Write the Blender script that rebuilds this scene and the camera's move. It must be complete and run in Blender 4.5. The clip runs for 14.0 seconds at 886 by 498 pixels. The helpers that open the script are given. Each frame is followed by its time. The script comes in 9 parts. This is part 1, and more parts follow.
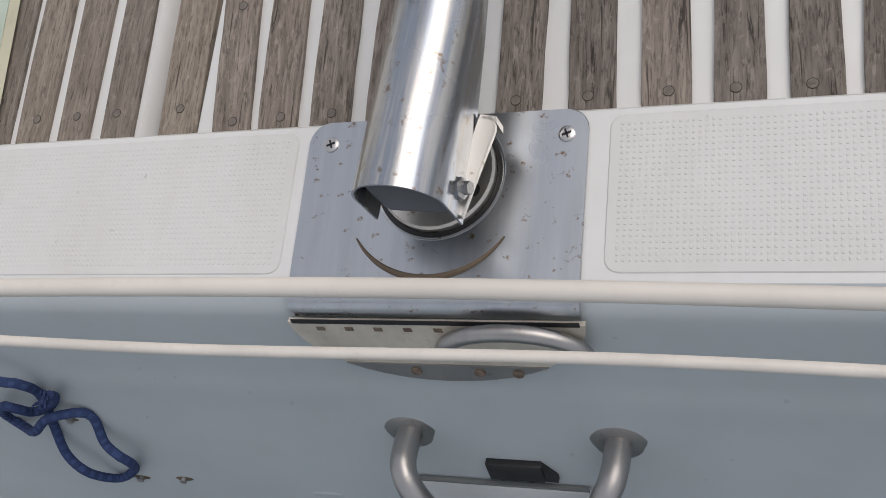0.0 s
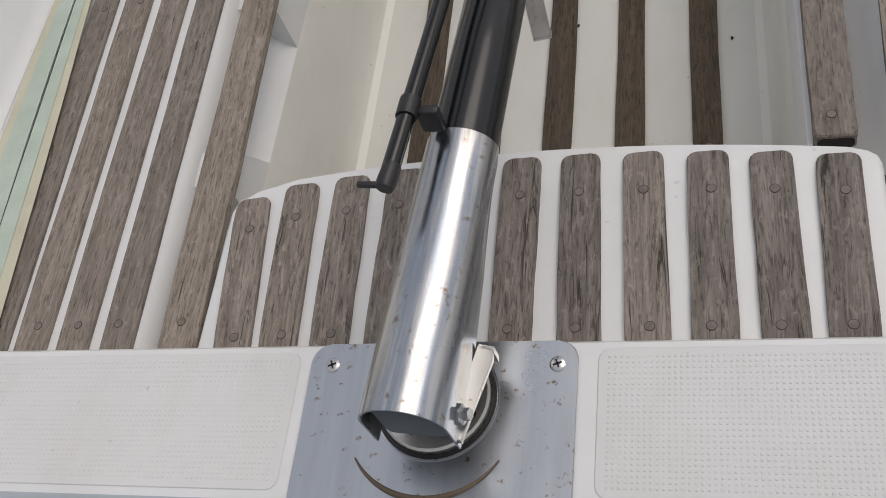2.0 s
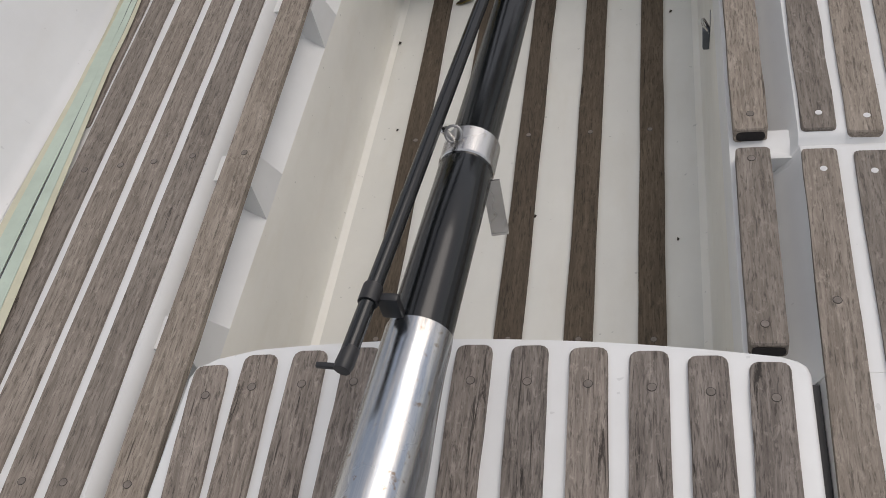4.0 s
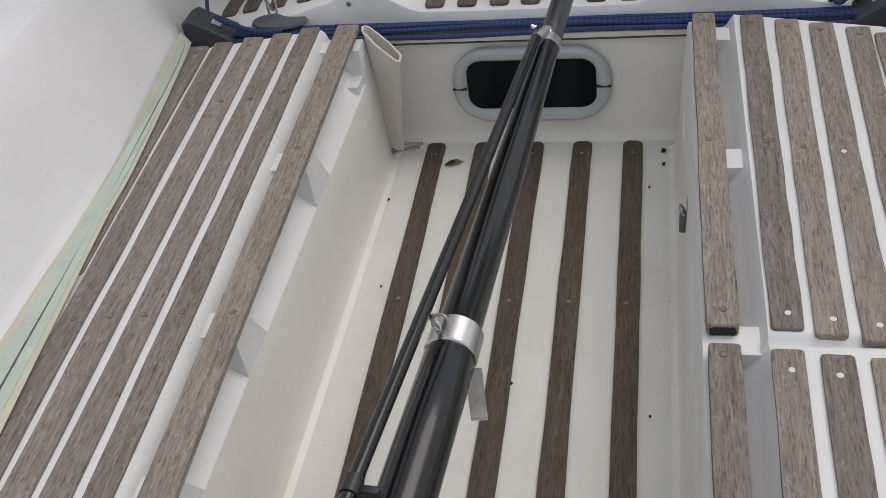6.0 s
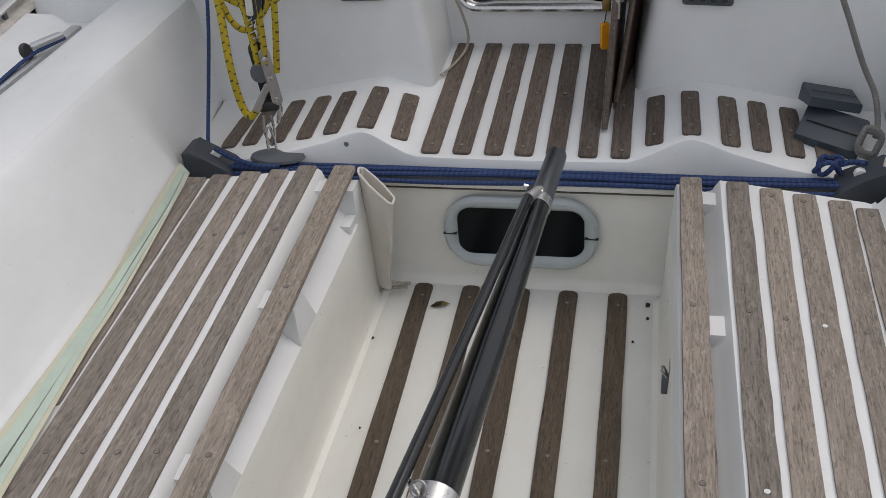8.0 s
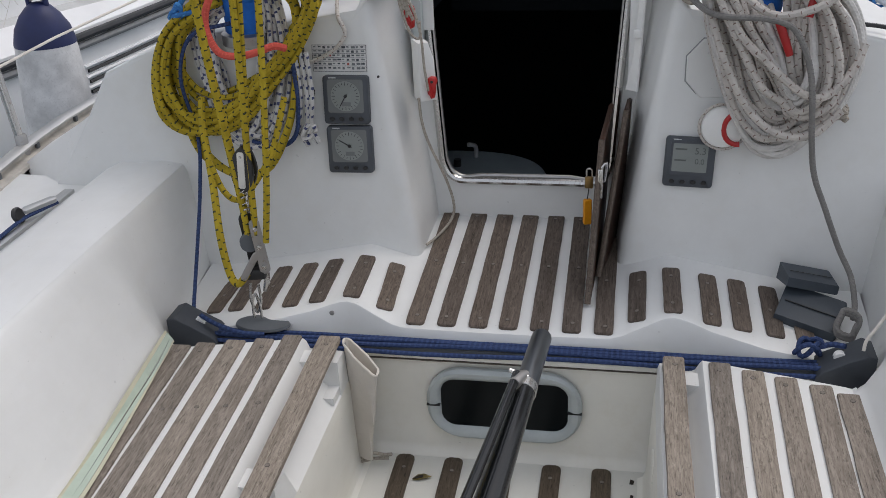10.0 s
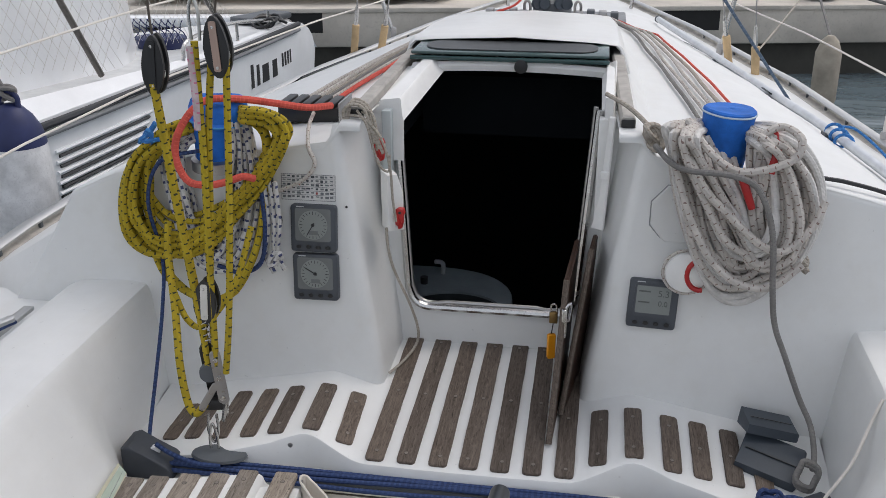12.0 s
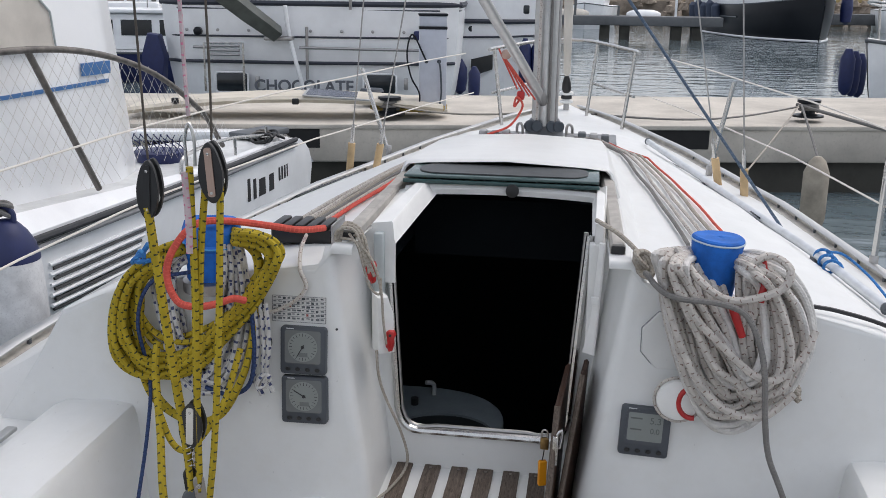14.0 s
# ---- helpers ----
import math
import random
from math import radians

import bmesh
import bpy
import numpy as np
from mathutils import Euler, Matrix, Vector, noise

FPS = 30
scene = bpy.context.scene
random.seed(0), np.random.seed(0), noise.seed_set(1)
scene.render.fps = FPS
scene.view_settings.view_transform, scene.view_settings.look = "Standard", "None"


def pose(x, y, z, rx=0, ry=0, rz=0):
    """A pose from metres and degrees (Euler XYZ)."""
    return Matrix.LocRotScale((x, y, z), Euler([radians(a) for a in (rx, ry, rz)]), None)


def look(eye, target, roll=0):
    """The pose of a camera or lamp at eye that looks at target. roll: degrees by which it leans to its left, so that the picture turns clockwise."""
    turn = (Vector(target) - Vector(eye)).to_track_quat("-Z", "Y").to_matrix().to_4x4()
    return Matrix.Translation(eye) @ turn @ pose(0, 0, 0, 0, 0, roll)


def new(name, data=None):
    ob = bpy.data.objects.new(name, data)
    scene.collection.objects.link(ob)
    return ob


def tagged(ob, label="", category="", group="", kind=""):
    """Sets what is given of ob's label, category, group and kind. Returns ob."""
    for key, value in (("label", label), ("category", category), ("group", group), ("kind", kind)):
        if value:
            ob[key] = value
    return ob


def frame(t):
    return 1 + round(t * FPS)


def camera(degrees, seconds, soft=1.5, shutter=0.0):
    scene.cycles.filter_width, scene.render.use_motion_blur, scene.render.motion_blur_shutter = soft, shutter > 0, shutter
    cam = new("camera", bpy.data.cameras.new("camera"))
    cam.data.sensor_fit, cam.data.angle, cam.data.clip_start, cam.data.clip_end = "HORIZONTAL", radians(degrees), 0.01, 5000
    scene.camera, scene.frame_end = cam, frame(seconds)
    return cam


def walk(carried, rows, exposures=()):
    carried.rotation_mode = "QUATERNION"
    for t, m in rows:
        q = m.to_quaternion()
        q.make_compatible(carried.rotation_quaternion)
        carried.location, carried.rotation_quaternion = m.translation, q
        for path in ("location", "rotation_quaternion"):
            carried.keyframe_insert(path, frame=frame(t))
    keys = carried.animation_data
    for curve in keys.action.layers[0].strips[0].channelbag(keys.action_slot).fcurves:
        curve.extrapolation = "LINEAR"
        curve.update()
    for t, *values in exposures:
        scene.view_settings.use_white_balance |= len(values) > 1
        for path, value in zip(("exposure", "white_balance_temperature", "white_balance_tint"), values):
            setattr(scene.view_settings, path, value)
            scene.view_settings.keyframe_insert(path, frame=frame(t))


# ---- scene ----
cam = camera(48.28, 14.0, soft=0.8)
PATH = [
    (0.0, 0.2827, -0.3564, 1.1266, 20.434, 18.696, 6.107),
    (0.5, 0.2764, -0.3638, 1.1433, 22.985, 18.307, 6.051),
    (1.0, 0.2727, -0.3691, 1.1606, 26.298, 17.788, 6.335),
    (1.5, 0.2692, -0.3657, 1.1797, 29.409, 16.977, 6.554),
    (2.0, 0.2620, -0.3602, 1.1948, 31.947, 15.408, 6.534),
    (2.5, 0.2573, -0.3596, 1.2073, 34.309, 13.904, 6.778),
    (3.0, 0.2615, -0.3650, 1.2218, 36.884, 12.758, 7.118),
    (3.5, 0.2675, -0.3625, 1.2314, 39.271, 11.977, 7.845),
    (4.0, 0.2720, -0.3687, 1.2456, 41.656, 10.905, 8.025),
    (4.2, 0.2739, -0.3688, 1.2496, 42.460, 10.682, 7.909),
    (6.3, 0.2657, -0.3406, 1.3376, 49.818, 6.575, 9.502),
    (6.5, 0.2648, -0.3375, 1.3410, 50.475, 6.004, 9.593),
    (7.0, 0.2635, -0.3285, 1.3513, 52.172, 4.789, 10.048),
    (7.5, 0.2608, -0.3252, 1.3646, 53.728, 4.105, 10.411),
    (8.0, 0.2630, -0.3206, 1.3797, 55.751, 4.126, 10.609),
    (8.5, 0.2612, -0.3194, 1.3912, 58.159, 3.781, 10.641),
    (9.0, 0.2586, -0.3195, 1.4027, 60.757, 3.540, 10.690),
    (9.2, 0.2562, -0.3173, 1.4109, 61.462, 3.440, 10.637),
    (11.3, 0.2428, -0.2479, 1.5420, 66.231, 0.740, 9.059),
    (11.5, 0.2447, -0.2416, 1.5560, 66.575, 0.552, 9.058),
    (12.0, 0.2528, -0.2285, 1.5900, 67.624, 0.155, 9.250),
    (12.5, 0.2595, -0.2212, 1.6070, 69.196, 0.024, 9.254),
    (13.0, 0.2611, -0.2183, 1.6130, 70.901, -0.436, 9.161),
    (13.5, 0.2607, -0.2205, 1.6160, 72.388, -0.555, 9.204),
    (14.0, 0.2587, -0.2173, 1.6190, 74.015, -0.516, 9.119),
]
EXPOSURES = [(0.0, -0.33, 6600, 13), (1.0, -0.40, 6600, 13), (2.0, -0.40, 6600, 13), (4.0, -0.26, 6550, 13), (6.5, -0.20, 6470, 13), (9.0, -0.16, 6420, 12), (11.5, 0.00, 6400, 12), (13.0, 0.06, 6370, 12), (14.0, 0.12, 6350, 12)]
walk(cam, [(t, pose(x, y, z, rx, ry, rz)) for t, x, y, z, rx, ry, rz in PATH], EXPOSURES)

# ---------------------------------------------------------------- light
world = bpy.data.worlds.new("overcast_sky")
scene.world = world
world.use_nodes = True
wn = world.node_tree
sky = wn.nodes.new("ShaderNodeTexSky")
sky.sky_type = "NISHITA"
sky.sun_disc = False
sky.sun_elevation = radians(58)
sky.sun_rotation = radians(49)
sky.air_density, sky.dust_density, sky.ozone_density = 1.0, 4.0, 1.0
bgn = wn.nodes["Background"]
bgn.inputs["Strength"].default_value = 0.15
veil = wn.nodes.new("ShaderNodeMix")
veil.data_type = "RGBA"
veil.inputs[0].default_value = 0.65
veil.inputs[7].default_value = (6.0, 6.12, 6.3, 1)
wn.links.new(sky.outputs[0], veil.inputs[6])
wn.links.new(veil.outputs[2], bgn.inputs["Color"])

sun = new("sun", bpy.data.lights.new("sun", "SUN"))
sun.data.energy = 0.95
sun.data.angle = radians(40)
sun.data.color = (1.0, 0.96, 0.9)
sun.matrix_world = look((2.2, 1.9, 4.7), (0, 0, 0))

# ---------------------------------------------------------------- materials


def node_mat(name):
    m = bpy.data.materials.new(name)
    m.use_nodes = True
    nt = m.node_tree
    return m, nt, nt.nodes["Principled BSDF"]


def ramp(nt, fac, stops):
    r = nt.nodes.new("ShaderNodeValToRGB")
    while len(r.color_ramp.elements) < len(stops):
        r.color_ramp.elements.new(0.5)
    for e, (p, c) in zip(r.color_ramp.elements, stops):
        e.position, e.color = p, (*c, 1)
    nt.links.new(fac, r.inputs["Fac"])
    return r.outputs["Color"]


def noise_tex(nt, vec, scale, detail=4.0, rough=0.55, warp=0.0):
    n = nt.nodes.new("ShaderNodeTexNoise")
    n.inputs["Scale"].default_value = scale
    n.inputs["Detail"].default_value = detail
    n.inputs["Roughness"].default_value = rough
    n.inputs["Distortion"].default_value = warp
    if vec is not None:
        nt.links.new(vec, n.inputs["Vector"])
    return n.outputs["Fac"]


def coords(nt, which="Object", scale=(1, 1, 1), shift=False):
    tc = nt.nodes.new("ShaderNodeTexCoord")
    mp = nt.nodes.new("ShaderNodeMapping")
    mp.inputs["Scale"].default_value = scale
    nt.links.new(tc.outputs[which], mp.inputs["Vector"])
    if shift:
        oi = nt.nodes.new("ShaderNodeObjectInfo")
        mul = nt.nodes.new("ShaderNodeMath")
        mul.operation = "MULTIPLY"
        mul.inputs[1].default_value = 37.0
        nt.links.new(oi.outputs["Random"], mul.inputs[0])
        nt.links.new(mul.outputs[0], mp.inputs["Location"])
    return mp.outputs["Vector"]


def mix(nt, a, b, fac, mode="MIX"):
    n = nt.nodes.new("ShaderNodeMix")
    n.data_type, n.blend_type = "RGBA", mode
    for sock, v in ((n.inputs[0], fac), (n.inputs[6], a), (n.inputs[7], b)):
        if isinstance(v, (int, float)):
            sock.default_value = v
        elif isinstance(v, tuple):
            sock.default_value = (*v, 1)
        else:
            nt.links.new(v, sock)
    return n.outputs[2]


def bump(nt, bsdf, height, strength=0.2, dist=0.002):
    b = nt.nodes.new("ShaderNodeBump")
    b.inputs["Strength"].default_value = strength
    b.inputs["Distance"].default_value = dist
    nt.links.new(height, b.inputs["Height"])
    nt.links.new(b.outputs[0], bsdf.inputs["Normal"])


def plain(name, col, rough=0.5, metal=0.0, var=0.12, scale=12.0, bmp=0.0, fine=160.0, spec=0.5, coat=0.0):
    """A surface with broad stains and fine grain."""
    m, nt, b = node_mat(name)
    v = coords(nt, "Object", shift=True)
    big = noise_tex(nt, v, scale, 5.0, 0.6)
    small = noise_tex(nt, v, fine, 3.0)
    dark = tuple(c * (1 - var) for c in col)
    lite = tuple(min(1, c * (1 + var * 0.5)) for c in col)
    c1 = ramp(nt, big, [(0.3, dark), (0.62, lite)])
    c2 = mix(nt, c1, tuple(c * (1 - var * 1.2) for c in col), ramp(nt, small, [(0.55, (0, 0, 0)), (0.8, (0.5, 0.5, 0.5))]))
    nt.links.new(c2, b.inputs["Base Color"])
    b.inputs["Roughness"].default_value = rough
    b.inputs["Metallic"].default_value = metal
    b.inputs["Specular IOR Level"].default_value = spec
    b.inputs["Coat Weight"].default_value = coat
    if bmp:
        bump(nt, b, small, bmp, 0.001)
    return m


def gelcoat_mat(name, col, rough=0.35, dirt=0.35):
    """Aged polyester gelcoat: faint chalky clouds, grime specks, soft sheen."""
    m, nt, b = node_mat(name)
    v = coords(nt, "Object")
    cloud = noise_tex(nt, v, 3.5, 6.0, 0.65)
    streak = noise_tex(nt, coords(nt, "Object", (9, 2.5, 9)), 2.0, 5.0, 0.6)
    speck = noise_tex(nt, v, 75.0, 2.0, 0.5)
    c = ramp(nt, cloud, [(0.3, tuple(x * 0.9 for x in col)), (0.7, col)])
    c = mix(nt, c, tuple(x * y for x, y in zip(col, (0.80, 0.76, 0.68))), mix(nt, (0, 0, 0), ramp(nt, streak, [(0.5, (0, 0, 0)), (0.85, (1, 1, 1))]), dirt))
    c = mix(nt, c, tuple(x * 0.35 for x in col), mix(nt, (0, 0, 0), ramp(nt, speck, [(0.735, (0, 0, 0)), (0.765, (1, 1, 1))]), dirt))
    nt.links.new(c, b.inputs["Base Color"])
    nt.links.new(ramp(nt, cloud, [(0.2, (rough + 0.12,) * 3), (0.8, (rough - 0.05,) * 3)]), b.inputs["Roughness"])
    bump(nt, b, noise_tex(nt, v, 14.0, 2.0), 0.05, 0.002)
    return m


def teak_mat(name, dark, mid, lite, wet=0.75, cr=0.585):
    """Weathered teak, grain along the local Y axis, black cracks."""
    m, nt, b = node_mat(name)
    v = coords(nt, "Object", (1, 0.075, 1), shift=True)
    warp = noise_tex(nt, coords(nt, "Object", (1, 0.12, 1), shift=True), 22.0, 3.0)
    grain = noise_tex(nt, v, 170.0, 5.0, 0.7, 0.7)
    bands = noise_tex(nt, v, 55.0, 4.0, 0.6, 0.9)
    crack = noise_tex(nt, coords(nt, "Object", (1, 0.07, 1), shift=True), 105.0, 6.0, 0.75, 0.8)
    fleck = noise_tex(nt, coords(nt, "Object", (1, 0.13, 1), shift=True), 360.0, 4.0, 0.65, 0.4)
    mott = noise_tex(nt, coords(nt, "Object", (1, 0.45, 1), shift=True), 130.0, 4.0, 0.7, 0.5)
    split = noise_tex(nt, coords(nt, "Object", (1, 0.035, 1), shift=True), 260.0, 3.0, 0.6, 0.5)
    c = ramp(nt, grain, [(0.34, dark), (0.50, mid), (0.66, lite)])
    c = mix(nt, c, ramp(nt, bands, [(0.30, tuple(x * 0.85 for x in mid)), (0.70, tuple(x * 1.0 for x in lite))]), 0.40)
    c = mix(nt, c, tuple(x * 0.45 for x in dark), ramp(nt, fleck, [(0.51, (0, 0, 0)), (0.66, (0.65, 0.65, 0.65))]))
    c = mix(nt, c, tuple(x * 0.25 for x in dark), ramp(nt, crack, [(cr, (0, 0, 0)), (cr + 0.07, (0.85, 0.85, 0.85))]))
    c = mix(nt, c, tuple(x * 1.1 for x in lite), ramp(nt, warp, [(0.55, (0, 0, 0)), (0.85, (0.35, 0.35, 0.35))]))
    c = mix(nt, c, tuple(x * 1.25 for x in lite), ramp(nt, mott, [(0.56, (0, 0, 0)), (0.72, (0.55, 0.55, 0.55))]))
    c = mix(nt, c, tuple(x * 0.28 for x in dark), ramp(nt, split, [(cr + 0.045, (0, 0, 0)), (cr + 0.10, (0.75, 0.75, 0.75))]))
    oi = nt.nodes.new("ShaderNodeObjectInfo")
    tint = ramp(nt, oi.outputs["Random"], [(0.0, (0.80, 0.79, 0.78)), (0.5, (1.0, 0.97, 0.94)), (1.0, (1.14, 1.10, 1.04))])
    c = mix(nt, c, tint, 1.0, "MULTIPLY")
    nt.links.new(c, b.inputs["Base Color"])
    b.inputs["Roughness"].default_value = wet
    b.inputs["Specular IOR Level"].default_value = 0.3
    bump(nt, b, mix(nt, mix(nt, grain, fleck, 0.5), mix(nt, (1, 1, 1), (0, 0, 0), ramp(nt, split, [(cr + 0.03, (0, 0, 0)), (cr + 0.10, (1, 1, 1))])), 0.35), 0.8, 0.0017)
    return m


def steel_mat(name, col=(0.62, 0.61, 0.59), rough=0.16, rust=0.5, axis=(1, 1, 1), streak=0.12):
    """Polished stainless with tea stains; its scuff streaks also paint in mirrored darks."""
    m, nt, b = node_mat(name)
    v = coords(nt, "Object", axis)
    spots = noise_tex(nt, v, 95.0, 4.0, 0.6)
    fine = noise_tex(nt, coords(nt, "Object", (axis[0] * 1, axis[1] * 0.1, axis[2] * 1)), 300.0, 3.0)
    cloud = noise_tex(nt, v, 9.0, 3.0)
    refl = noise_tex(nt, coords(nt, "Object", (axis[0], axis[1] * 0.09, axis[2])), 42.0, 5.0, 0.6)
    long = noise_tex(nt, coords(nt, "Object", (axis[0], axis[1] * 0.055, axis[2])), 95.0, 4.0, 0.6, 0.3)
    c = mix(nt, col, tuple(x * 0.30 for x in col), ramp(nt, refl, [(0.48, (0, 0, 0)), (0.66, (streak,) * 3)]))
    c = mix(nt, c, (col[0] * 0.62, col[1] * 0.70, col[2] * 0.82), ramp(nt, long, [(0.42, (0, 0, 0)), (0.60, (streak,) * 3)]))
    c = mix(nt, c, (0.22, 0.15, 0.09), mix(nt, (0, 0, 0), ramp(nt, spots, [(0.62, (0, 0, 0)), (0.70, (1, 1, 1))]), rust))
    nt.links.new(c, b.inputs["Base Color"])
    b.inputs["Metallic"].default_value = 1.0
    nt.links.new(ramp(nt, cloud, [(0.3, (rough,) * 3), (0.75, (rough + 0.16,) * 3)]), b.inputs["Roughness"])
    bump(nt, b, mix(nt, fine, cloud, 0.5), 0.10, 0.0012)
    return m


def rope_mat(name, base, fleck, every=0.022, wide=0.3, rough=0.85, across=3.0):
    """Braided rope: U runs along in metres, V round it; coloured flecks in the braid."""
    m, nt, b = node_mat(name)
    uv = nt.nodes.new("ShaderNodeUVMap")
    mp = nt.nodes.new("ShaderNodeMapping")
    mp.inputs["Scale"].default_value = (1 / every, across, 1)
    nt.links.new(uv.outputs[0], mp.inputs["Vector"])
    sep = nt.nodes.new("ShaderNodeSeparateXYZ")
    nt.links.new(mp.outputs[0], sep.inputs[0])

    def calc(op, a, b=0.0):
        n = nt.nodes.new("ShaderNodeMath")
        n.operation = op
        for sock, v in zip(n.inputs, (a, b)):
            if isinstance(v, float):
                sock.default_value = v
            else:
                nt.links.new(v, sock)
        return n.outputs[0]

    # one fleck to each strand of the braid, staggered from strand to strand and slightly slanted
    stray = noise_tex(nt, coords(nt, "Object"), 55.0, 2.0)
    along = calc("FRACT", calc("ADD", calc("ADD", sep.outputs[0], calc("MULTIPLY", calc("FLOOR", sep.outputs[1]), 0.37)), calc("MULTIPLY", stray, 0.5)))
    round_ = calc("FRACT", sep.outputs[1])
    near = calc("MAXIMUM", calc("MULTIPLY", calc("ABSOLUTE", calc("SUBTRACT", along, 0.5)), 1.0 / wide), calc("MULTIPLY", calc("ABSOLUTE", calc("SUBTRACT", round_, 0.5)), 1.25))
    dirt = noise_tex(nt, coords(nt, "Object"), 30.0, 4.0)
    sel = ramp(nt, near, [(0.38, (1, 1, 1)), (0.50, (0, 0, 0))])
    c = mix(nt, ramp(nt, dirt, [(0.3, tuple(x * 0.70 for x in base)), (0.7, base)]), fleck, sel)
    nt.links.new(c, b.inputs["Base Color"])
    b.inputs["Roughness"].default_value = rough
    b.inputs["Specular IOR Level"].default_value = 0.25
    wv = nt.nodes.new("ShaderNodeTexWave")
    wv.bands_direction = "DIAGONAL"
    wv.inputs["Scale"].default_value = 1.0
    wm = nt.nodes.new("ShaderNodeMapping")
    wm.inputs["Scale"].default_value = (60, 3, 1)
    nt.links.new(uv.outputs[0], wm.inputs["Vector"])
    nt.links.new(wm.outputs[0], wv.inputs["Vector"])
    bump(nt, b, wv.outputs["Fac"], 0.5, 0.001)
    return m


def water_mat():
    m, nt, b = node_mat("harbour_water")
    b.inputs["Base Color"].default_value = (0.12, 0.155, 0.17, 1)
    b.inputs["Roughness"].default_value = 0.04
    b.inputs["IOR"].default_value = 1.33
    v = coords(nt, "Object", (1, 1, 1))
    h = mix(nt, noise_tex(nt, coords(nt, "Object", (0.7, 2.2, 1)), 0.9, 3.0, 0.5), noise_tex(nt, v, 4.0, 2.0), 0.18)
    bump(nt, b, h, 0.8, 0.055)
    return m


GEL = gelcoat_mat("white_gelcoat", (0.775, 0.78, 0.765), 0.32, 0.22)
GEL_FLOOR = gelcoat_mat("floor_gelcoat", (0.73, 0.725, 0.67), 0.38, 0.40)
GEL_CREAM = gelcoat_mat("cream_gelcoat", (0.82, 0.805, 0.735), 0.38, 0.40)
# Blue-grey tint puts the stern's shade into the transom colour.
GEL_GREY = gelcoat_mat("shade_tinted_gelcoat", (0.445, 0.495, 0.515), 0.35, 0.25)
TEAK = teak_mat("weathered_teak", (0.125, 0.106, 0.089), (0.220, 0.192, 0.164), (0.335, 0.300, 0.263), 0.75, 0.625)
# Floor strips darker and browner than the bench teak.
TEAK_FLOOR = teak_mat("floor_strip_teak", (0.052, 0.040, 0.028), (0.086, 0.068, 0.049), (0.132, 0.106, 0.078), 0.75, 0.61)
TEAK_AFT = teak_mat("cracked_aft_teak", (0.090, 0.077, 0.067), (0.190, 0.166, 0.147), (0.34, 0.305, 0.272), 0.78, 0.585)
# Bridge teak toned darker, partly for the weaker light near the bulkhead.
TEAK_BRIDGE = teak_mat("dimmed_bridge_teak", (0.065, 0.050, 0.040), (0.115, 0.092, 0.076), (0.185, 0.154, 0.131), 0.75, 0.61)
# Mahogany varnish darkened to near-black for the shade on the board faces.
VARNISH = teak_mat("shade_dark_varnish", (0.016, 0.007, 0.004), (0.035, 0.015, 0.008), (0.07, 0.03, 0.016), 0.4)
STEEL = steel_mat("polished_stainless", (0.58, 0.57, 0.55), 0.17)
STEEL_PLATE = steel_mat("stained_stainless_plate", (0.50, 0.525, 0.55), 0.24, 0.95, (1, 1, 1), 0.14)
# Strong streaks paint the reflections of the surroundings into the sleeve.
STEEL_SLEEVE = steel_mat("mirror_streaked_sleeve", (0.54, 0.53, 0.51), 0.17, 0.75, (1, 1, 1), 0.95)
STEEL_CAST = steel_mat("worn_cast_steel", (0.62, 0.59, 0.54), 0.30, 0.85)
STEEL_DULL = steel_mat("dull_stainless", (0.42, 0.41, 0.40), 0.34, 0.35)
ALU = steel_mat("anodised_aluminium", (0.55, 0.55, 0.54), 0.38, 0.1)
CARBON = plain("black_composite_tube", (0.006, 0.007, 0.0075), 0.16, 0.0, 0.2, 20, 0.03, 400, spec=0.5)
BLACK = plain("black_plastic", (0.015, 0.015, 0.016), 0.42, 0.0, 0.2)
BLACK_GLASS = plain("dark_acrylic", (0.004, 0.006, 0.007), 0.22, 0.0, 0.1, spec=0.15)
GREY_PL = plain("grey_plastic", (0.10, 0.11, 0.12), 0.5, 0.0, 0.15)
GREY_RUBBER = plain("grey_rubber", (0.045, 0.057, 0.072), 0.55, 0.0, 0.12)
PALE_RIM = plain("pale_grey_rim", (0.46, 0.50, 0.50), 0.45, 0.0, 0.1)
WHITE_PL = plain("white_plastic", (0.80, 0.80, 0.78), 0.4, 0.0, 0.06)
PVC = plain("white_pvc_cover", (0.72, 0.68, 0.615), 0.45, 0.0, 0.12, 9)
RED = plain("red_plastic", (0.45, 0.02, 0.02), 0.4)
ORANGE = plain("orange_tag", (0.85, 0.34, 0.01), 0.45)
BLUE_CLOTH = plain("blue_canvas", (0.008, 0.125, 0.50), 0.75, 0.0, 0.3, 25, 0.3, 500)
GREEN_TAPE = plain("pale_green_tape", (0.47, 0.55, 0.46), 0.55, 0.0, 0.1, 18)
YELLOW_TAPE = plain("straw_tape", (0.56, 0.54, 0.40), 0.55, 0.0, 0.1, 18)
ROPE_BLUE = rope_mat("navy_rope", (0.036, 0.060, 0.150), (0.046, 0.074, 0.175), 0.012, 0.5)
ROPE_YELLOW = rope_mat("yellow_rope", (0.46, 0.345, 0.026), (0.045, 0.050, 0.025), 0.022, 0.18, 0.85, 3.0)
ROPE_WHITE = rope_mat("white_flecked_rope", (0.60, 0.56, 0.515), (0.22, 0.16, 0.14), 0.024, 0.11, 0.85, 5.0)
ROPE_CLEAN = rope_mat("clean_white_rope", (0.70, 0.68, 0.65), (0.60, 0.58, 0.56), 0.012, 0.3)
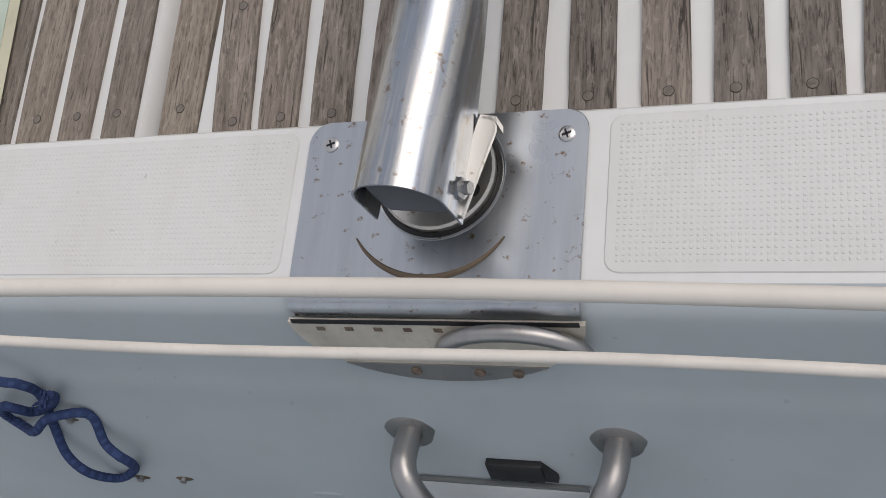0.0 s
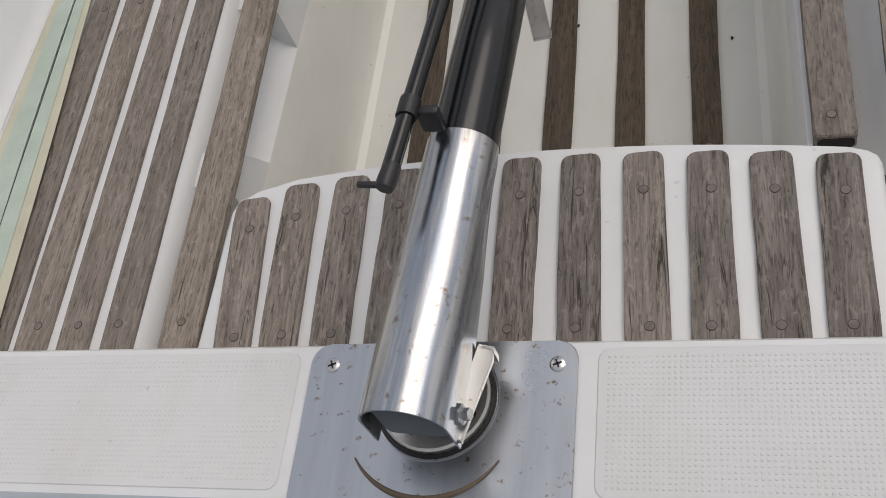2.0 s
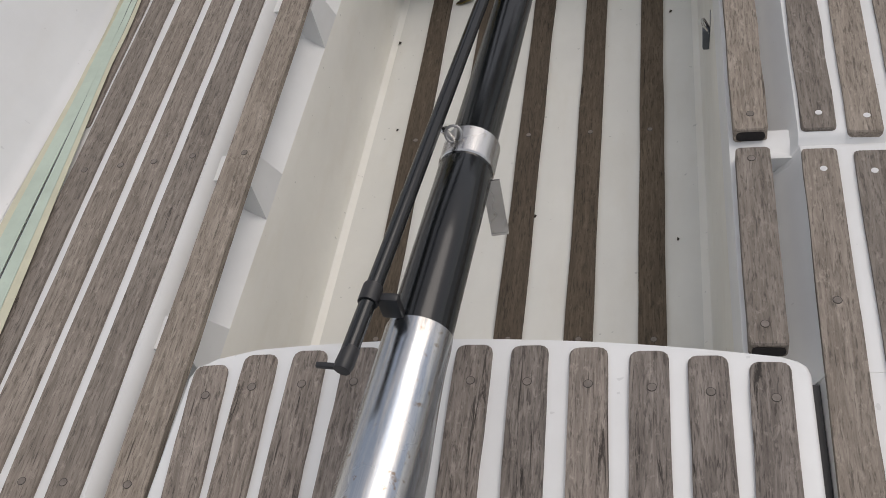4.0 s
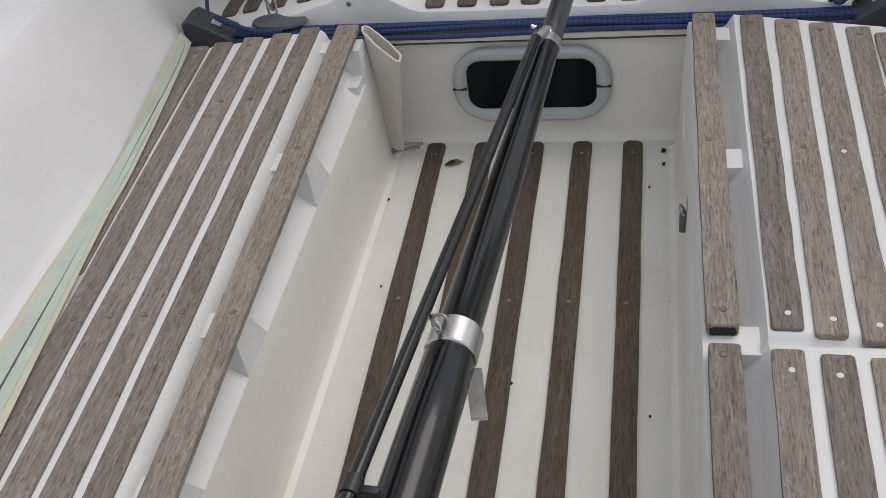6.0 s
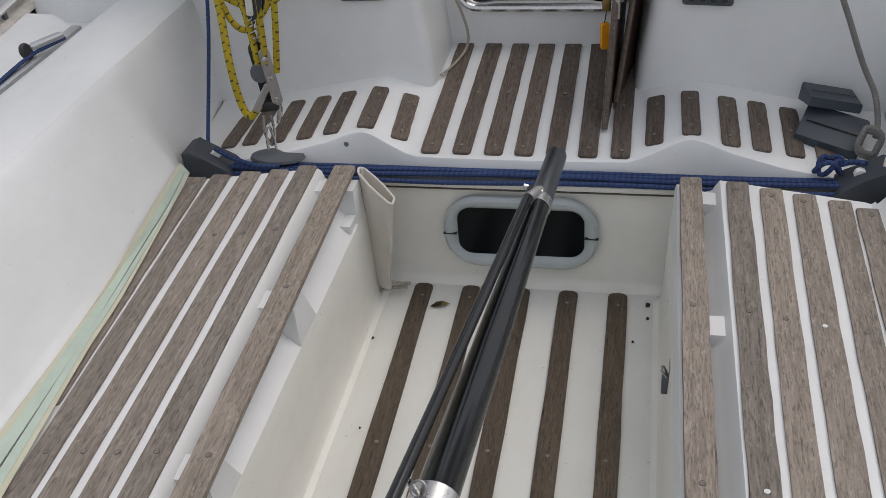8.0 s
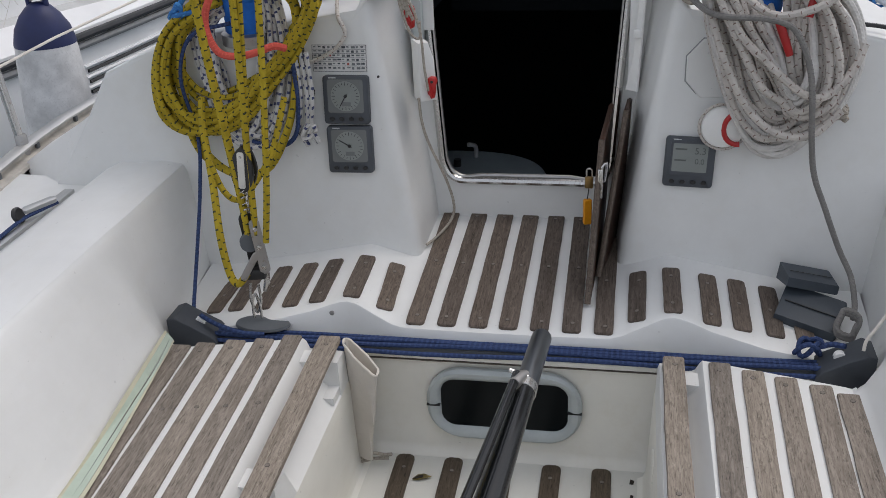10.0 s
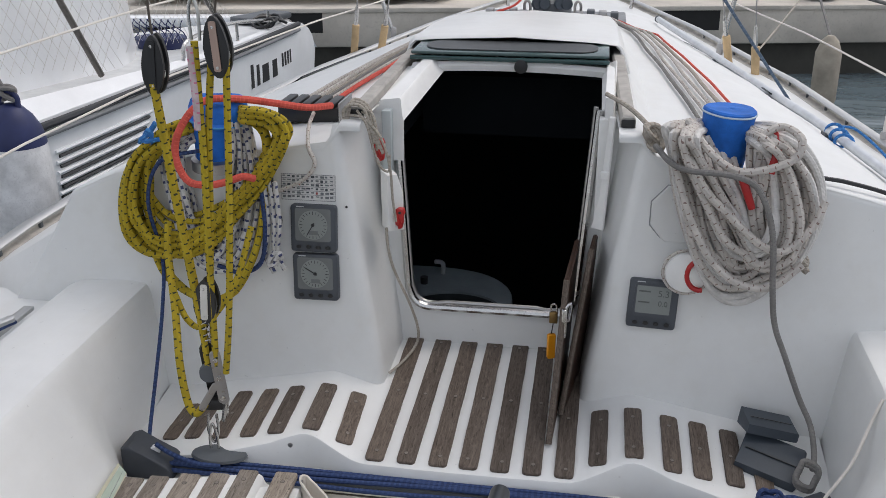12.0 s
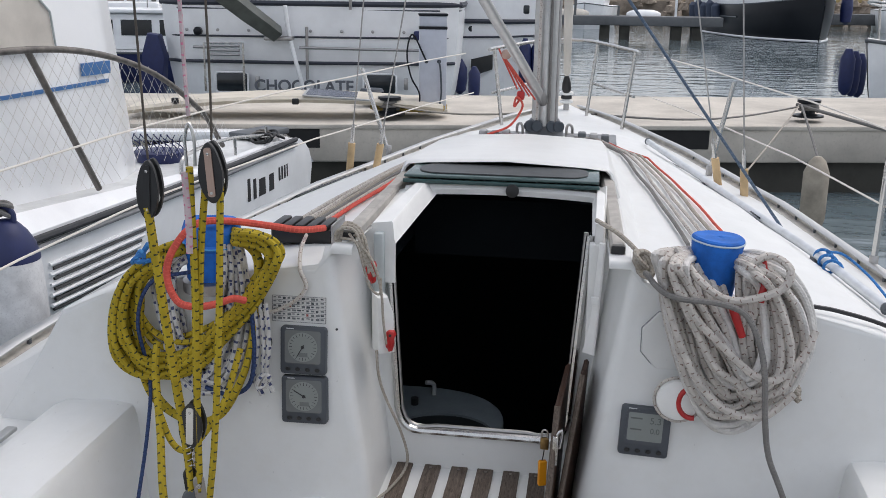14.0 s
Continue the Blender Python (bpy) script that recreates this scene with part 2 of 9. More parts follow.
ROPE_WBLUE = rope_mat("white_blue_flecked_rope", (0.62, 0.61, 0.59), (0.06, 0.07, 0.15), 0.024, 0.30, 0.85, 3.0)
ROPE_GREY = rope_mat("grey_rope", (0.23, 0.222, 0.21), (0.17, 0.165, 0.16), 0.009)
ROPE_BEIGE = rope_mat("beige_cord", (0.46, 0.42, 0.36), (0.30, 0.26, 0.22), 0.012)
ROPE_RED = rope_mat("coral_red_rope", (0.70, 0.115, 0.085), (0.66, 0.12, 0.09), 0.010)
ROPE_PINK = rope_mat("pink_flecked_rope", (0.62, 0.50, 0.52), (0.6, 0.2, 0.3), 0.02, 0.2)
CONCRETE = plain("quay_concrete", (0.53, 0.49, 0.43), 0.9, 0.0, 0.3, 1.2, 0.4, 40)
CONCRETE_WET = plain("weedy_concrete", (0.05, 0.048, 0.04), 0.8, 0.0, 0.4, 2.0, 0.5, 30)
HULL_WHITE = plain("white_hull_paint", (0.87, 0.88, 0.89), 0.25, 0.0, 0.08, 2.0)
HULL_BLACK = plain("black_hull_paint", (0.008, 0.010, 0.014), 0.35, 0.0, 0.2, 2.0, spec=0.25)
NAVY = plain("navy_vinyl", (0.012, 0.02, 0.09), 0.5, 0.0, 0.2)
CANVAS = plain("cream_canvas", (0.62, 0.58, 0.52), 0.85, 0.0, 0.15, 4.0)
GLASS_DK = plain("tinted_glass", (0.02, 0.025, 0.03), 0.08)
WATER = water_mat()
ROPE_SKY = rope_mat("bright_blue_rope", (0.05, 0.20, 0.52), (0.08, 0.28, 0.60), 0.02)

# ---------------------------------------------------------------- building helpers


def finish(name, bm, mat, smooth=True):
    bmesh.ops.recalc_face_normals(bm, faces=bm.faces)
    me = bpy.data.meshes.new(name)
    bm.to_mesh(me)
    bm.free()
    me.materials.append(mat)
    if smooth:
        me.shade_smooth()
        me.set_sharp_from_angle(angle=radians(38))
    return me


def part(name, bm, mat, parent=None, label="", m=None, smooth=True):
    """One mesh object, under a thing or a part."""
    ob = new(name, finish(name, bm, mat, smooth))
    if m is not None:
        ob.matrix_basis = m
    if parent is not None:
        ob.parent = parent
    if label:
        ob["label"] = label
    return ob


def shared(name, me, parent, m):
    ob = new(name, me)
    ob.parent = parent
    ob.matrix_basis = m
    return ob


def thing(name, at=(0, 0, 0), label="", category="", group=""):
    ob = new(name)
    ob.empty_display_size = 0.05
    ob.location = at
    return tagged(ob, label, category, group)


def setting(name, bm, mat, label, category="", smooth=True):
    return tagged(part(name, bm, mat, None, "", None, smooth), label, category, "", "structure")


def add_box(bm, x0, x1, y0, y1, z0, z1, bevel=0.0, seg=2):
    vs = [bm.verts.new((x, y, z)) for x in (x0, x1) for y in (y0, y1) for z in (z0, z1)]
    fs = [bm.faces.new([vs[i] for i in q]) for q in ((0, 1, 3, 2), (4, 6, 7, 5), (0, 4, 5, 1), (2, 3, 7, 6), (0, 2, 6, 4), (1, 5, 7, 3))]
    if bevel:
        es = {e for f in fs for e in f.edges}
        bmesh.ops.bevel(bm, geom=list(es), offset=bevel, segments=seg, affect="EDGES", profile=0.5)


def box(x0, x1, y0, y1, z0, z1, bevel=0.0, seg=2):
    bm = bmesh.new()
    add_box(bm, x0, x1, y0, y1, z0, z1, bevel, seg)
    return bm


def prism(poly, z0, z1, bevel=0.0, seg=2):
    """Extrude an outline (x, y) from z0 to z1; bevels the upper rim."""
    bm = bmesh.new()
    lo = [bm.verts.new((x, y, z0)) for x, y in poly]
    hi = [bm.verts.new((x, y, z1)) for x, y in poly]
    n = len(poly)
    bm.faces.new(lo[::-1])
    top = bm.faces.new(hi)
    for i in range(n):
        bm.faces.new((lo[i], lo[(i + 1) % n], hi[(i + 1) % n], hi[i]))
    if bevel:
        bmesh.ops.bevel(bm, geom=list(top.edges), offset=bevel, segments=seg, affect="EDGES", profile=0.5)
    return bm


def round_rect(w, h, r, seg=5, cx=0.0, cy=0.0):
    pts = []
    for sx, sy, a0 in ((1, 1, 0), (-1, 1, 90), (-1, -1, 180), (1, -1, 270)):
        for i in range(seg + 1):
            a = radians(a0 + 90 * i / seg)
            pts.append((cx + sx * (w / 2 - r) + r * math.cos(a), cy + sy * (h / 2 - r) + r * math.sin(a)))
    return pts


def smooth_path(pts, n=8):
    """Catmull-Rom through the points."""
    P = [Vector(p) for p in pts]
    P = [2 * P[0] - P[1]] + P + [2 * P[-1] - P[-2]]
    out = []
    for i in range(1, len(P) - 2):
        a, b, c, d = P[i - 1:i + 3]
        for k in range(n):
            t = k / n
            out.append(0.5 * (2 * b + (c - a) * t + (2 * a - 5 * b + 4 * c - d) * t * t + (3 * b - a - 3 * c + d) * t ** 3))
    out.append(P[-2])
    return out


def add_tube(bm, pts, r, seg=8, cap=True, closed=False):
    """A tube along points with U in metres along and V round; r may be a list."""
    uvl = bm.loops.layers.uv.verify()
    P = [Vector(p) for p in pts]
    n = len(P)
    R = r if isinstance(r, (list, tuple)) else [r] * n
    tang = [(P[(i + 1) % n] - P[i - 1] if closed else P[min(i + 1, n - 1)] - P[max(i - 1, 0)]).normalized() for i in range(n)]
    up = Vector((0, 0, 1)) if abs(tang[0].z) < 0.9 else Vector((1, 0, 0))
    side = tang[0].cross(up).normalized()
    rings, us, u = [], [], 0.0
    for i in range(n):
        side = (side - tang[i] * side.dot(tang[i])).normalized()
        b = tang[i].cross(side)
        rings.append([bm.verts.new(P[i] + R[i] * (math.cos(2 * math.pi * k / seg) * side + math.sin(2 * math.pi * k / seg) * b)) for k in range(seg)])
        if i:
            u += (P[i] - P[i - 1]).length
        us.append(u)
    span = n if closed else n - 1
    for i in range(span):
        j = (i + 1) % n
        uj = us[j] if j else u + (P[0] - P[-1]).length
        for k in range(seg):
            l = (k + 1) % seg
            f = bm.faces.new((rings[i][k], rings[i][l], rings[j][l], rings[j][k]))
            for lp, uvv in zip(f.loops, ((us[i], k / seg), (us[i], (k + 1) / seg), (uj, (k + 1) / seg), (uj, k / seg))):
                lp[uvl].uv = uvv
    if cap and not closed:
        bm.faces.new(rings[0][::-1])
        bm.faces.new(rings[-1])


def tube(pts, r, seg=8, n=0, closed=False):
    bm = bmesh.new()
    add_tube(bm, smooth_path(pts, n) if n else pts, r, seg, True, closed)
    return bm


def add_lathe(bm, prof, seg=20, axis_m=None):
    """Turn a profile of (radius, height) about z, then place by a matrix."""
    M = axis_m or Matrix()
    rings = []
    for r, z in prof:
        rings.append([bm.verts.new(M @ Vector((r * math.cos(2 * math.pi * k / seg), r * math.sin(2 * math.pi * k / seg), z))) for k in range(seg)])
    for a, b in zip(rings, rings[1:]):
        for k in range(seg):
            bm.faces.new((a[k], a[(k + 1) % seg], b[(k + 1) % seg], b[k]))
    bm.faces.new(rings[0][::-1])
    bm.faces.new(rings[-1])


def lathe(prof, seg=20, m=None):
    bm = bmesh.new()
    add_lathe(bm, prof, seg, m)
    return bm


def add_grid(bm, rows, close_u=False):
    """Skin rows of points."""
    V = [[bm.verts.new(p) for p in row] for row in rows]
    for a, b in zip(V, V[1:]):
        for i in range(len(a) - 1 + (1 if close_u else 0)):
            j = (i + 1) % len(a)
            bm.faces.new((a[i], a[j], b[j], b[i]))
    return V


def skin(rows, thick=0.0):
    """A shell over rows of points, with depth if thick is given."""
    bm = bmesh.new()
    add_grid(bm, rows)
    if thick:
        bmesh.ops.recalc_face_normals(bm, faces=bm.faces)
        bmesh.ops.solidify(bm, geom=bm.faces[:], thickness=thick)
    return bm


def lerp(a, b, t):
    return a + (b - a) * t


def table(keys, y):
    """Straight-line interpolation in a short table of (y, value)."""
    if y <= keys[0][0]:
        return keys[0][1]
    for (a, va), (b, vb) in zip(keys, keys[1:]):
        if y <= b:
            return lerp(va, vb, (y - a) / (b - a))
    return keys[-1][1]


# screws shared by all the slats
def screw_mesh(name, mat, r=0.0052):
    bm = bmesh.new()
    add_lathe(bm, [(r * 1.0, -0.002), (r, 0.0002), (r * 0.86, 0.0003), (r * 0.3, 0.0001)], 12)
    for ang in (0, 90):
        M = pose(0, 0, 0.0002, 0, 0, ang)
        bm2 = [bm.verts.new(M @ Vector(p)) for p in ((-r * 0.55, -r * 0.1, 0.0003), (r * 0.55, -r * 0.1, 0.0003), (r * 0.55, r * 0.1, 0.0003), (-r * 0.55, r * 0.1, 0.0003))]
        bm.faces.new(bm2)
    return finish(name, bm, mat)


DARK_PLUG = plain("dark_wood_plug", (0.185, 0.160, 0.138), 0.75, 0.0, 0.35, 60)
SCREW_DARK = screw_mesh("plug", plain("plug_rim", (0.055, 0.046, 0.040), 0.8), 0.0052)
SCREW_DARK.materials.append(DARK_PLUG)
for poly in SCREW_DARK.polygons:
    poly.material_index = 1 if poly.center.xy.length < 0.0040 else 0
SCREW_STEEL = screw_mesh("screw", plain("bright_screw", (0.66, 0.66, 0.65), 0.35, 0.3), 0.0044)
rnd = random.Random(7)
# Black faces put the shade on the slats' cut ends into colour.
END_SHADE = plain("shaded_slat_end", (0.016, 0.013, 0.012), 0.8, 0.0, 0.4, 90)


def slat(parent, a, b, w, mat=None, th=0.012, r=0.012, plugs=(), roll=0.0, bright=(), w2=None, name="slat"):
    """A teak slat between the top-centre points a and b (3D), with rounded ends and fixings at fractions of its length."""
    a, b = Vector(a), Vector(b)
    d = b - a
    L = d.length
    rough = 0.0011 if L > 0.6 else 0.0006
    jag = [rnd.uniform(-rough, rough) for _ in range(40)]
    w2 = w2 or w
    pts = []
    for (sx, end, a0) in ((1, 1, 0), (-1, 1, 90), (-1, 0, 180), (1, 0, 270)):
        ww = w2 if end else w
        for i in range(4):
            an = radians(a0 + 30 * i)
            pts.append((sx * (ww / 2 - r) + r * math.cos(an), (L if end else 0) + (-r if end else r) + r * math.sin(an)))
        if a0 == 90 or a0 == 270:
            m = 12 if L > 0.4 else 6
            for k in range(1, m):
                f = k / m
                fr = (1 - f) if a0 == 90 else f
                pts.append((sx * (lerp(w, w2, fr) / 2) + jag[k + (20 if sx > 0 else 0)], L * fr))
    bm = prism(pts, -th, 0.0, 0.0018, 1)
    y = d.normalized()
    x = y.cross(Vector((0, 0, 1))).normalized()
    x = Matrix.Rotation(radians(roll), 3, y) @ x
    z = x.cross(y)
    M = Matrix((x, y, z)).transposed().to_4x4()
    M.translation = a
    ob = part(name, bm, mat or TEAK, parent, "", M)
    for i, f in enumerate(plugs):
        lit = i in bright
        shared("screw" if lit else "plug", SCREW_STEEL if lit else SCREW_DARK, ob, pose(rnd.uniform(-0.004, 0.004), L * f, 0.0003, 0, 0, rnd.uniform(0, 90)))
    return ob

# ---------------------------------------------------------------- cockpit mouldings

# floor of the well
bm = box(-0.345, 0.345, 0.10, 1.56, -0.05, -0.006)
floor = setting("floor", bm, GEL_FLOOR, "cream gelcoat cockpit floor with five teak strips", "floor")

NUBS = (0.331, 0.632, 1.044, 1.47)


def nub_z(s, y):
    """Height of the slat supports along a bench: flat-topped, steep aft, sloping forward."""
    z = 0.230
    for c in NUBS:
        if s > 0 and c < 0.5:
            continue
        z = max(z, table([(c - 0.051, 0.230), (c - 0.044, 0.310), (c + 0.008, 0.310), (c + 0.046, 0.230)], y))
    return z


def bench_end(x):
    """Forward edge of the seat, raked aft towards the coaming."""
    return 1.494 - 0.25 * max(0.0, abs(x) - 0.39)


def coaming_x(y, f):
    """The inner coaming face from its foot (f = 0) to its fold (f = 1)."""
    foot = table([(1.40, 0.706), (1.46, 0.735), (1.53, 0.775), (1.93, 0.800)], y)
    return lerp(foot, 0.842, f)


def coaming_z(y, f):
    foot = table([(1.40, 0.326), (1.46, 0.300), (1.53, 0.245), (1.93, 0.245)], y)
    return lerp(foot, 0.562, f)


def bench_section(s, y, nub):
    """Section of a bench at y from the floor up the well side and over the seat; s is the side."""
    wall = [(0.305, -0.006), (0.317, 0.0), (0.322, 0.012), (0.325, 0.06), (0.328, 0.14), (0.331, 0.222), (0.333, 0.230)]
    if s < 0:
        e = lerp(0.374, 0.424, y / 1.45)
        rise = [(0.333, 0.230), (0.350, 0.244), (0.368, 0.262), (e - 0.017, 0.286), (e - 0.005, 0.302), (e, 0.319), (e + 0.007, 0.3262)]
    else:
        e = 0.418
        rise = [(0.333, 0.230), (0.350, 0.246), (0.372, 0.268), (0.400, 0.292), (0.410, 0.301), (0.417, 0.316), (0.423, 0.3262)]
    # the support stands to the height nub, its two cheeks falling into the recess on either side
    xn = table([(z, x) for x, z in rise], nub)
    foot = [(0.333 + 0.05 * (nub - 0.230), nub)]
    if s > 0:
        # a ridge carries the inner slat on this side, with the channel outboard of it
        foot = [(0.335, 0.295), (0.338, 0.3085), (0.352, 0.3085), (0.355, max(nub, 0.254))]
        rise = [(max(x, 0.356), max(z, 0.254)) for x, z in rise]
        xn = table([(z, x) for x, z in rise[2:]], nub)
    pts = wall + foot + [(lerp(foot[-1][0], xn, 0.5), max(nub, foot[-1][1] if s > 0 else nub))] + [(max(x, xn), max(z, nub)) for x, z in rise[1:]]
    pts += [(0.55, 0.3262), (0.69, 0.3262), (0.702, 0.3245), (0.709, 0.331)]
    if s > 0:
        dip = 0.011 * math.exp(-((y - 0.603) / 0.0075) ** 2)
        pts = [(x, z - dip * min(1.0, max(0.0, (x - 0.38) / 0.03))) if z > 0.25 and x < 0.70 else (x, z) for x, z in pts]
    if s > 0 and y < 0.250:
        pts = pts[:5] + [(0.331, 0.142), (0.34, 0.142), (0.35, 0.142), (0.36, 0.142), (0.38, 0.142), (0.398, 0.142), (0.4015, 0.138), (0.4025, -0.25), (0.4135, -0.25), (0.4145, 0.305), (0.422, 0.3262), (0.44, 0.3262), (0.50, 0.3262), (0.55, 0.3262), (0.69, 0.3262), (0.702, 0.3245), (0.709, 0.331)]
    return [(s * x, y, z) for x, z in pts]


for side, s in (("port", -1), ("starboard", 1)):
    ys = [-0.02, 0.06, 0.15] + ([0.2495, 0.2505] if s > 0 else [])
    for c in NUBS:
        if s < 0 or c > 0.5:
            ys += [c - 0.0512, c - 0.051, c - 0.044, c - 0.0435, c + 0.0075, c + 0.008, c + 0.026, c + 0.046, c + 0.0465]
    if s > 0:
        ys += [0.580, 0.590, 0.596, 0.600, 0.603, 0.606, 0.610, 0.616, 0.626]
    ys += [0.40, 0.85, 1.25, 1.49]
    ys = sorted(y for y in ys if y <= 1.50)
    rows = [bench_section(s, y, nub_z(s, y)) for y in ys]
    # forward end rounds down into the traveller trough
    rows = [[(x, y if y < 1.25 else 1.25 + (y - 1.25) * (bench_end(x) - 0.016 - 1.25) / (ys[-1] - 1.25), z) for x, y, z in row] for row in rows]
    last = rows[-1]
    rows.append([(x, bench_end(x) - 0.012, z) for x, y, z in last])
    rows.append([(x, bench_end(x) - 0.003, z - 0.002 if z > 0.30 else z) for x, y, z in last])
    rows.append([(x, bench_end(x), z - 0.008 if z > 0.30 else z) for x, y, z in last])
    rows.append([(x, bench_end(x) + 0.004, min(z, 0.245)) for x, y, z in last])
    cyl = list(np.linspace(-0.02, 1.38, 8)) + [1.40, 1.43, 1.46, 1.495, 1.53, 1.60, 1.75, 1.93]
    crow = []
    for y in cyl:
        row = [(s * (coaming_x(y, f) + bow), y, coaming_z(y, f)) for f, bow in ((0.0, -0.004), (0.03, 0.002), (0.08, 0.004), (0.3, 0.003), (0.6, 0.0), (0.93, 0.0), (0.98, 0.003))]
        crow.append(row + [(s * 0.850, y, 0.5645), (s * 0.860, y, 0.5665)])
    setting("coaming_" + side, skin(crow), GEL, "white gelcoat cockpit coaming", "coaming")
    setting("well_side_" + side, skin([r[:7] for r in rows]), GEL_CREAM, "cream gelcoat side of the cockpit well", "wall")
    bench = setting("bench_" + side, skin([r[6:] for r in rows]), GEL, "white gelcoat cockpit bench with weathered teak slats", "bench")
    if s > 0:
        ends = [(0.365, 0.622, 0.365, 1.483), (0.448, 0.618, 0.456, 1.470), (0.503, 0.609, 0.519, 1.448), (0.562, 0.60, 0.580, 1.430), (0.622, 0.60, 0.643, 1.410), (0.676, 0.66, 0.690, 1.385)]
        for k, (xa, ya, xb, yb) in enumerate(ends):
            sl = slat(bench, (xa, ya, 0.331), (xb, yb, 0.331), 0.043, th=0.022 if k == 0 else 0.011, r=0.006, plugs=(0.035, 0.5, 0.965), bright=(0,) if k in (1, 2) else (0, 1) if k == 3 else ())
            if k == 0:
                part("end_grain", prism(round_rect(0.036, 0.015, 0.006, 4), 0, 0.0012), END_SHADE, sl, "black face painted for the shade on the slat end", pose(0, 0.0004, -0.0125, 90, 0, 0))
        ends = [(0.364, 0.281, 0.365, 0.590), (0.436, 0.045, 0.444, 0.583), (0.495, 0.045, 0.505, 0.576), (0.556, 0.045, 0.565, 0.572), (0.618, 0.10, 0.628, 0.57)]
        for k, (xa, ya, xb, yb) in enumerate(ends):
            sl = slat(bench, (xa, ya, 0.331), (xb, yb, 0.331), 0.042, th=0.022 if k == 0 else 0.011, r=0.006, plugs=(0.09, 0.93) if k == 0 else (0.1, 0.55, 0.93), bright=(2,) if k in (1, 2) else ())
            if k == 0:
                part("end_grain", prism(round_rect(0.036, 0.015, 0.006, 4), 0, 0.0012), END_SHADE, sl, "black face painted for the shade on the slat end", pose(0, 0.0004, -0.0125, 90, 0, 0))
    else:
        ends = [(-0.331, 0.045, -0.372, 1.488, 0.048), (-0.409, 0.045, -0.455, 1.483, 0.042), (-0.467, 0.045, -0.513, 1.462, 0.0425), (-0.524, 0.045, -0.575, 1.450, 0.044), (-0.577, 0.045, -0.638, 1.432, 0.042)]
        for k, (xa, ya, xb, yb, w) in enumerate(ends):
            slat(bench, (xa, ya, 0.331), (xb, yb, 0.331), w, th=0.011, r=0.005, plugs=(0.03, 0.4, 0.69, 0.975) if k == 0 else (0.03, 0.4, 0.82, 0.975))
        slat(bench, (-0.654, 0.70, 0.331), (-0.690, 1.418, 0.331), 0.040, r=0.005, plugs=(0.6, 0.96), w2=0.044)

# pale tape lying along the foot of the port coaming
tape = thing("masking_tape", (-0.70, 0.75, 0.33), "pale green and straw masking tape along the coaming foot", "tape")
for o0, o1, mt, dz in ((-0.002, 0.014, YELLOW_TAPE, 0.0), (0.013, 0.045, GREEN_TAPE, 0.0008), (0.046, 0.047, GREY_PL, 0.0005), (0.048, 0.070, GREEN_TAPE, 0.0008), (0.069, 0.084, YELLOW_TAPE, 0.0)):
    rows = []
    for k in range(33):
        y = 0.03 + 1.375 * k / 32
        xo = table([(0.03, -0.672), (0.30, -0.690), (0.55, -0.708), (0.85, -0.726), (1.40, -0.732)], y)
        wob = 0.0010 * math.sin(y * 9 + o0 * 60)
        row = []
        for j in range(4):
            fac = table([(0.0, 1.25), (0.6, 1.05), (0.95, 0.9), (1.41, 0.33)], y)
            x = xo + 0.084 * fac - (0.084 - lerp(o0, o1, j / 3)) * fac * table([(0.0, 1.0), (0.3, 0.9), (0.8, 0.62), (1.4, 0.6)], y) + wob
            u = max(0.0, -0.694 - x)
            row.append((x + 0.70 + 0.006 * min(1.0, u / 0.01), y - 0.75, 0.3365 + dz + 1.74 * u * u / (u + 0.008) - 0.33))
        rows.append(row)
    part("strip", skin(rows, 0.0005), mt, tape)

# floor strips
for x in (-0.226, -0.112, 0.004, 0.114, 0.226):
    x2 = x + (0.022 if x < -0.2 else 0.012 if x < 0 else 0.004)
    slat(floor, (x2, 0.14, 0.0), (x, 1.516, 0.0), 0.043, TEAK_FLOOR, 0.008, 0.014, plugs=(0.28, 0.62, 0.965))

# forward wall of the well with its locker hatch
rows = []
for x in (-0.345, -0.33, -0.30, -0.1, 0.1, 0.30, 0.33, 0.345):
    b = 0.02 * (max(0, abs(x) - 0.28) / 0.065) ** 2
    rows.append([(x, 1.520, -0.006), (x, 1.535 - b, 0.001), (x, 1.545 - b, 0.014), (x, 1.548 - b, 0.14), (x, 1.550 - b, 0.252)])
front = setting("wall_forward", skin(rows), GEL_CREAM, "cream gelcoat wall at the forward end of the well", "wall")
setting("trim", box(-0.345, 0.345, 1.532, 1.60, 0.254, 0.268, 0.003), GEL_CREAM, "lip of the traveller trough above the well", "lip")
# Thin dark strip paints the shadow line below the lip.
part("joint", box(-0.343, 0.343, 1.5305, 1.536, 0.2515, 0.2538), plain("lip_shadow", (0.10, 0.085, 0.07), 0.8), front, "dark line painted for the shadow under the lip")

port = thing("hatch_window", (0.003, 1.543, 0.139), "dark opening window with a pale grey rubber rim", "window")
M = pose(0, 0, 0, 90, 0, 0)
outer = round_rect(0.352, 0.188, 0.084, 10)
inner = round_rect(0.286, 0.124, 0.033, 10)
bm = bmesh.new()
prof = [(0.0, 0.000), (0.0, 0.010), (0.25, 0.017), (0.6, 0.016), (0.93, 0.008), (1.0, 0.0)]
rows = [[M @ Vector((lerp(o[0], i[0], f), lerp(o[1], i[1], f), h)) for o, i in zip(outer, inner)] for f, h in prof]
add_grid(bm, rows, True)
part("rim", bm, PALE_RIM, port, "pale grey moulded rim in two halves")
part("pane", prism([(x, y) for x, y in round_rect(0.292, 0.130, 0.035, 8)], 0.001, 0.004), BLACK_GLASS, port, "almost black pane", M)
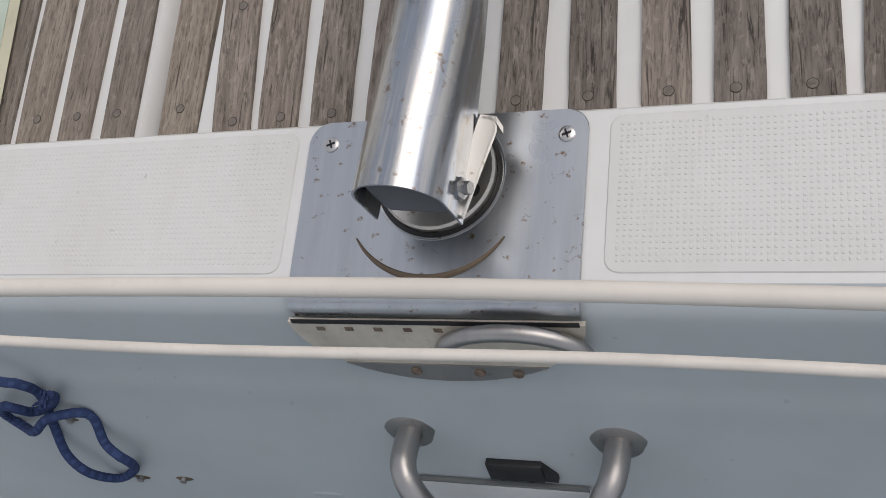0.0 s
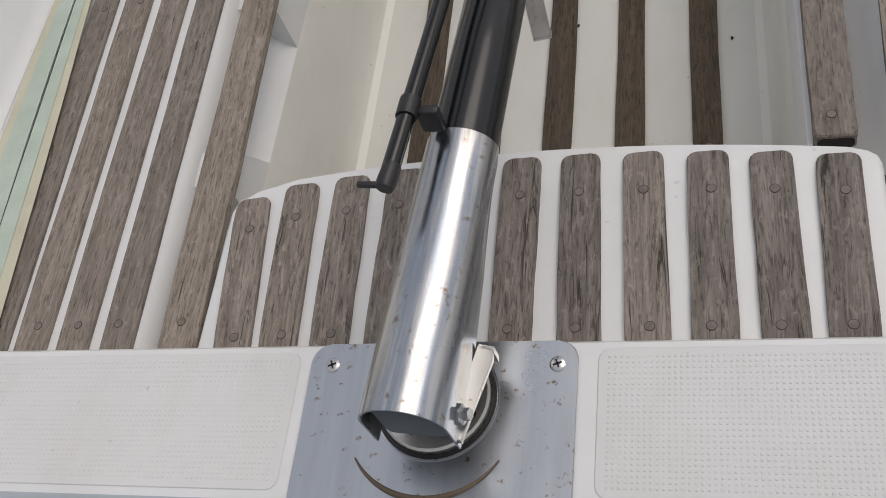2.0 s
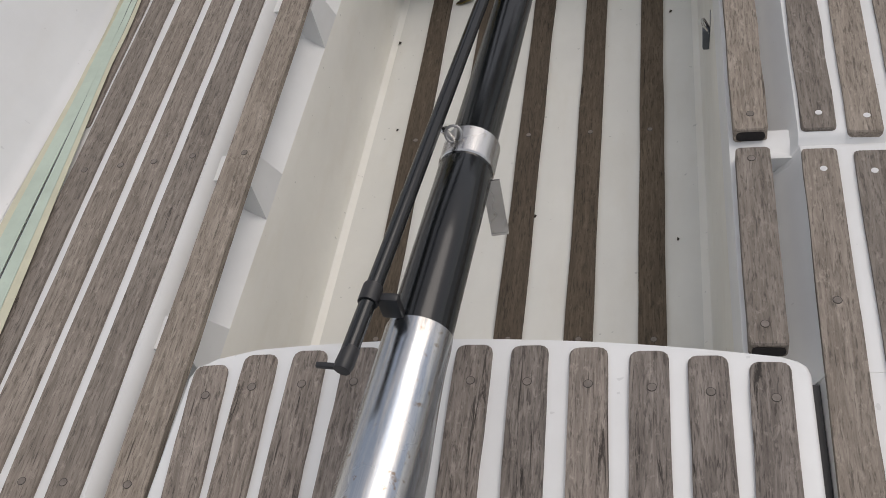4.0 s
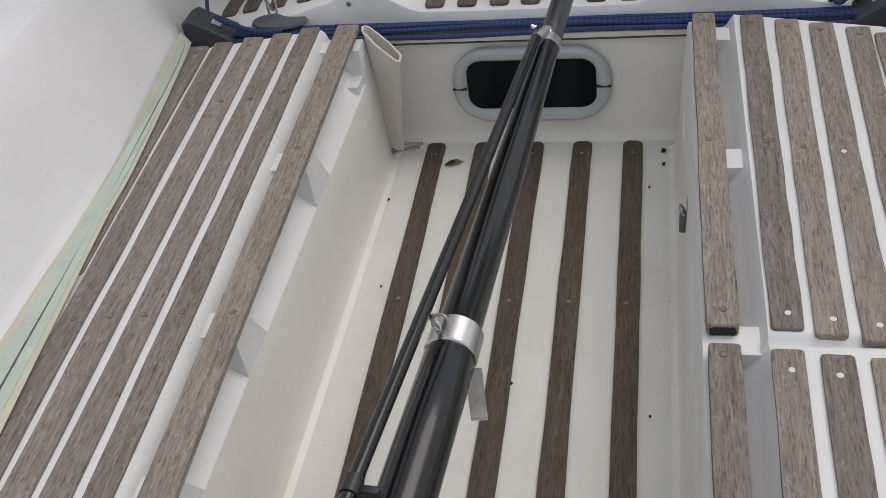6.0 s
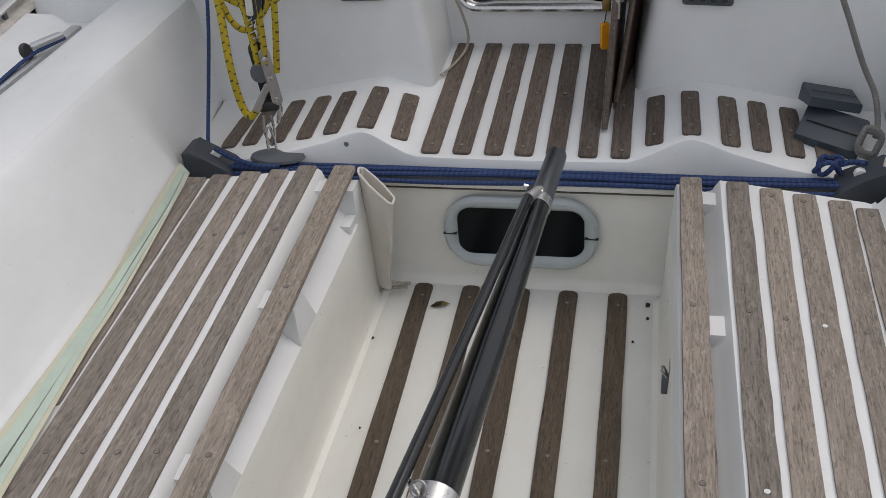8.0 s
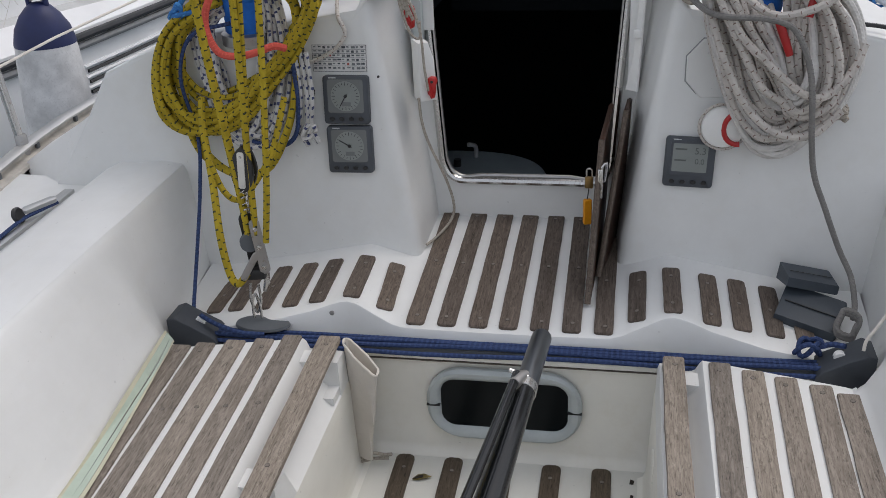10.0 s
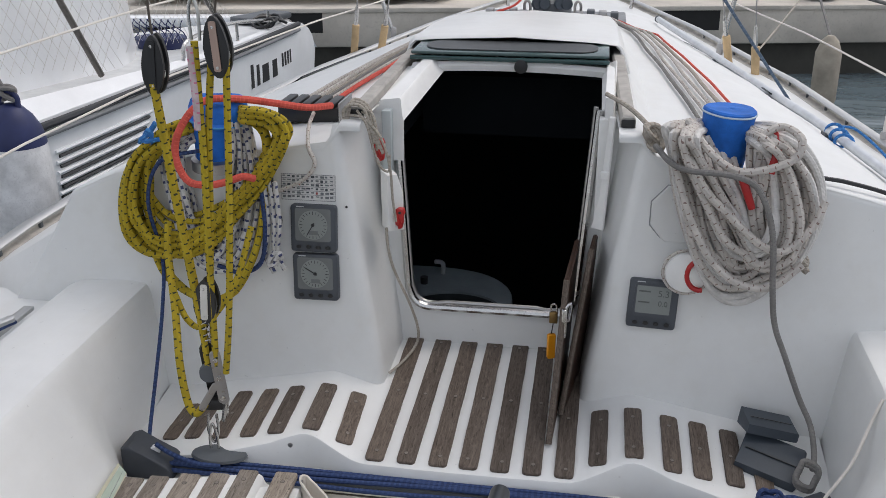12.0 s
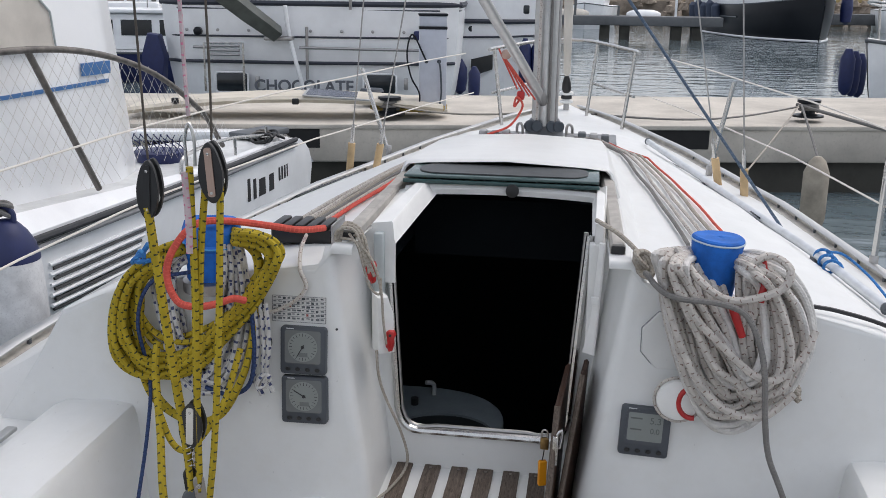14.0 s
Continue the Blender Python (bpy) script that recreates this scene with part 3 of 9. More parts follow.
for sx in (-1, 1):
    part("joint", box(sx * 0.145 if sx > 0 else -0.176, 0.176 if sx > 0 else -0.145, -0.0185, -0.009, -0.004, -0.0015), BLACK, port)

# canvas pocket in the port forward corner
pocket = thing("corner_pocket", (-0.30, 1.47, 0.0), "empty cream canvas pocket tied in the corner of the well", "pocket")
rows = []
for k in range(15):
    z = lerp(0.030, 0.298, k / 14)
    op = 0.008 + 0.012 * (k / 14) ** 2
    row = []
    for j in range(22):
        a = 2 * math.pi * j / 22
        hw = lerp(0.024, 0.041, k / 14)
        ex = hw * math.copysign(abs(math.cos(a)) ** 0.6, math.cos(a)) + 0.0015 * math.sin(z * 40 + j)
        ey = op * math.copysign(abs(math.sin(a)) ** 0.7, math.sin(a)) + 0.0015 * math.sin(z * 55 + j * 2)
        ztop = -0.022 * (ex / 0.034) * (k / 14)
        row.append((0.002 - lerp(0.016, 0.0, k / 14) + ex, -0.01 - ex * 0.55 + ey, z + ztop))
    rows.append(row)
bm = bmesh.new()
add_grid(bm, rows, True)
bmesh.ops.recalc_face_normals(bm, faces=bm.faces)
bmesh.ops.solidify(bm, geom=bm.faces[:], thickness=0.0018)
part("pouch", bm, CANVAS, pocket)
part("hem", tube([Vector(p) for p in rows[-1]], 0.0028, 6, 0, True), CANVAS, pocket)
part("edge_rod", tube([(-0.034, 0.0, 0.325), (-0.034, -0.006, 0.16), (-0.033, -0.008, 0.006)], 0.0028, 6), STEEL_DULL, pocket)
part("tie", tube([(-0.02, -0.01, 0.02), (0.005, 0.0, 0.03), (0.03, 0.006, 0.024), (0.05, 0.004, 0.028)], 0.004, 6, 5), ROPE_BEIGE, pocket)
part("tie", tube([(-0.02, -0.01, 0.012), (0.01, 0.004, 0.012), (0.04, 0.012, 0.010)], 0.004, 6, 5), ROPE_BEIGE, pocket)

# latch on the starboard side of the well, and a fallen leaf
latch = thing("locker_latch", (0.333, 1.04, 0.175), "small steel locker latch with a dark lever", "latch")
part("plate", box(-0.004, 0.004, -0.012, 0.012, -0.03, 0.035, 0.002), STEEL_DULL, latch)
part("lever", box(-0.016, -0.004, -0.008, 0.008, -0.035, 0.006, 0.003), GREY_PL, latch)
part("loop", tube([(-0.006, -0.006, 0.0), (-0.016, -0.003, 0.018), (-0.014, 0.004, 0.022), (-0.006, 0.006, 0.004)], 0.0022, 6, 4), STEEL, latch)
part("inspection_disc", lathe([(0.050, 0), (0.050, 0.004), (0.044, 0.006), (0.001, 0.006)], 24, pose(-0.001, 0.29, -0.03, 0, -90, 0)), GEL_CREAM, latch)
CRUMB = plain("crumb_brown", (0.022, 0.016, 0.010), 0.8)
leaf = thing("dead_leaf", (-0.173, 1.436, -0.004), "small dry olive and yellow leaf on the cockpit floor", "leaf")
part("blade", skin([[(-0.022, -0.006, 0), (-0.010, -0.010, 0.003), (0.006, -0.006, 0.006), (0.020, 0.006, 0.002)], [(-0.022, -0.006, 0.001), (-0.009, 0.000, 0.008), (0.005, 0.004, 0.010), (0.020, 0.006, 0.003)], [(-0.022, -0.006, 0.002), (-0.012, 0.011, 0.002), (0.002, 0.014, 0.003), (0.020, 0.006, 0.002)]], 0.0006), plain("dry_leaf", (0.17, 0.13, 0.03), 0.7, 0.0, 0.5, 60), leaf)
part("dark_half", skin([[(-0.020, -0.006, 0.0035), (-0.009, -0.009, 0.0065), (0.004, -0.006, 0.0095)], [(-0.020, -0.006, 0.0042), (-0.009, -0.002, 0.010), (0.003, 0.001, 0.0122)]], 0.0006), CRUMB, leaf, "blackened half of the leaf")
for x, y, big in ((0.294, 1.481, 2.6), (0.294, 1.432, 1.8), (0.264, 1.349, 1.3), (-0.052, 1.508, 1.8), (-0.302, 1.307, 1.4), (0.03, 0.79, 1.0), (0.27, 0.73, 1.0), (-0.26, 1.03, 1.0)):
    d = thing("leaf_crumb", (x, y, -0.005), "dark crumb of dead leaf on the floor", "debris", "crumbs on the floor")
    part("crumb", skin([[(-0.0022 * big, -0.0026 * big, 0), (0.0012 * big, -0.0032 * big, 0.001)], [(-0.0014 * big, 0.003 * big, 0.0015), (0.0021 * big, 0.0023 * big, 0)]], 0.0006), CRUMB, d)

# ---------------------------------------------------------------- aft seat
SEAT_L, SEAT_R = -0.290, 0.400
front_y = lambda x: 0.270 - 0.20 * (x - 0.055) ** 2 / 0.9 - 0.06 * max(0, 0.055 - x - 0.29) / 0.06 * 0.3
pts = [(SEAT_R, 0.0265), (SEAT_R, 0.228)]
pts += [(SEAT_R - 0.003, 0.238), (SEAT_R - 0.012, 0.245)] + [(x, front_y(x)) for x in np.linspace(0.37, -0.26, 14)] + [(SEAT_L + 0.006, 0.232), (SEAT_L, 0.215), (SEAT_L, 0.0265)]
bm = prism(pts, 0.145, 0.3560, 0.006, 3)
seat = setting("aft_seat", bm, GEL, "white gelcoat aft seat with short weathered teak slats", "seat")
setting("seat_front", prism([(0.34, 0.04), (0.34, 0.20), (-0.29, 0.20), (-0.29, 0.04)], -0.01, 0.300), GEL_CREAM, "cream gelcoat front below the aft seat", "wall")
# Black filler stands in for the darkness of the unlit cavity in this gap.
setting("seat_gap_seal", box(0.4025, 0.4138, 0.03, 0.247, 0.20, 0.305), BLACK, "black filler painted for the unlit gap beside the aft seat", "seal")
bot_x = [-0.245, -0.193, -0.137, -0.078, -0.014, 0.050, 0.117, 0.181, 0.241, 0.302, 0.358]
top_x = [-0.262, -0.204, -0.144, -0.081, -0.014, 0.048, 0.110, 0.174, 0.238, 0.298, 0.360]
for xa, xb in zip(bot_x, top_x):
    slat(seat, (xa, 0.0285, 0.361), (xb, front_y(xb) - 0.010, 0.361), 0.0425, th=0.012, r=0.010, plugs=(0.12, 0.79), w2=0.041, mat=TEAK_AFT)

# ---------------------------------------------------------------- stern beam, transom
TK = 0.45  # rake of the transom
BEAM = ((0.026, 0.33), (0.0265, 0.392), (0.022, 0.3985), (0.012, 0.400), (-0.118, 0.400), (-0.124, 0.3998), (-0.128, 0.3993))
FACE_T = ((-0.128, 0.3993), (-0.136, 0.3970), (-0.145, 0.393), (-0.150, 0.388), (-0.153, 0.384), (-0.157, 0.376), (-0.187, 0.318), (-0.192, 0.306), (-0.196, 0.300), (-0.206, 0.280), (-0.224, 0.238), (-0.229, 0.230), (-0.30, 0.07), (-0.45, -0.27), (-0.50, -0.42))


def across(prof):
    return [[(x, y, z - 0.10 * max(0.0, abs(x) - 0.8) ** 2) for y, z in prof] for x in np.linspace(-1.05, 1.05, 29)]


beam = setting("stern_beam", skin(across(BEAM)), GEL, "white gelcoat stern beam behind the aft seat", "beam")
setting("transom", skin(across(FACE_T)), GEL_GREY, "raked transom below the stern beam, tinted blue-grey for its shade", "transom")


def dots(x0, x1, y0, y1, z, step=0.0051, size=0.0029, h=0.0007):
    bm = bmesh.new()
    nx, ny = int((x1 - x0) / step), int((y1 - y0) / step)
    for i in range(nx + 1):
        for j in range(ny + 1):
            x, y = x0 + i * step, y0 + j * step
            zz = z
            lo = [bm.verts.new((x + a * size / 2, y + b * size / 2, zz)) for a, b in ((-1, -1), (1, -1), (1, 1), (-1, 1))]
            hi = [bm.verts.new((x + a * size * 0.3, y + b * size * 0.3, zz + h)) for a, b in ((-1, -1), (1, -1), (1, 1), (-1, 1))]
            bm.faces.new(hi)
            for k in range(4):
                bm.faces.new((lo[k], lo[(k + 1) % 4], hi[(k + 1) % 4], hi[k]))
    return bm


PAD = gelcoat_mat("non_slip_gelcoat", (0.72, 0.72, 0.70), 0.6, 0.3)
for sx in (-1, 1):
    x0, x1 = (0.142, 0.78) if sx > 0 else (-0.78, -0.142)
    pad = part("non_slip_pad", prism(round_rect(x1 - x0, 0.136, 0.012, 4, (x0 + x1) / 2, -0.052), 0.388, 0.4012 if sx else 0, 0.0008, 1), PAD, beam)
    d = part("pimples", dots(x0 + 0.010, x1 - 0.010, -0.110, 0.008, 0.4010), PAD, pad, "", None, False)
    d["kind"] = "stuff"

# ---------------------------------------------------------------- rudder head plate and tiller
plate = thing("rudder_head_plate", (0, -0.05, 0.40), "polished stainless rudder head plate, tea-stained, folded over the transom", "plate")
P0 = pose(0, 0.05, -0.40)
pl = [(x, y) for x, y in round_rect(0.254, 0.30, 0.018, 5, -0.002, -0.128)]
pl = [(x, max(y, -0.140)) for x, y in pl]
seen_pts, pl2 = set(), []
for p in pl:
    k = (round(p[0], 5), round(p[1], 5))
    if k not in seen_pts:
        seen_pts.add(k)
        pl2.append(p)
part("top_sheet", prism(pl2, 0.4015, 0.4045, 0.0008, 1), STEEL_PLATE, plate, "", P0)
rows = [[(x, y, z) for x in np.linspace(-0.129, 0.125, 9)] for y, z in ((-0.138, 0.4042), (-0.1435, 0.4035), (-0.1480, 0.4008), (-0.1510, 0.3965), (-0.1545, 0.3905), (-0.1535, 0.3898))]
part("folded_edge", skin(rows, 0.0015), STEEL_PLATE, plate, "", P0)
# half-round apron below the fold, with raised marks
ap = []
for k in range(21):
    a = math.pi * k / 20
    ap.append((-0.002 + 0.130 * math.cos(a), -0.077 * math.sin(a)))
Mt = pose(0, 0.05 - 0.1570, -0.40 + 0.3885) @ Matrix.Rotation(math.atan2(1, TK), 4, "X")
# Beige base colour stands in for the light reflected by the apron.
APRON = plain("lit_apron_steel", (0.60, 0.56, 0.48), 0.42, 0.35, 0.25, 14)
part("apron", prism(ap, -0.002, 0.0030), APRON, plate, "dull half-round apron", Mt)
RUSTED = plain("rust_mark", (0.16, 0.12, 0.09), 0.7, 0.0, 0.5, 200)
part("lower_band", prism([(x, y) for x, y in ap if y < -0.050] , 0.0031, 0.0042), STEEL_DULL, plate, "dark steel crescent at the foot of the apron", Mt)
for x in (-0.030, 0.028, 0.062):
    part("apron_bolt", lathe([(0.0050, 0.0042), (0.0050, 0.0058), (0.003, 0.0064), (0.001, 0.0064)], 10, Mt @ pose(x, -0.063, 0)), RUSTED, plate, "rusty bolt head")
# Black strip paints the shaded line below the folded edge.
part("fold_gap", box(-0.128, 0.124, -0.0015, 0.0035, 0.0028, 0.0036), BLACK, plate, "black strip standing in for shade under the fold", Mt)
for k in range(8):
    x = -0.103 + 0.0268 * k
    part("mark", box(x - 0.0038, x + 0.0038, -0.0105, -0.0060, 0.0030, 0.0036), RUSTED, plate, "", Mt)
part("hasp_ring", tube([Mt @ Vector((0.004 + 0.122 * (0.5 - 0.5 * math.cos(math.pi * k / 14)), -0.033 + 0.036 * math.sin(math.pi * k / 14), 0.008 + 0.006 * math.sin(math.pi * k / 14))) for k in range(15)], 0.0072, 12), STEEL_DULL, plate, "grey steel hoop")
for (x, y) in ((-0.107, 0.0), (0.107, -0.001)):
    part("screw", lathe([(0.0072, 0), (0.0072, 0.001), (0.006, 0.0018), (0.001, 0.0016)], 16, P0 @ pose(x, y, 0.4045)), STEEL, plate)
    for ang in (20, 110):
        part("slot", box(-0.0042, 0.0042, -0.0008, 0.0008, 0, 0.0006), BLACK, plate, "", P0 @ pose(x, y, 0.4062, 0, 0, ang))
part("boss", lathe([(0.0585, 0.4046), (0.0582, 0.4049), (0.0560, 0.4047), (0.0550, 0.4040), (0.001, 0.4035)], 64, P0 @ pose(-0.001, -0.034, 0)), STEEL_PLATE, plate, "dished boss round the stock")
# Black ring painted where a shadow line circles the stock.
part("gap_ring", lathe([(0.0560, 0.4049), (0.0540, 0.4052), (0.0518, 0.4049)], 48, P0 @ pose(-0.001, -0.034, 0)), BLACK, plate, "black ring painted for the shadow round the stock")
part("stock_cap", lathe([(0.0515, 0.404), (0.0515, 0.411), (0.0495, 0.4135), (0.030, 0.4140), (0.001, 0.4140)], 36, P0 @ pose(-0.001, -0.034, 0)), STEEL_CAST, plate, "worn stock head")
part("cotter_hole", lathe([(0.0060, 0.4140), (0.0060, 0.4146), (0.001, 0.4146)], 14, P0 @ pose(0.034, -0.052, 0)), BLACK, plate, "dark hole in the stock head")
arc = [P0 @ Vector((-0.004 + 0.078 * math.cos(radians(a)), -0.048 + 0.077 * math.sin(radians(a)), 0.4052)) for a in np.linspace(213, 327, 24)]
part("scrape", tube(arc, [0.0008 + 0.0022 * math.sin(math.pi * k / 23) for k in range(24)], 6), plain("rust_scrape", (0.13, 0.095, 0.06), 0.6), plate, "rusty scrape worn in an arc")

A = Vector((0.001, -0.091, 0.485))
B = Vector((0.113, 1.262, 0.496))
ax = (B - A).normalized()
tx = ax.cross(Vector((0, 0, 1))).normalized()
tz = tx.cross(ax)
TM = Matrix((tx, ax, tz)).transposed().to_4x4()
TM.translation = A
tiller = thing("tiller", A, "black composite tiller in a scuffed and streaked stainless sleeve", "tiller")
tiller.matrix_basis = TM
# sleeve: an inverted U of sheet over the tube, open below at the heel
SL = 0.272
rows = []
for k in range(30):
    f = k / 29
    y = SL * f
    r = lerp(0.0375, 0.0345, f)
    skirt = 0.030 * (0.5 + 0.5 * math.cos(math.pi * min(1, f / 0.92)))
    row = [(-r, y, -skirt - 0.012)]
    for j in range(21):
        a = math.pi * (1 - j / 20)
        row.append((r * math.cos(a), y, r * math.sin(a) * 0.96))
    row.append((r, y, -skirt - 0.012))
    if f > 0.55:
        drop = min(1, (f - 0.55) / 0.35)
        row[0] = (-r * lerp(1, 0.8, drop), y, -0.012 - skirt - 0.012 * drop)
        row[-1] = (r * lerp(1, 0.8, drop), y, -0.012 - skirt - 0.012 * drop)
    rows.append(row)
part("sleeve", skin(rows, 0.002), STEEL_SLEEVE, tiller, "scuffed stainless sleeve with streaks painted for reflections")
part("heel_block", box(-0.030, 0.030, 0.006, 0.10, -0.042, 0.020, 0.008), GREY_PL, tiller, "dark heel block inside the sleeve")
part("cheek_bracket", prism([(0.030, 0.006), (0.040, 0.002), (0.045, 0.030), (0.054, 0.076), (0.053, 0.086), (0.048, 0.090), (0.038, 0.089), (0.033, 0.050)], -0.036, -0.031, 0.0012, 1), STEEL_CAST, tiller, "bright steel cheek bracket")
part("cheek_flange", prism([(0.038, 0.086), (0.054, 0.083), (0.053, 0.089), (0.039, 0.091)], -0.052, -0.031, 0.001, 1), STEEL_CAST, tiller)
part("bolt", lathe([(0.009, 0), (0.009, 0.007), (0.0055, 0.008), (0.0055, 0.014), (0.001, 0.014)], 6, pose(0.034, 0.022, -0.022, 0, 75, 0)), STEEL, tiller, "hexagon bolt")
part("washer", lathe([(0.012, 0), (0.012, 0.002), (0.001, 0.002)], 18, pose(0.0335, 0.022, -0.022, 0, 75, 0)), STEEL, tiller)
L = (B - A).length
pts = [(0, y, 0) for y in (0.10, 0.27, 0.38, 0.525, 0.530, 0.80, 1.05, L - 0.006, L)]
part("tube", tube(pts, [0.0325, 0.0325, 0.0315, 0.0305, 0.0270, 0.0240, 0.0205, 0.0180, 0.0165], 28), CARBON, tiller, "glossy black woven tube")
part("collar", tube([(0, 0.498, 0), (0, 0.500, 0), (0, 0.537, 0), (0, 0.539, 0)], [0.0305, 0.0322, 0.0318, 0.029], 28), STEEL, tiller, "polished steel collar")
ring = [Vector((-0.012, 0.518, 0.036)) + 0.0095 * Vector((math.cos(2 * math.pi * k / 16), 0.6 * math.sin(2 * math.pi * k / 16), 0.8 * math.sin(2 * math.pi * k / 16))) for k in range(16)]
part("split_ring", tube(ring, 0.0016, 6, 0, True), STEEL_DULL, tiller)
part("pin", lathe([(0.004, 0), (0.004, 0.012), (0.0055, 0.013), (0.001, 0.016)], 10, pose(-0.02, 0.526, 0.024, 0, -25, 0)), STEEL, tiller)
part("tip_sleeve", tube([(0, L - 0.16, 0), (0, L - 0.159, 0), (0, L - 0.004, 0), (0, L + 0.001, 0)], [0.0185, 0.0196, 0.0186, 0.0172], 24), steel_mat("dark_anodised", (0.16, 0.17, 0.18), 0.25, 0.05), tiller, "dark metal tip")
part("tip_hole", lathe([(0.0125, 0), (0.0125, 0.0008), (0.001, 0.0008)], 20, pose(0, L + 0.0012, 0, -90, 0, 0)), BLACK, tiller)
part("tip_band", tube([(0, L - 0.182, 0), (0, L - 0.181, 0), (0, L - 0.160, 0), (0, L - 0.159, 0)], [0.019, 0.0212, 0.0206, 0.019], 24), STEEL, tiller)
part("strut", box(-0.010, 0.010, -0.0015, 0.0015, -0.070, 0.0), STEEL, tiller, "folded steel strut below the tube", pose(0.027, 0.4945, -0.012, -14, 0, 12))
part("strut_foot", box(-0.010, 0.010, -0.002, 0.014, -0.073, -0.070), STEEL, tiller, "", pose(0.027, 0.4945, -0.012, -14, 0, 12))
# extension lying on top
ext = thing("tiller_extension", A, "thin black tiller extension clipped along the tiller", "tiller extension")
ext.matrix_basis = TM
e0, e1 = Vector((-0.0375, 0.190, 0.0625)), Vector((-0.014, L - 0.165, 0.026))
part("tube", tube([e0, e0.lerp(e1, 0.3), e0.lerp(e1, 0.7), e1], [0.0082, 0.0082, 0.0080, 0.0080], 16), CARBON, ext)
part("grip_end", tube([e0 + Vector((-0.0005, -0.004, 0)), e0 + Vector((0, 0.002, 0)), e0 + Vector((0.001, 0.02, -0.001))], [0.0078, 0.0090, 0.0084], 16), BLACK, ext)
part("grip_tab", box(-0.026, -0.004, -0.003, 0.002, -0.002, 0.003, 0.001), BLACK, ext, "small hooked tab", Matrix.Translation(e0))
part("clip", box(-0.030, -0.008, 0.268, 0.278, 0.030, 0.060, 0.003), BLACK, ext, "black plastic clip")
part("clip_jaw", tube([(-0.0358, 0.263, 0.0600), (-0.0355, 0.283, 0.0595)], 0.0100, 14), BLACK, ext)
part("joint", tube([e1 + Vector((0, -0.03, 0.0)), e1 + Vector((0.006, 0.0, -0.004)), e1 + Vector((0.012, 0.012, -0.008))], [0.0105, 0.0105, 0.009], 12), STEEL_DULL, ext, "metal universal joint")
part("joint_pin", tube([e1 + Vector((-0.014, 0.004, 0.004)), e1 + Vector((0.018, 0.004, -0.006))], 0.004, 8), STEEL, ext)

# ---------------------------------------------------------------- stern guard lines and transom fittings
for nm, y, z, dz, sag in (("upper", -0.2765, 0.8610, -0.010, 0.004), ("lower", -0.203, 0.462, -0.045, 0.003)):
    g = thing("guard_line", (0, y, z), "white plastic-covered wire guard line across the stern", "guard line", "stern guard lines")
    pts = [(x, 0.002 * math.sin(x * 9), dz * x + (0.007 * math.sin(4 * x + 2.2) if nm == "upper" else 0.003 * math.sin(5 * x + 1))) for x in np.linspace(-1.05, 1.05, 45)]
    for q, sg in ((pts[0], -1), (pts[-1], 1)):
        part("terminal", tube([(q[0] - sg * 0.05, q[1], q[2] + sg * 0.05 * dz), q, (q[0] + sg * 0.01, q[1], q[2])], [0.0058, 0.0058, 0.004], 10), STEEL, g, "swaged steel terminal")
    part("cover", tube(pts, 0.0033 if nm == "upper" else 0.0047, 12), PVC, g)
for sx in (-1, 1):
    pp = thing("pushpit_post", (sx * 1.05, -0.12, 0.38), "stainless pushpit post holding the guard lines", "post", "pushpit posts")
    part("post", tube([(0, 0, 0), (0, -0.075, 0.10), (0, -0.155, 0.49), (0, -0.16, 0.56)], 0.0125, 10), STEEL, pp)
    part("base", lathe([(0.03, 0), (0.03, 0.006), (0.014, 0.012)], 16), STEEL_DULL, pp)


def transom(x, z, off=0.0):
    """A point on the raked transom at height z, off metres out from it."""
    n = Vector((0, -1, TK)).normalized()
    return Vector((x, -0.157 + TK * (z - 0.376), z)) + n * off


rail = thing("grab_rail", transom(0.03, 0.23), "bent stainless grab rail with a cross step on the transom", "grab rail")
off0 = -Vector(rail.location)
for sx, xb in ((-1, -0.068), (1, 0.132)):
    p0 = transom(xb, 0.232, -0.002)
    pts = [p0 + off0] + [transom(xb - sx * dx, z, o) + off0 for dx, z, o in ((0.000, 0.233, 0.022), (0.002, 0.231, 0.042), (0.009, 0.222, 0.056), (0.020, 0.200, 0.064), (0.034, 0.150, 0.066), (0.055, 0.0, 0.066))]
    part("rail_leg", tube(pts, 0.0125, 14, 6), STEEL_DULL, rail)
    Mb = Matrix.Translation(transom(xb, 0.232, 0.001) + off0) @ Matrix.Rotation(math.atan2(1, TK), 4, "X")
    part("base_flange", lathe([(0.028, 0), (0.028, 0.003), (0.022, 0.005), (0.001, 0.005)], 24, Mb), STEEL_DULL, rail)
Mt2 = Matrix.Rotation(math.atan2(1, TK), 4, "X")
pn = thing("ladder_panel", transom(0.006, 0.163, 0.007), "blue-grey moulded panel with a thin top joint on the transom", "panel")
part("panel", box(-0.088, 0.089, -0.20, -0.0025, -0.004, 0.006, 0.003), plain("panel_grey", (0.50, 0.53, 0.54), 0.4, 0.0, 0.1, 8), pn, "pale grey panel", Mt2)
part("joint", box(-0.088, 0.089, -0.0022, 0.0006, 0.0, 0.0045), plain("panel_joint", (0.16, 0.17, 0.17), 0.6), pn, "thin grey joint", Mt2)
lad = thing("step_bracket", transom(0.031, 0.184, 0.005), "black recessed ladder bracket on the transom", "bracket")
part("body", box(-0.032, 0.024, -0.012, 0.016, -0.002, 0.008, 0.002), BLACK, lad, "", Mt2)
part("lug", prism([(0.024, 0.014), (0.036, -0.004), (0.036, -0.012), (0.024, -0.012)], -0.002, 0.006), BLACK, lad, "", Mt2)
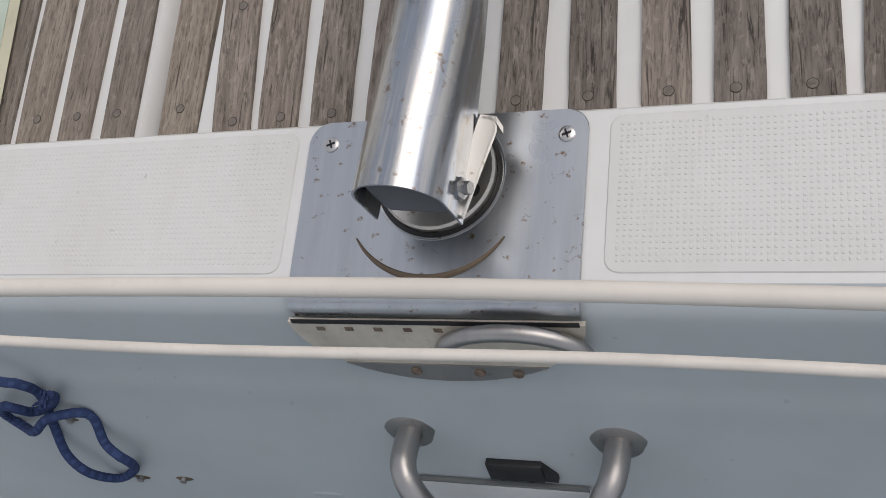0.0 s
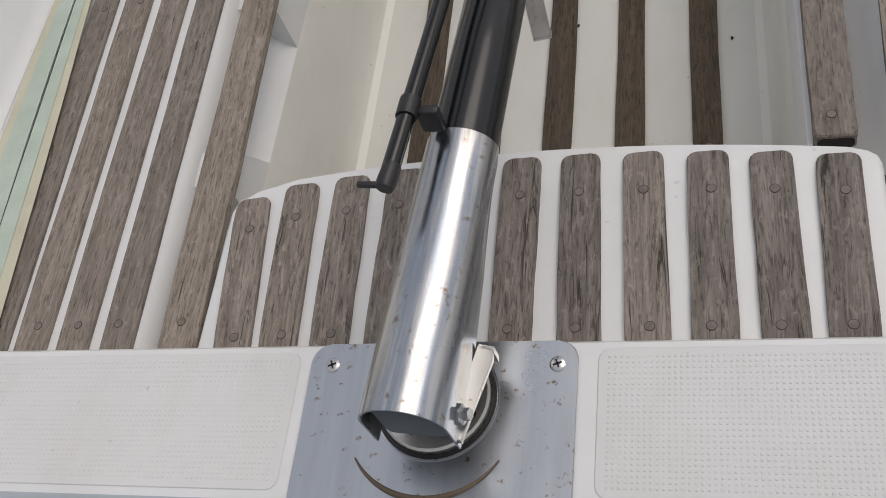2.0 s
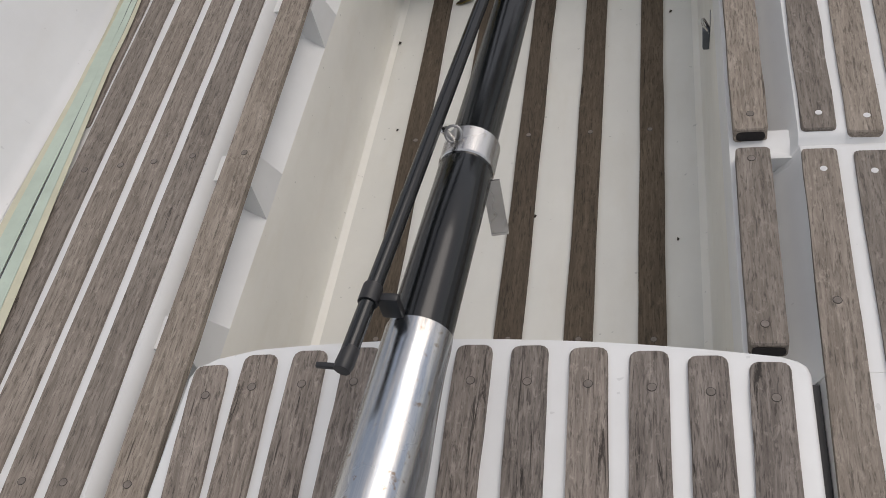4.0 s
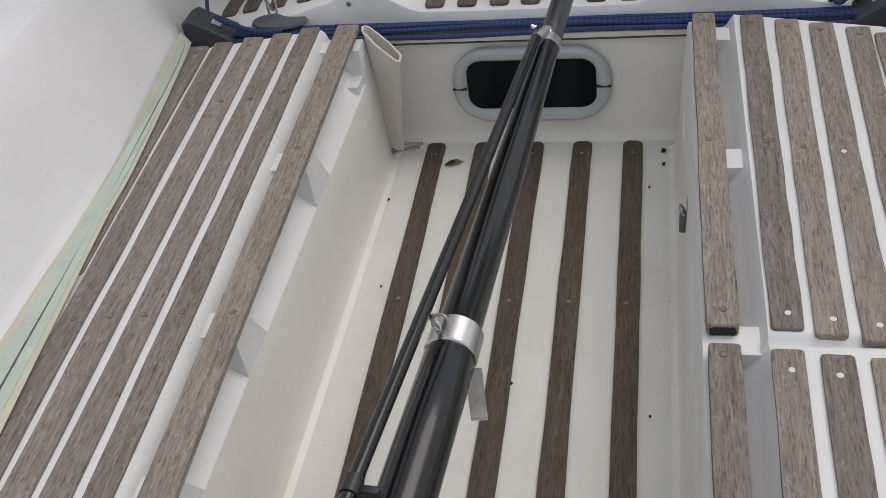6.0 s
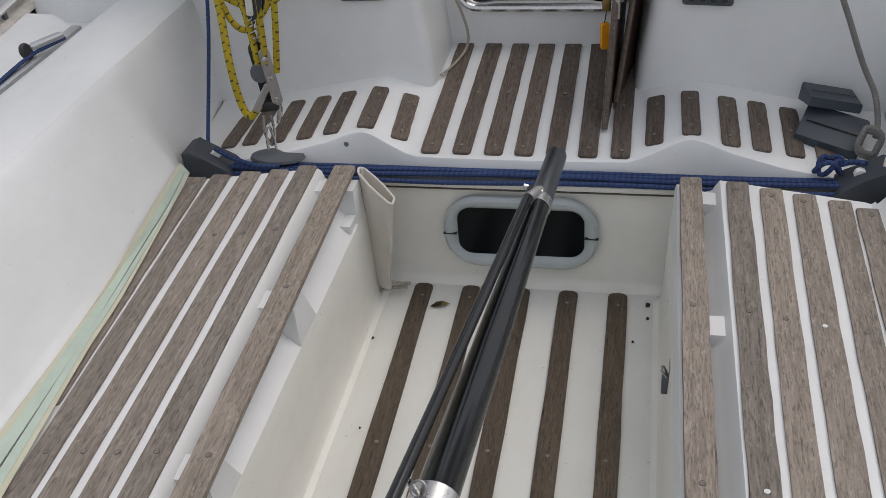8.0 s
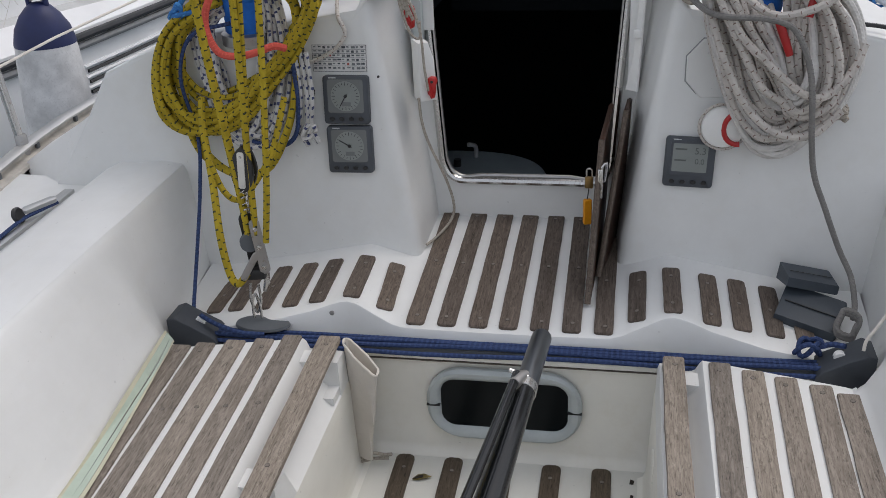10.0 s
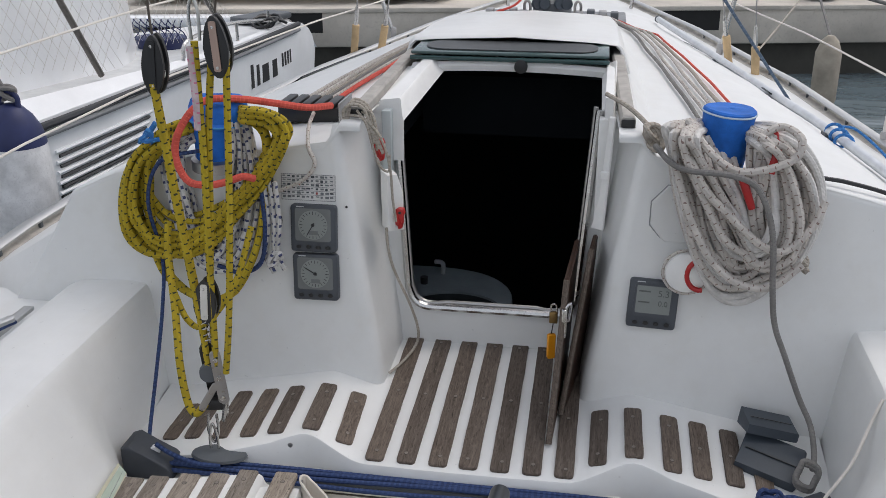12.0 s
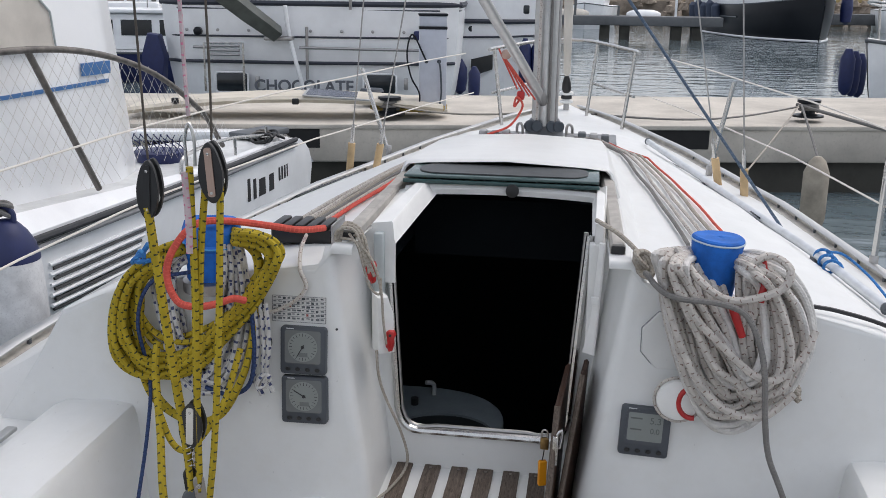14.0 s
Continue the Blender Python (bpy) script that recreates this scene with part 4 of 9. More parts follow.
for (x, z) in ((-0.445, 0.116), (-0.384, 0.120), (-0.474, 0.223)):
    e = thing("eye_plate", transom(x, z), "small bronze-stained fitting on the transom", "fitting", "transom fittings")
    part("base", lathe([(0.017, 0), (0.017, 0.002), (0.008, 0.006), (0.001, 0.006)], 16, Mt2 @ Matrix.Diagonal((1.2, 0.42, 1, 1))), plain("bronze_stained", (0.12, 0.09, 0.06), 0.5, 0.4, 0.4, 60), e)
    part("pin", lathe([(0.004, 0.004), (0.004, 0.010), (0.001, 0.010)], 8, Mt2), STEEL_DULL, e)
e = thing("drain_cover", transom(-0.205, 0.1105), "grey oval drain cover on the transom", "drain cover")
part("cover", lathe([(0.024, 0), (0.022, 0.006), (0.012, 0.011), (0.001, 0.012)], 20, Mt2 @ Matrix.Diagonal((1.45, 0.40, 0.5, 1))), GEL_GREY, e)
br = thing("knotted_line", transom(-0.47, 0.25), "navy blue line knotted with a loop hanging on the transom", "rope")
o2 = -Vector(br.location)


def tr(x, z, off):
    return transom(x, z, off) + o2


ROPE_PTS = ((-0.56, 0.345), (-0.499, 0.317), (-0.475, 0.304), (-0.478, 0.272), (-0.501, 0.216), (-0.503, 0.179), (-0.487, 0.160), (-0.479, 0.137), (-0.469, 0.119), (-0.439, 0.139), (-0.418, 0.171), (-0.418, 0.194), (-0.435, 0.203), (-0.437, 0.231), (-0.446, 0.245), (-0.478, 0.248), (-0.507, 0.228), (-0.533, 0.220), (-0.556, 0.221), (-0.550, 0.242), (-0.520, 0.269), (-0.504, 0.266), (-0.505, 0.246), (-0.486, 0.247), (-0.454, 0.275), (-0.443, 0.293))
part("line", tube([tr(x, z, 0.018 + 0.010 * math.sin(k * 1.3)) for k, (x, z) in enumerate(ROPE_PTS)], 0.0053, 10, 6), ROPE_BLUE, br)
for k in range(9):
    a = rnd.uniform(-0.6, 0.6)
    p = tr(-0.449, 0.285, 0.03)
    part("fray", tube([p, p + Vector((0.010 * math.sin(a), 0.006 * math.cos(k), 0.008)), p + Vector((0.016 * math.sin(a + 0.3), 0.010 * math.cos(k * 2), 0.014))], [0.003, 0.0022, 0.0012], 5), ROPE_BLUE, br)

# ---------------------------------------------------------------- bridge deck and traveller


def deck_z(x, y):
    """Height of the bridge deck: low in the middle, a hump each side, falling outboard."""
    h = table([(0.0, 0.310), (0.235, 0.310), (0.255, 0.313), (0.350, 0.3395), (0.368, 0.342), (0.386, 0.3400), (0.75, 0.272)], abs(x))
    return h + 0.11 * (y - 1.6)


xs = [-0.80, -0.74, -0.66, -0.56, -0.45, -0.41, -0.386, -0.368, -0.350, -0.335, -0.30, -0.265, -0.255, -0.235, -0.22, -0.1, 0, 0.1, 0.22, 0.235, 0.255, 0.265, 0.30, 0.335, 0.350, 0.368, 0.386, 0.41, 0.45, 0.56, 0.66, 0.74, 0.80]
rows = []
for x in xs:
    fy = 1.576 + 0.046 * math.exp(-((abs(x) - 0.37) / 0.09) ** 2)
    fr = [(x, fy - 0.014, 0.255), (x, fy - 0.004, deck_z(x, fy) - 0.007), (x, fy - 0.0015, deck_z(x, fy) - 0.002), (x, fy + 0.004, deck_z(x, fy + 0.004))]
    rows.append(fr + [(x, y, deck_z(x, y)) for y in (1.65, 1.75, 1.85, 1.87, 1.90)] + ([(x, y, deck_z(x, y)) for y in (2.0, 2.10)] if abs(x) < 0.30 else [(x, 1.92, deck_z(x, 1.9)), (x, 1.94, deck_z(x, 1.9))]))
bridge = setting("bridge_deck", skin(rows), GEL, "white gelcoat bridge deck with weathered teak slats", "deck")
bm = bmesh.new()
add_box(bm, -0.84, -0.336, 1.36, 1.60, 0.235, 0.2535)
add_box(bm, 0.336, 0.84, 1.36, 1.60, 0.235, 0.2535)
setting("trough", bm, GEL, "white trough under the mainsheet traveller", "trough")
for x, x2, yb in ((-0.204, -0.198, 2.10), (-0.132, -0.124, 2.088), (-0.060, -0.054, 2.088), (0.008, 0.013, 2.088), (0.078, 0.081, 2.088), (0.149, 0.147, 2.088), (0.219, 0.222, 1.99)):
    slat(bridge, (x, 1.586, deck_z(x, 1.586) + 0.007), (x2, yb, deck_z(x2, yb) + 0.007), 0.042, th=0.010, r=0.009, plugs=(0.06, 0.5, 0.95), mat=TEAK_BRIDGE)
for x, x2, y0, y1 in ((-0.281, -0.287, 1.622, 1.806), (-0.363, -0.361, 1.634, 1.806), (-0.446, -0.443, 1.624, 1.803), (-0.512, -0.508, 1.620, 1.80), (-0.582, -0.577, 1.622, 1.80), (-0.655, -0.648, 1.630, 1.79), (-0.712, -0.70, 1.632, 1.765),
                      (0.289, 0.291, 1.622, 1.813), (0.369, 0.366, 1.634, 1.806), (0.453, 0.449, 1.616, 1.806), (0.518, 0.515, 1.618, 1.808), (0.588, 0.585, 1.620, 1.806), (0.652, 0.650, 1.622, 1.79)):
    t = math.degrees(math.atan2(deck_z(x + 0.01, y0) - deck_z(x - 0.01, y0), 0.02))
    slat(bridge, (x, y0, deck_z(x, y0) + 0.006), (x2, y1, deck_z(x2, y1) + 0.006), 0.040, th=0.009, r=0.008, plugs=(0.18, 0.8) if abs(x) < 0.5 else (0.5,), roll=-t, mat=TEAK_BRIDGE)
dr = thing("drain_screw", (-0.404, 1.608, 0.316), "small stained screw head in the face of the bridge deck", "screw")
part("head", lathe([(0.006, 0), (0.006, 0.006), (0.001, 0.007)], 12, pose(0, 0.006, 0, 90, 0, 0)), STEEL_DULL, dr)

trav = thing("mainsheet_traveller", (0, 1.548, 0.2685), "grey mainsheet traveller across the cockpit with blue control lines", "traveller")
part("track", box(-0.70, 0.70, -0.012, 0.012, 0, 0.012, 0.004), GREY_PL, trav, "dark grey track")
for s in (-1, 1):
    body = [(s * x, z) for x, z in ((0.770, -0.012), (0.770, 0.062), (0.750, 0.070), (0.715, 0.050), (0.668, 0.026), (0.655, 0.010), (0.655, -0.012))]
    bm = prism(body if s > 0 else body[::-1], -0.036, 0.036, 0.004, 2)
    part("end_block", bm, plain("dark_end_block", (0.046, 0.053, 0.064), 0.5, 0.0, 0.15), trav, "grey plastic end block", pose(0, 0, 0, 90, 0, 0))
    part("sheave", lathe([(0.017, 0), (0.019, 0.004), (0.015, 0.008), (0.019, 0.012), (0.017, 0.016)], 18, pose(s * 0.705, 0.004, 0.040, 90, 0, 0) @ pose(0, 0, -0.008) @ Matrix.Diagonal((0.7, 0.7, 1, 1))), WHITE_PL, trav)
for k, (y, z) in enumerate(((-0.024, 0.008), (-0.012, 0.018), (0.000, 0.018), (0.012, 0.017))):
    pts = [(x, y + 0.003 * math.sin(x * 7 + k), z + 0.002 * math.sin(x * 9 + k * 2)) for x in np.linspace(-0.69, 0.70, 22)]
    part("control_line", tube(pts, 0.0055, 8), ROPE_BLUE, trav, "navy blue control line")
part("knot", tube([(0.645 + 0.030 * math.cos(a) * (1 - a / 30), 0.02 + 0.014 * math.sin(a), 0.048 + 0.016 * math.sin(a * 1.7)) for a in np.linspace(0, 13, 40)], 0.0055, 8), ROPE_BLUE, trav)
part("tail", tube([(0.66, 0.02, 0.05), (0.69, 0.025, 0.056), (0.715, 0.01, 0.062)], 0.006, 8, 5), ROPE_BLUE, trav)
part("tail", tube([(-0.70, 0.0, 0.060), (-0.66, -0.012, 0.046), (-0.60, -0.018, 0.030), (-0.545, -0.012, 0.026)], 0.0055, 8, 5), ROPE_BLUE, trav)
part("car", lathe([(0.052, 0), (0.058, 0.004), (0.055, 0.010), (0.018, 0.013)], 26, pose(-0.560, 0.022, 0.026) @ Matrix.Diagonal((1.15, 0.62, 1, 1))), GREY_PL, trav, "dark grey oval car")
part("shackle", tube([(-0.580, 0.026, 0.045), (-0.581, 0.028, 0.075), (-0.573, 0.03, 0.108), (-0.563, 0.028, 0.075), (-0.562, 0.026, 0.045)], 0.0032, 8, 5), STEEL, trav)

# ---------------------------------------------------------------- mainsheet tackle
sheet = thing("mainsheet_tackle", (-0.56, 1.60, 0.30), "yellow mainsheet rove through black blocks above the traveller", "mainsheet")
MS = pose(0.56, -1.60, -0.30)


def block(name, x, z, h, w, tilt, lab, steel):
    m = MS @ pose(x, 1.60, z, 0, tilt, 0)
    cheek = []
    for k in range(28):
        a = 2 * math.pi * k / 28
        zz = math.sin(a)
        cheek.append(((w / 2) * math.cos(a) * (1.0 if zz < 0 else 0.8 + 0.2 * (1 - zz)), (h / 2) * zz))
    b = None
    for yy in (-0.0155, 0.0075):
        bm = prism(cheek, 0, 0.008, 0.003, 2)
        c = part(name, bm, BLACK, sheet, lab, m @ pose(0, yy + 0.008, 0, 90, 0, 0))
        b = b or c
    part("strap", prism(round_rect(w * 0.30, h * 0.80, 0.005, 4), 0, 0.0025), steel, b, "steel side strap", pose(0, 0.002, 0.0085))
    for q in (-0.32, 0.32):
        part("rivet", lathe([(0.003, 0), (0.003, 0.0015), (0.001, 0.002)], 10, pose(0, q * h, 0.0108)), STEEL, b)
    part("sheave", lathe([(w * 0.40, 0), (w * 0.34, 0.006), (w * 0.40, 0.012)], 20, m @ pose(0, 0.006, -h * 0.14, 90, 0, 0)), WHITE_PL, sheet, "white sheave")


WIRE = plain("brown_wire", (0.10, 0.085, 0.07), 0.55, 0.4, 0.3, 40)
COPPER = steel_mat("coppery_strap", (0.50, 0.36, 0.30), 0.3, 0.1)
block("upper_block", -0.622, 1.185, 0.122, 0.046, 4, "black upper block", BLACK)
block("upper_block", -0.488, 1.225, 0.122, 0.050, -3, "black upper block", COPPER)
block("lower_block", -0.565, 0.675, 0.105, 0.052, 4, "black block with a pale strap", plain("pale_strap", (0.62, 0.60, 0.55), 0.4))
for (pts, r, mt, nm) in (
        ([(-0.622, 1.60, 1.245), (-0.624, 1.60, 1.29), (-0.626, 1.60, 1.45), (-0.634, 1.60, 2.16)], 0.0026, WIRE, "hanger"),
        ([(-0.488, 1.60, 1.288), (-0.486, 1.60, 1.33), (-0.484, 1.60, 1.48), (-0.484, 1.60, 2.16)], 0.0026, WIRE, "hanger"),
        ([(-0.530, 1.595, 1.335), (-0.533, 1.595, 1.50), (-0.540, 1.60, 2.16)], 0.0042, ROPE_PINK, "pendant"),
        ([(-0.626, 1.587, 1.150), (-0.606, 1.588, 0.90), (-0.580, 1.590, 0.62), (-0.574, 1.592, 0.50)], 0.0076, ROPE_YELLOW, "fall"),
        ([(-0.634, 1.610, 1.150), (-0.612, 1.610, 0.90), (-0.586, 1.606, 0.66)], 0.0076, ROPE_YELLOW, "fall"),
        ([(-0.532, 1.590, 1.235), (-0.536, 1.590, 1.00), (-0.546, 1.592, 0.80), (-0.552, 1.592, 0.62), (-0.556, 1.592, 0.52)], 0.0078, ROPE_YELLOW, "fall"),
        ([(-0.506, 1.602, 1.20), (-0.524, 1.602, 1.06), (-0.540, 1.602, 0.86), (-0.554, 1.602, 0.72)], 0.0076, ROPE_YELLOW, "fall"),
        ([(-0.472, 1.594, 1.20), (-0.492, 1.594, 0.90), (-0.515, 1.594, 0.65), (-0.536, 1.596, 0.50)], 0.0076, ROPE_YELLOW, "fall"),
        ([(-0.540, 1.586, 1.225), (-0.538, 1.586, 1.12), (-0.540, 1.586, 1.06)], 0.0085, ROPE_PINK, "whipping")):
    part(nm, tube([MS @ Vector(p) for p in pts], r, 8, 6), mt, sheet)
part("snap_hook", tube([MS @ Vector(p) for p in ((-0.540, 1.596, 1.236), (-0.540, 1.594, 1.29), (-0.530, 1.594, 1.32), (-0.521, 1.594, 1.29), (-0.523, 1.596, 1.236))], 0.0035, 8, 5), STEEL, sheet)
part("swivel", tube([MS @ Vector(p) for p in ((-0.565, 1.60, 0.628), (-0.566, 1.60, 0.60), (-0.566, 1.60, 0.575))], [0.006, 0.010, 0.006], 10), STEEL, sheet)
# cam cleat body under the lower block
m = MS @ pose(-0.562, 1.60, 0.49, 0, -6, 0)
part("cam_cheek", prism(round_rect(0.024, 0.135, 0.011, 5), 0, 0.004, 0.0015, 1), STEEL_DULL, sheet, "steel cam cleat cheek", m @ pose(0.012, -0.010, 0, 90, 0, 25))
part("cam_cheek", prism(round_rect(0.040, 0.150, 0.018, 5), 0, 0.006, 0.002, 1), BLACK, sheet, "black block cheek", m @ pose(-0.010, 0.010, 0.004, 90, 0, 25))
part("cam_sheave", lathe([(0.022, 0), (0.019, 0.006), (0.022, 0.012)], 22, m @ pose(-0.012, -0.004, 0.012, 90, 0, 25)), GREY_PL, sheet, "grey sheave")
part("cam_arm", prism(round_rect(0.016, 0.075, 0.007, 4), 0, 0.005, 0.0015, 1), STEEL_DULL, sheet, "steel cleat arm", m @ pose(-0.020, -0.016, -0.045, 90, 38, 20))
for dz in (-0.05, 0.0, 0.045):
    part("cleat_bolt", lathe([(0.006, 0), (0.006, 0.004), (0.001, 0.005)], 10, m @ pose(0.012, -0.0145, dz, 90, 0, 25)), STEEL, sheet)
part("spring", tube([m @ Vector((0.004 + 0.007 * math.cos(a), -0.012 + 0.007 * math.sin(a), 0.085 + 0.0022 * a)) for a in np.linspace(0, 26, 70)], 0.0014, 5), STEEL, sheet, "stainless block spring")
part("cam_jaw", box(-0.038, 0.010, -0.018, 0.014, -0.082, -0.056, 0.006), BLACK, sheet, "black cam jaws", m)
part("fork", tube([m @ Vector((0.010, 0, -0.07)), m @ Vector((0.004, 0, -0.095)), m @ Vector((-0.006, 0.0, -0.118))], [0.006, 0.008, 0.005], 8), STEEL, sheet)
part("long_link", tube([MS @ Vector(p) for p in ((-0.586, 1.594, 0.392), (-0.590, 1.592, 0.35), (-0.578, 1.592, 0.318), (-0.566, 1.592, 0.35), (-0.568, 1.594, 0.392))], 0.0034, 8, 5), STEEL, sheet)
tail = [MS @ Vector(p) for p in ((-0.585, 1.585, 0.425), (-0.610, 1.58, 0.398), (-0.632, 1.59, 0.42), (-0.655, 1.62, 0.50), (-0.690, 1.70, 0.60), (-0.735, 1.79, 0.70), (-0.745, 1.83, 0.76))]
part("sheet_tail", tube(tail, 0.0088, 9, 7), ROPE_YELLOW, sheet, "slack fuzzy yellow tail")
tail = [MS @ Vector(p) for p in ((-0.700, 1.72, 0.64), (-0.665, 1.70, 0.575), (-0.625, 1.69, 0.560), (-0.585, 1.70, 0.60), (-0.545, 1.73, 0.67), (-0.520, 1.78, 0.78))]
part("sheet_tail", tube(tail, 0.0072, 9, 7), ROPE_YELLOW, sheet)

# ---------------------------------------------------------------- cabin bulkhead


def bulk_y(z):
    return 1.885 + 0.12 * (z - 0.55)


def in_x(z):
    return table([(0.30, 0.236), (0.42, 0.249), (0.93, 0.338), (1.0, 0.345)], z)


def top_z(x):
    return table([(0.30, 0.985), (0.348, 0.985), (0.378, 0.932), (0.45, 0.930), (0.745, 0.888), (0.89, 0.855), (1.03, 0.79), (1.09, 0.68), (1.18, 0.543), (1.28, 0.40)], abs(x))


def edge_x(z):
    """Outer edge of the bulkhead where it meets the side deck."""
    return table([(0.25, 1.31), (0.395, 1.281), (0.481, 1.224), (0.543, 1.179), (0.665, 1.10), (0.79, 1.03)], z)


for side, s in (("port", -1), ("starboard", 1)):
    rows = []
    for f in np.linspace(0, 1, 18):
        row = []
        zi = lerp(0.30, 0.985, f)
        for k in range(8):
            g = k / 7
            xo = table([(0.0, 0.80), (0.45, 1.08), (0.62, 1.06), (1.0, 1.03)], f)
            x = lerp(xo, in_x(zi) + 0.028, g)
            zb = 0.25
            z = lerp(zb, top_z(x), f)
            row.append((s * x, bulk_y(z), z))
        zo = row[0][2]
        row = [(s * lerp(edge_x(zo), abs(row[0][0]), q), bulk_y(zo), zo) for q in (0, 0.5)] + row
        xe = in_x(zi)
        for a in (20, 45, 70, 90):
            row.append((s * (xe + 0.028 * (1 - math.sin(radians(a)))), bulk_y(zi) + 0.028 * (1 - math.cos(radians(a))), zi))
        row += [(s * lerp(xe, xe * 0.72 + 0.058, q), lerp(bulk_y(zi) + 0.03, 2.105, q), zi) for q in (0.4, 0.8, 1.0)]
        rows.append(row)
    setting("bulkhead_" + side, skin(rows), GEL, "white gelcoat cabin bulkhead beside the companionway", "bulkhead")

# ring of the companionway: back wall round the opening, with a steel trim
REC = lambda z: 2.09 + 0.03 * (z - 0.4)
inner, outer = [], []
for k in range(6):
    z = lerp(1.0, 0.52, k / 5)
    inner.append((-lerp(0.213, 0.250, (z - 0.46) / 0.54), z))
    outer.append((-0.32, z))
for k in range(1, 6):
    a = radians(90 * k / 6)
    inner.append((-0.213 + 0.05 * (1 - math.cos(a)), 0.515 - 0.05 * math.sin(a)))
    outer.append((lerp(-0.32, -0.20, k / 6), lerp(0.50, 0.30, k / 5)))
for k in range(5):
    inner.append((lerp(-0.16, 0.0, k / 4), 0.465))
    outer.append((lerp(-0.18, 0.0, k / 4), 0.30))
full_in = inner + [(-x, z) for x, z in inner[-2::-1]]
full_out = outer + [(-x, z) for x, z in outer[-2::-1]]
rows = [[(x, REC(z), z) for x, z in full_out], [(lerp(a[0], b[0], 0.9), REC(b[1]) - 0.0, lerp(a[1], b[1], 0.9)) for a, b in zip(full_out, full_in)], [(x, REC(z), z) for x, z in full_in], [(x, REC(z) + 0.035, z) for x, z in full_in]]
setting("companionway_wall", skin(rows), GEL, "white gelcoat wall round the companionway opening", "wall")
trim = thing("companionway_trim", (0, 2.08, 0.46), "polished steel trim round the companionway opening", "trim")
part("rail", tube([(x * 1.0, REC(z) - 2.08 - 0.006, z - 0.46) for x, z in full_in], 0.0095, 8), STEEL, trim)
part("rail", tube([(x * 0.965, REC(z) - 2.08 + 0.004, z - 0.46 + (0.012 if abs(x) < 0.15 else 0.006)) for x, z in full_in], 0.006, 8), STEEL_DULL, trim)
for s in (-1, 1):
    part("slide_post", box(s * 0.262 - 0.012, s * 0.262 + 0.012, -0.02, 0.012, 0.26, 0.53, 0.004), PALE_RIM if s < 0 else WHITE_PL, trim, "slide post")

# cabin inside, closed all round, its darkness painted as a near-black lining
INSIDE = plain("painted_dark_lining", (0.008, 0.010, 0.012), 0.9)
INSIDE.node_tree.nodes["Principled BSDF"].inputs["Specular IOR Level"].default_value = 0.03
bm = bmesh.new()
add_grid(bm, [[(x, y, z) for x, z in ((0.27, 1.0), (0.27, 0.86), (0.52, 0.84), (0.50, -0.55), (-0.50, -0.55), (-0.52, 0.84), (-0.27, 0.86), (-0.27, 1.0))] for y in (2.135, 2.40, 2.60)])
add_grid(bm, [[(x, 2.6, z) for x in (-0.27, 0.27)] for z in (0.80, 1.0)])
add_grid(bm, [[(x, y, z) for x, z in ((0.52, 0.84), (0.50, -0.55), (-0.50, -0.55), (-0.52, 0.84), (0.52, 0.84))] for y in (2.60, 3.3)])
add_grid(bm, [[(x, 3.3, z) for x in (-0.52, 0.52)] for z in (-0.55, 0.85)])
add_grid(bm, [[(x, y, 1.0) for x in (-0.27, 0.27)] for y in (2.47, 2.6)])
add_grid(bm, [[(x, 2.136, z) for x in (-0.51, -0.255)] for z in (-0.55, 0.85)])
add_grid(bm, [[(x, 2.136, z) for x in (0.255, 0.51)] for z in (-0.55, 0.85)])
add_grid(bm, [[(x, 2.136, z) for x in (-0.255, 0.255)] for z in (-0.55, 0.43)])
setting("cabin_interior", bm, INSIDE, "cabin seen through the companionway, darkness put into its colour", "interior")
basin = thing("galley_basin", (-0.25, 2.42, 0.33), "grey galley counter with a dark round basin and small tap", "basin")
rim = [(-0.02 + 0.295 * math.copysign(abs(math.cos(a)) ** 0.8, math.cos(a)), 0.276 * math.copysign(abs(math.sin(a)) ** 0.8, math.sin(a))) for a in np.linspace(0, 2 * math.pi, 48, endpoint=False)]
rim = [(max(x, -0.245), max(y, -0.22)) for x, y in rim]
hole = [(0.105 + 0.150 * math.cos(a), -0.055 + 0.138 * math.sin(a)) for a in np.linspace(0, 2 * math.pi, 48, endpoint=False)]
bm = bmesh.new()
add_grid(bm, [[(x, y, -0.035) for x, y in rim], [(x, y, -0.004) for x, y in rim], [(x * 0.985, y * 0.985, 0) for x, y in rim], [(x, y, 0) for x, y in hole], [(x, y, -0.010) for x, y in hole]], True)
part("counter", bm, plain("grey_counter", (0.22, 0.26, 0.28), 0.45, 0.0, 0.2, 8), basin)
bm = bmesh.new()
add_grid(bm, [[(0.105 + f * (x - 0.105), -0.055 + f * (y + 0.055), z) for x, y in hole] for f, z in ((1.0, -0.008), (0.92, -0.09), (0.7, -0.12), (0.02, -0.125))], True)
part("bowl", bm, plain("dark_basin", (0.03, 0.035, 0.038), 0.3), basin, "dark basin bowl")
# Cabinet added to carry the counter, near-black to match the painted cabin darkness.
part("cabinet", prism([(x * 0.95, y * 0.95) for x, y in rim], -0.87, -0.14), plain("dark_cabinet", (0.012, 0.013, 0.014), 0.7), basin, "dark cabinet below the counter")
TAP = plain("pale_tap", (0.55, 0.57, 0.58), 0.3, 0.3)
part("tap", tube([(0.036, 0.215, 0), (0.036, 0.215, 0.030), (0.030, 0.208, 0.042), (0.014, 0.195, 0.048)], 0.007, 10, 5), TAP, basin, "small pale tap")
part("tap", tube([(-0.01, 0.13, 0), (-0.01, 0.13, 0.022)], 0.012, 10), BLACK, basin, "black tap knob")

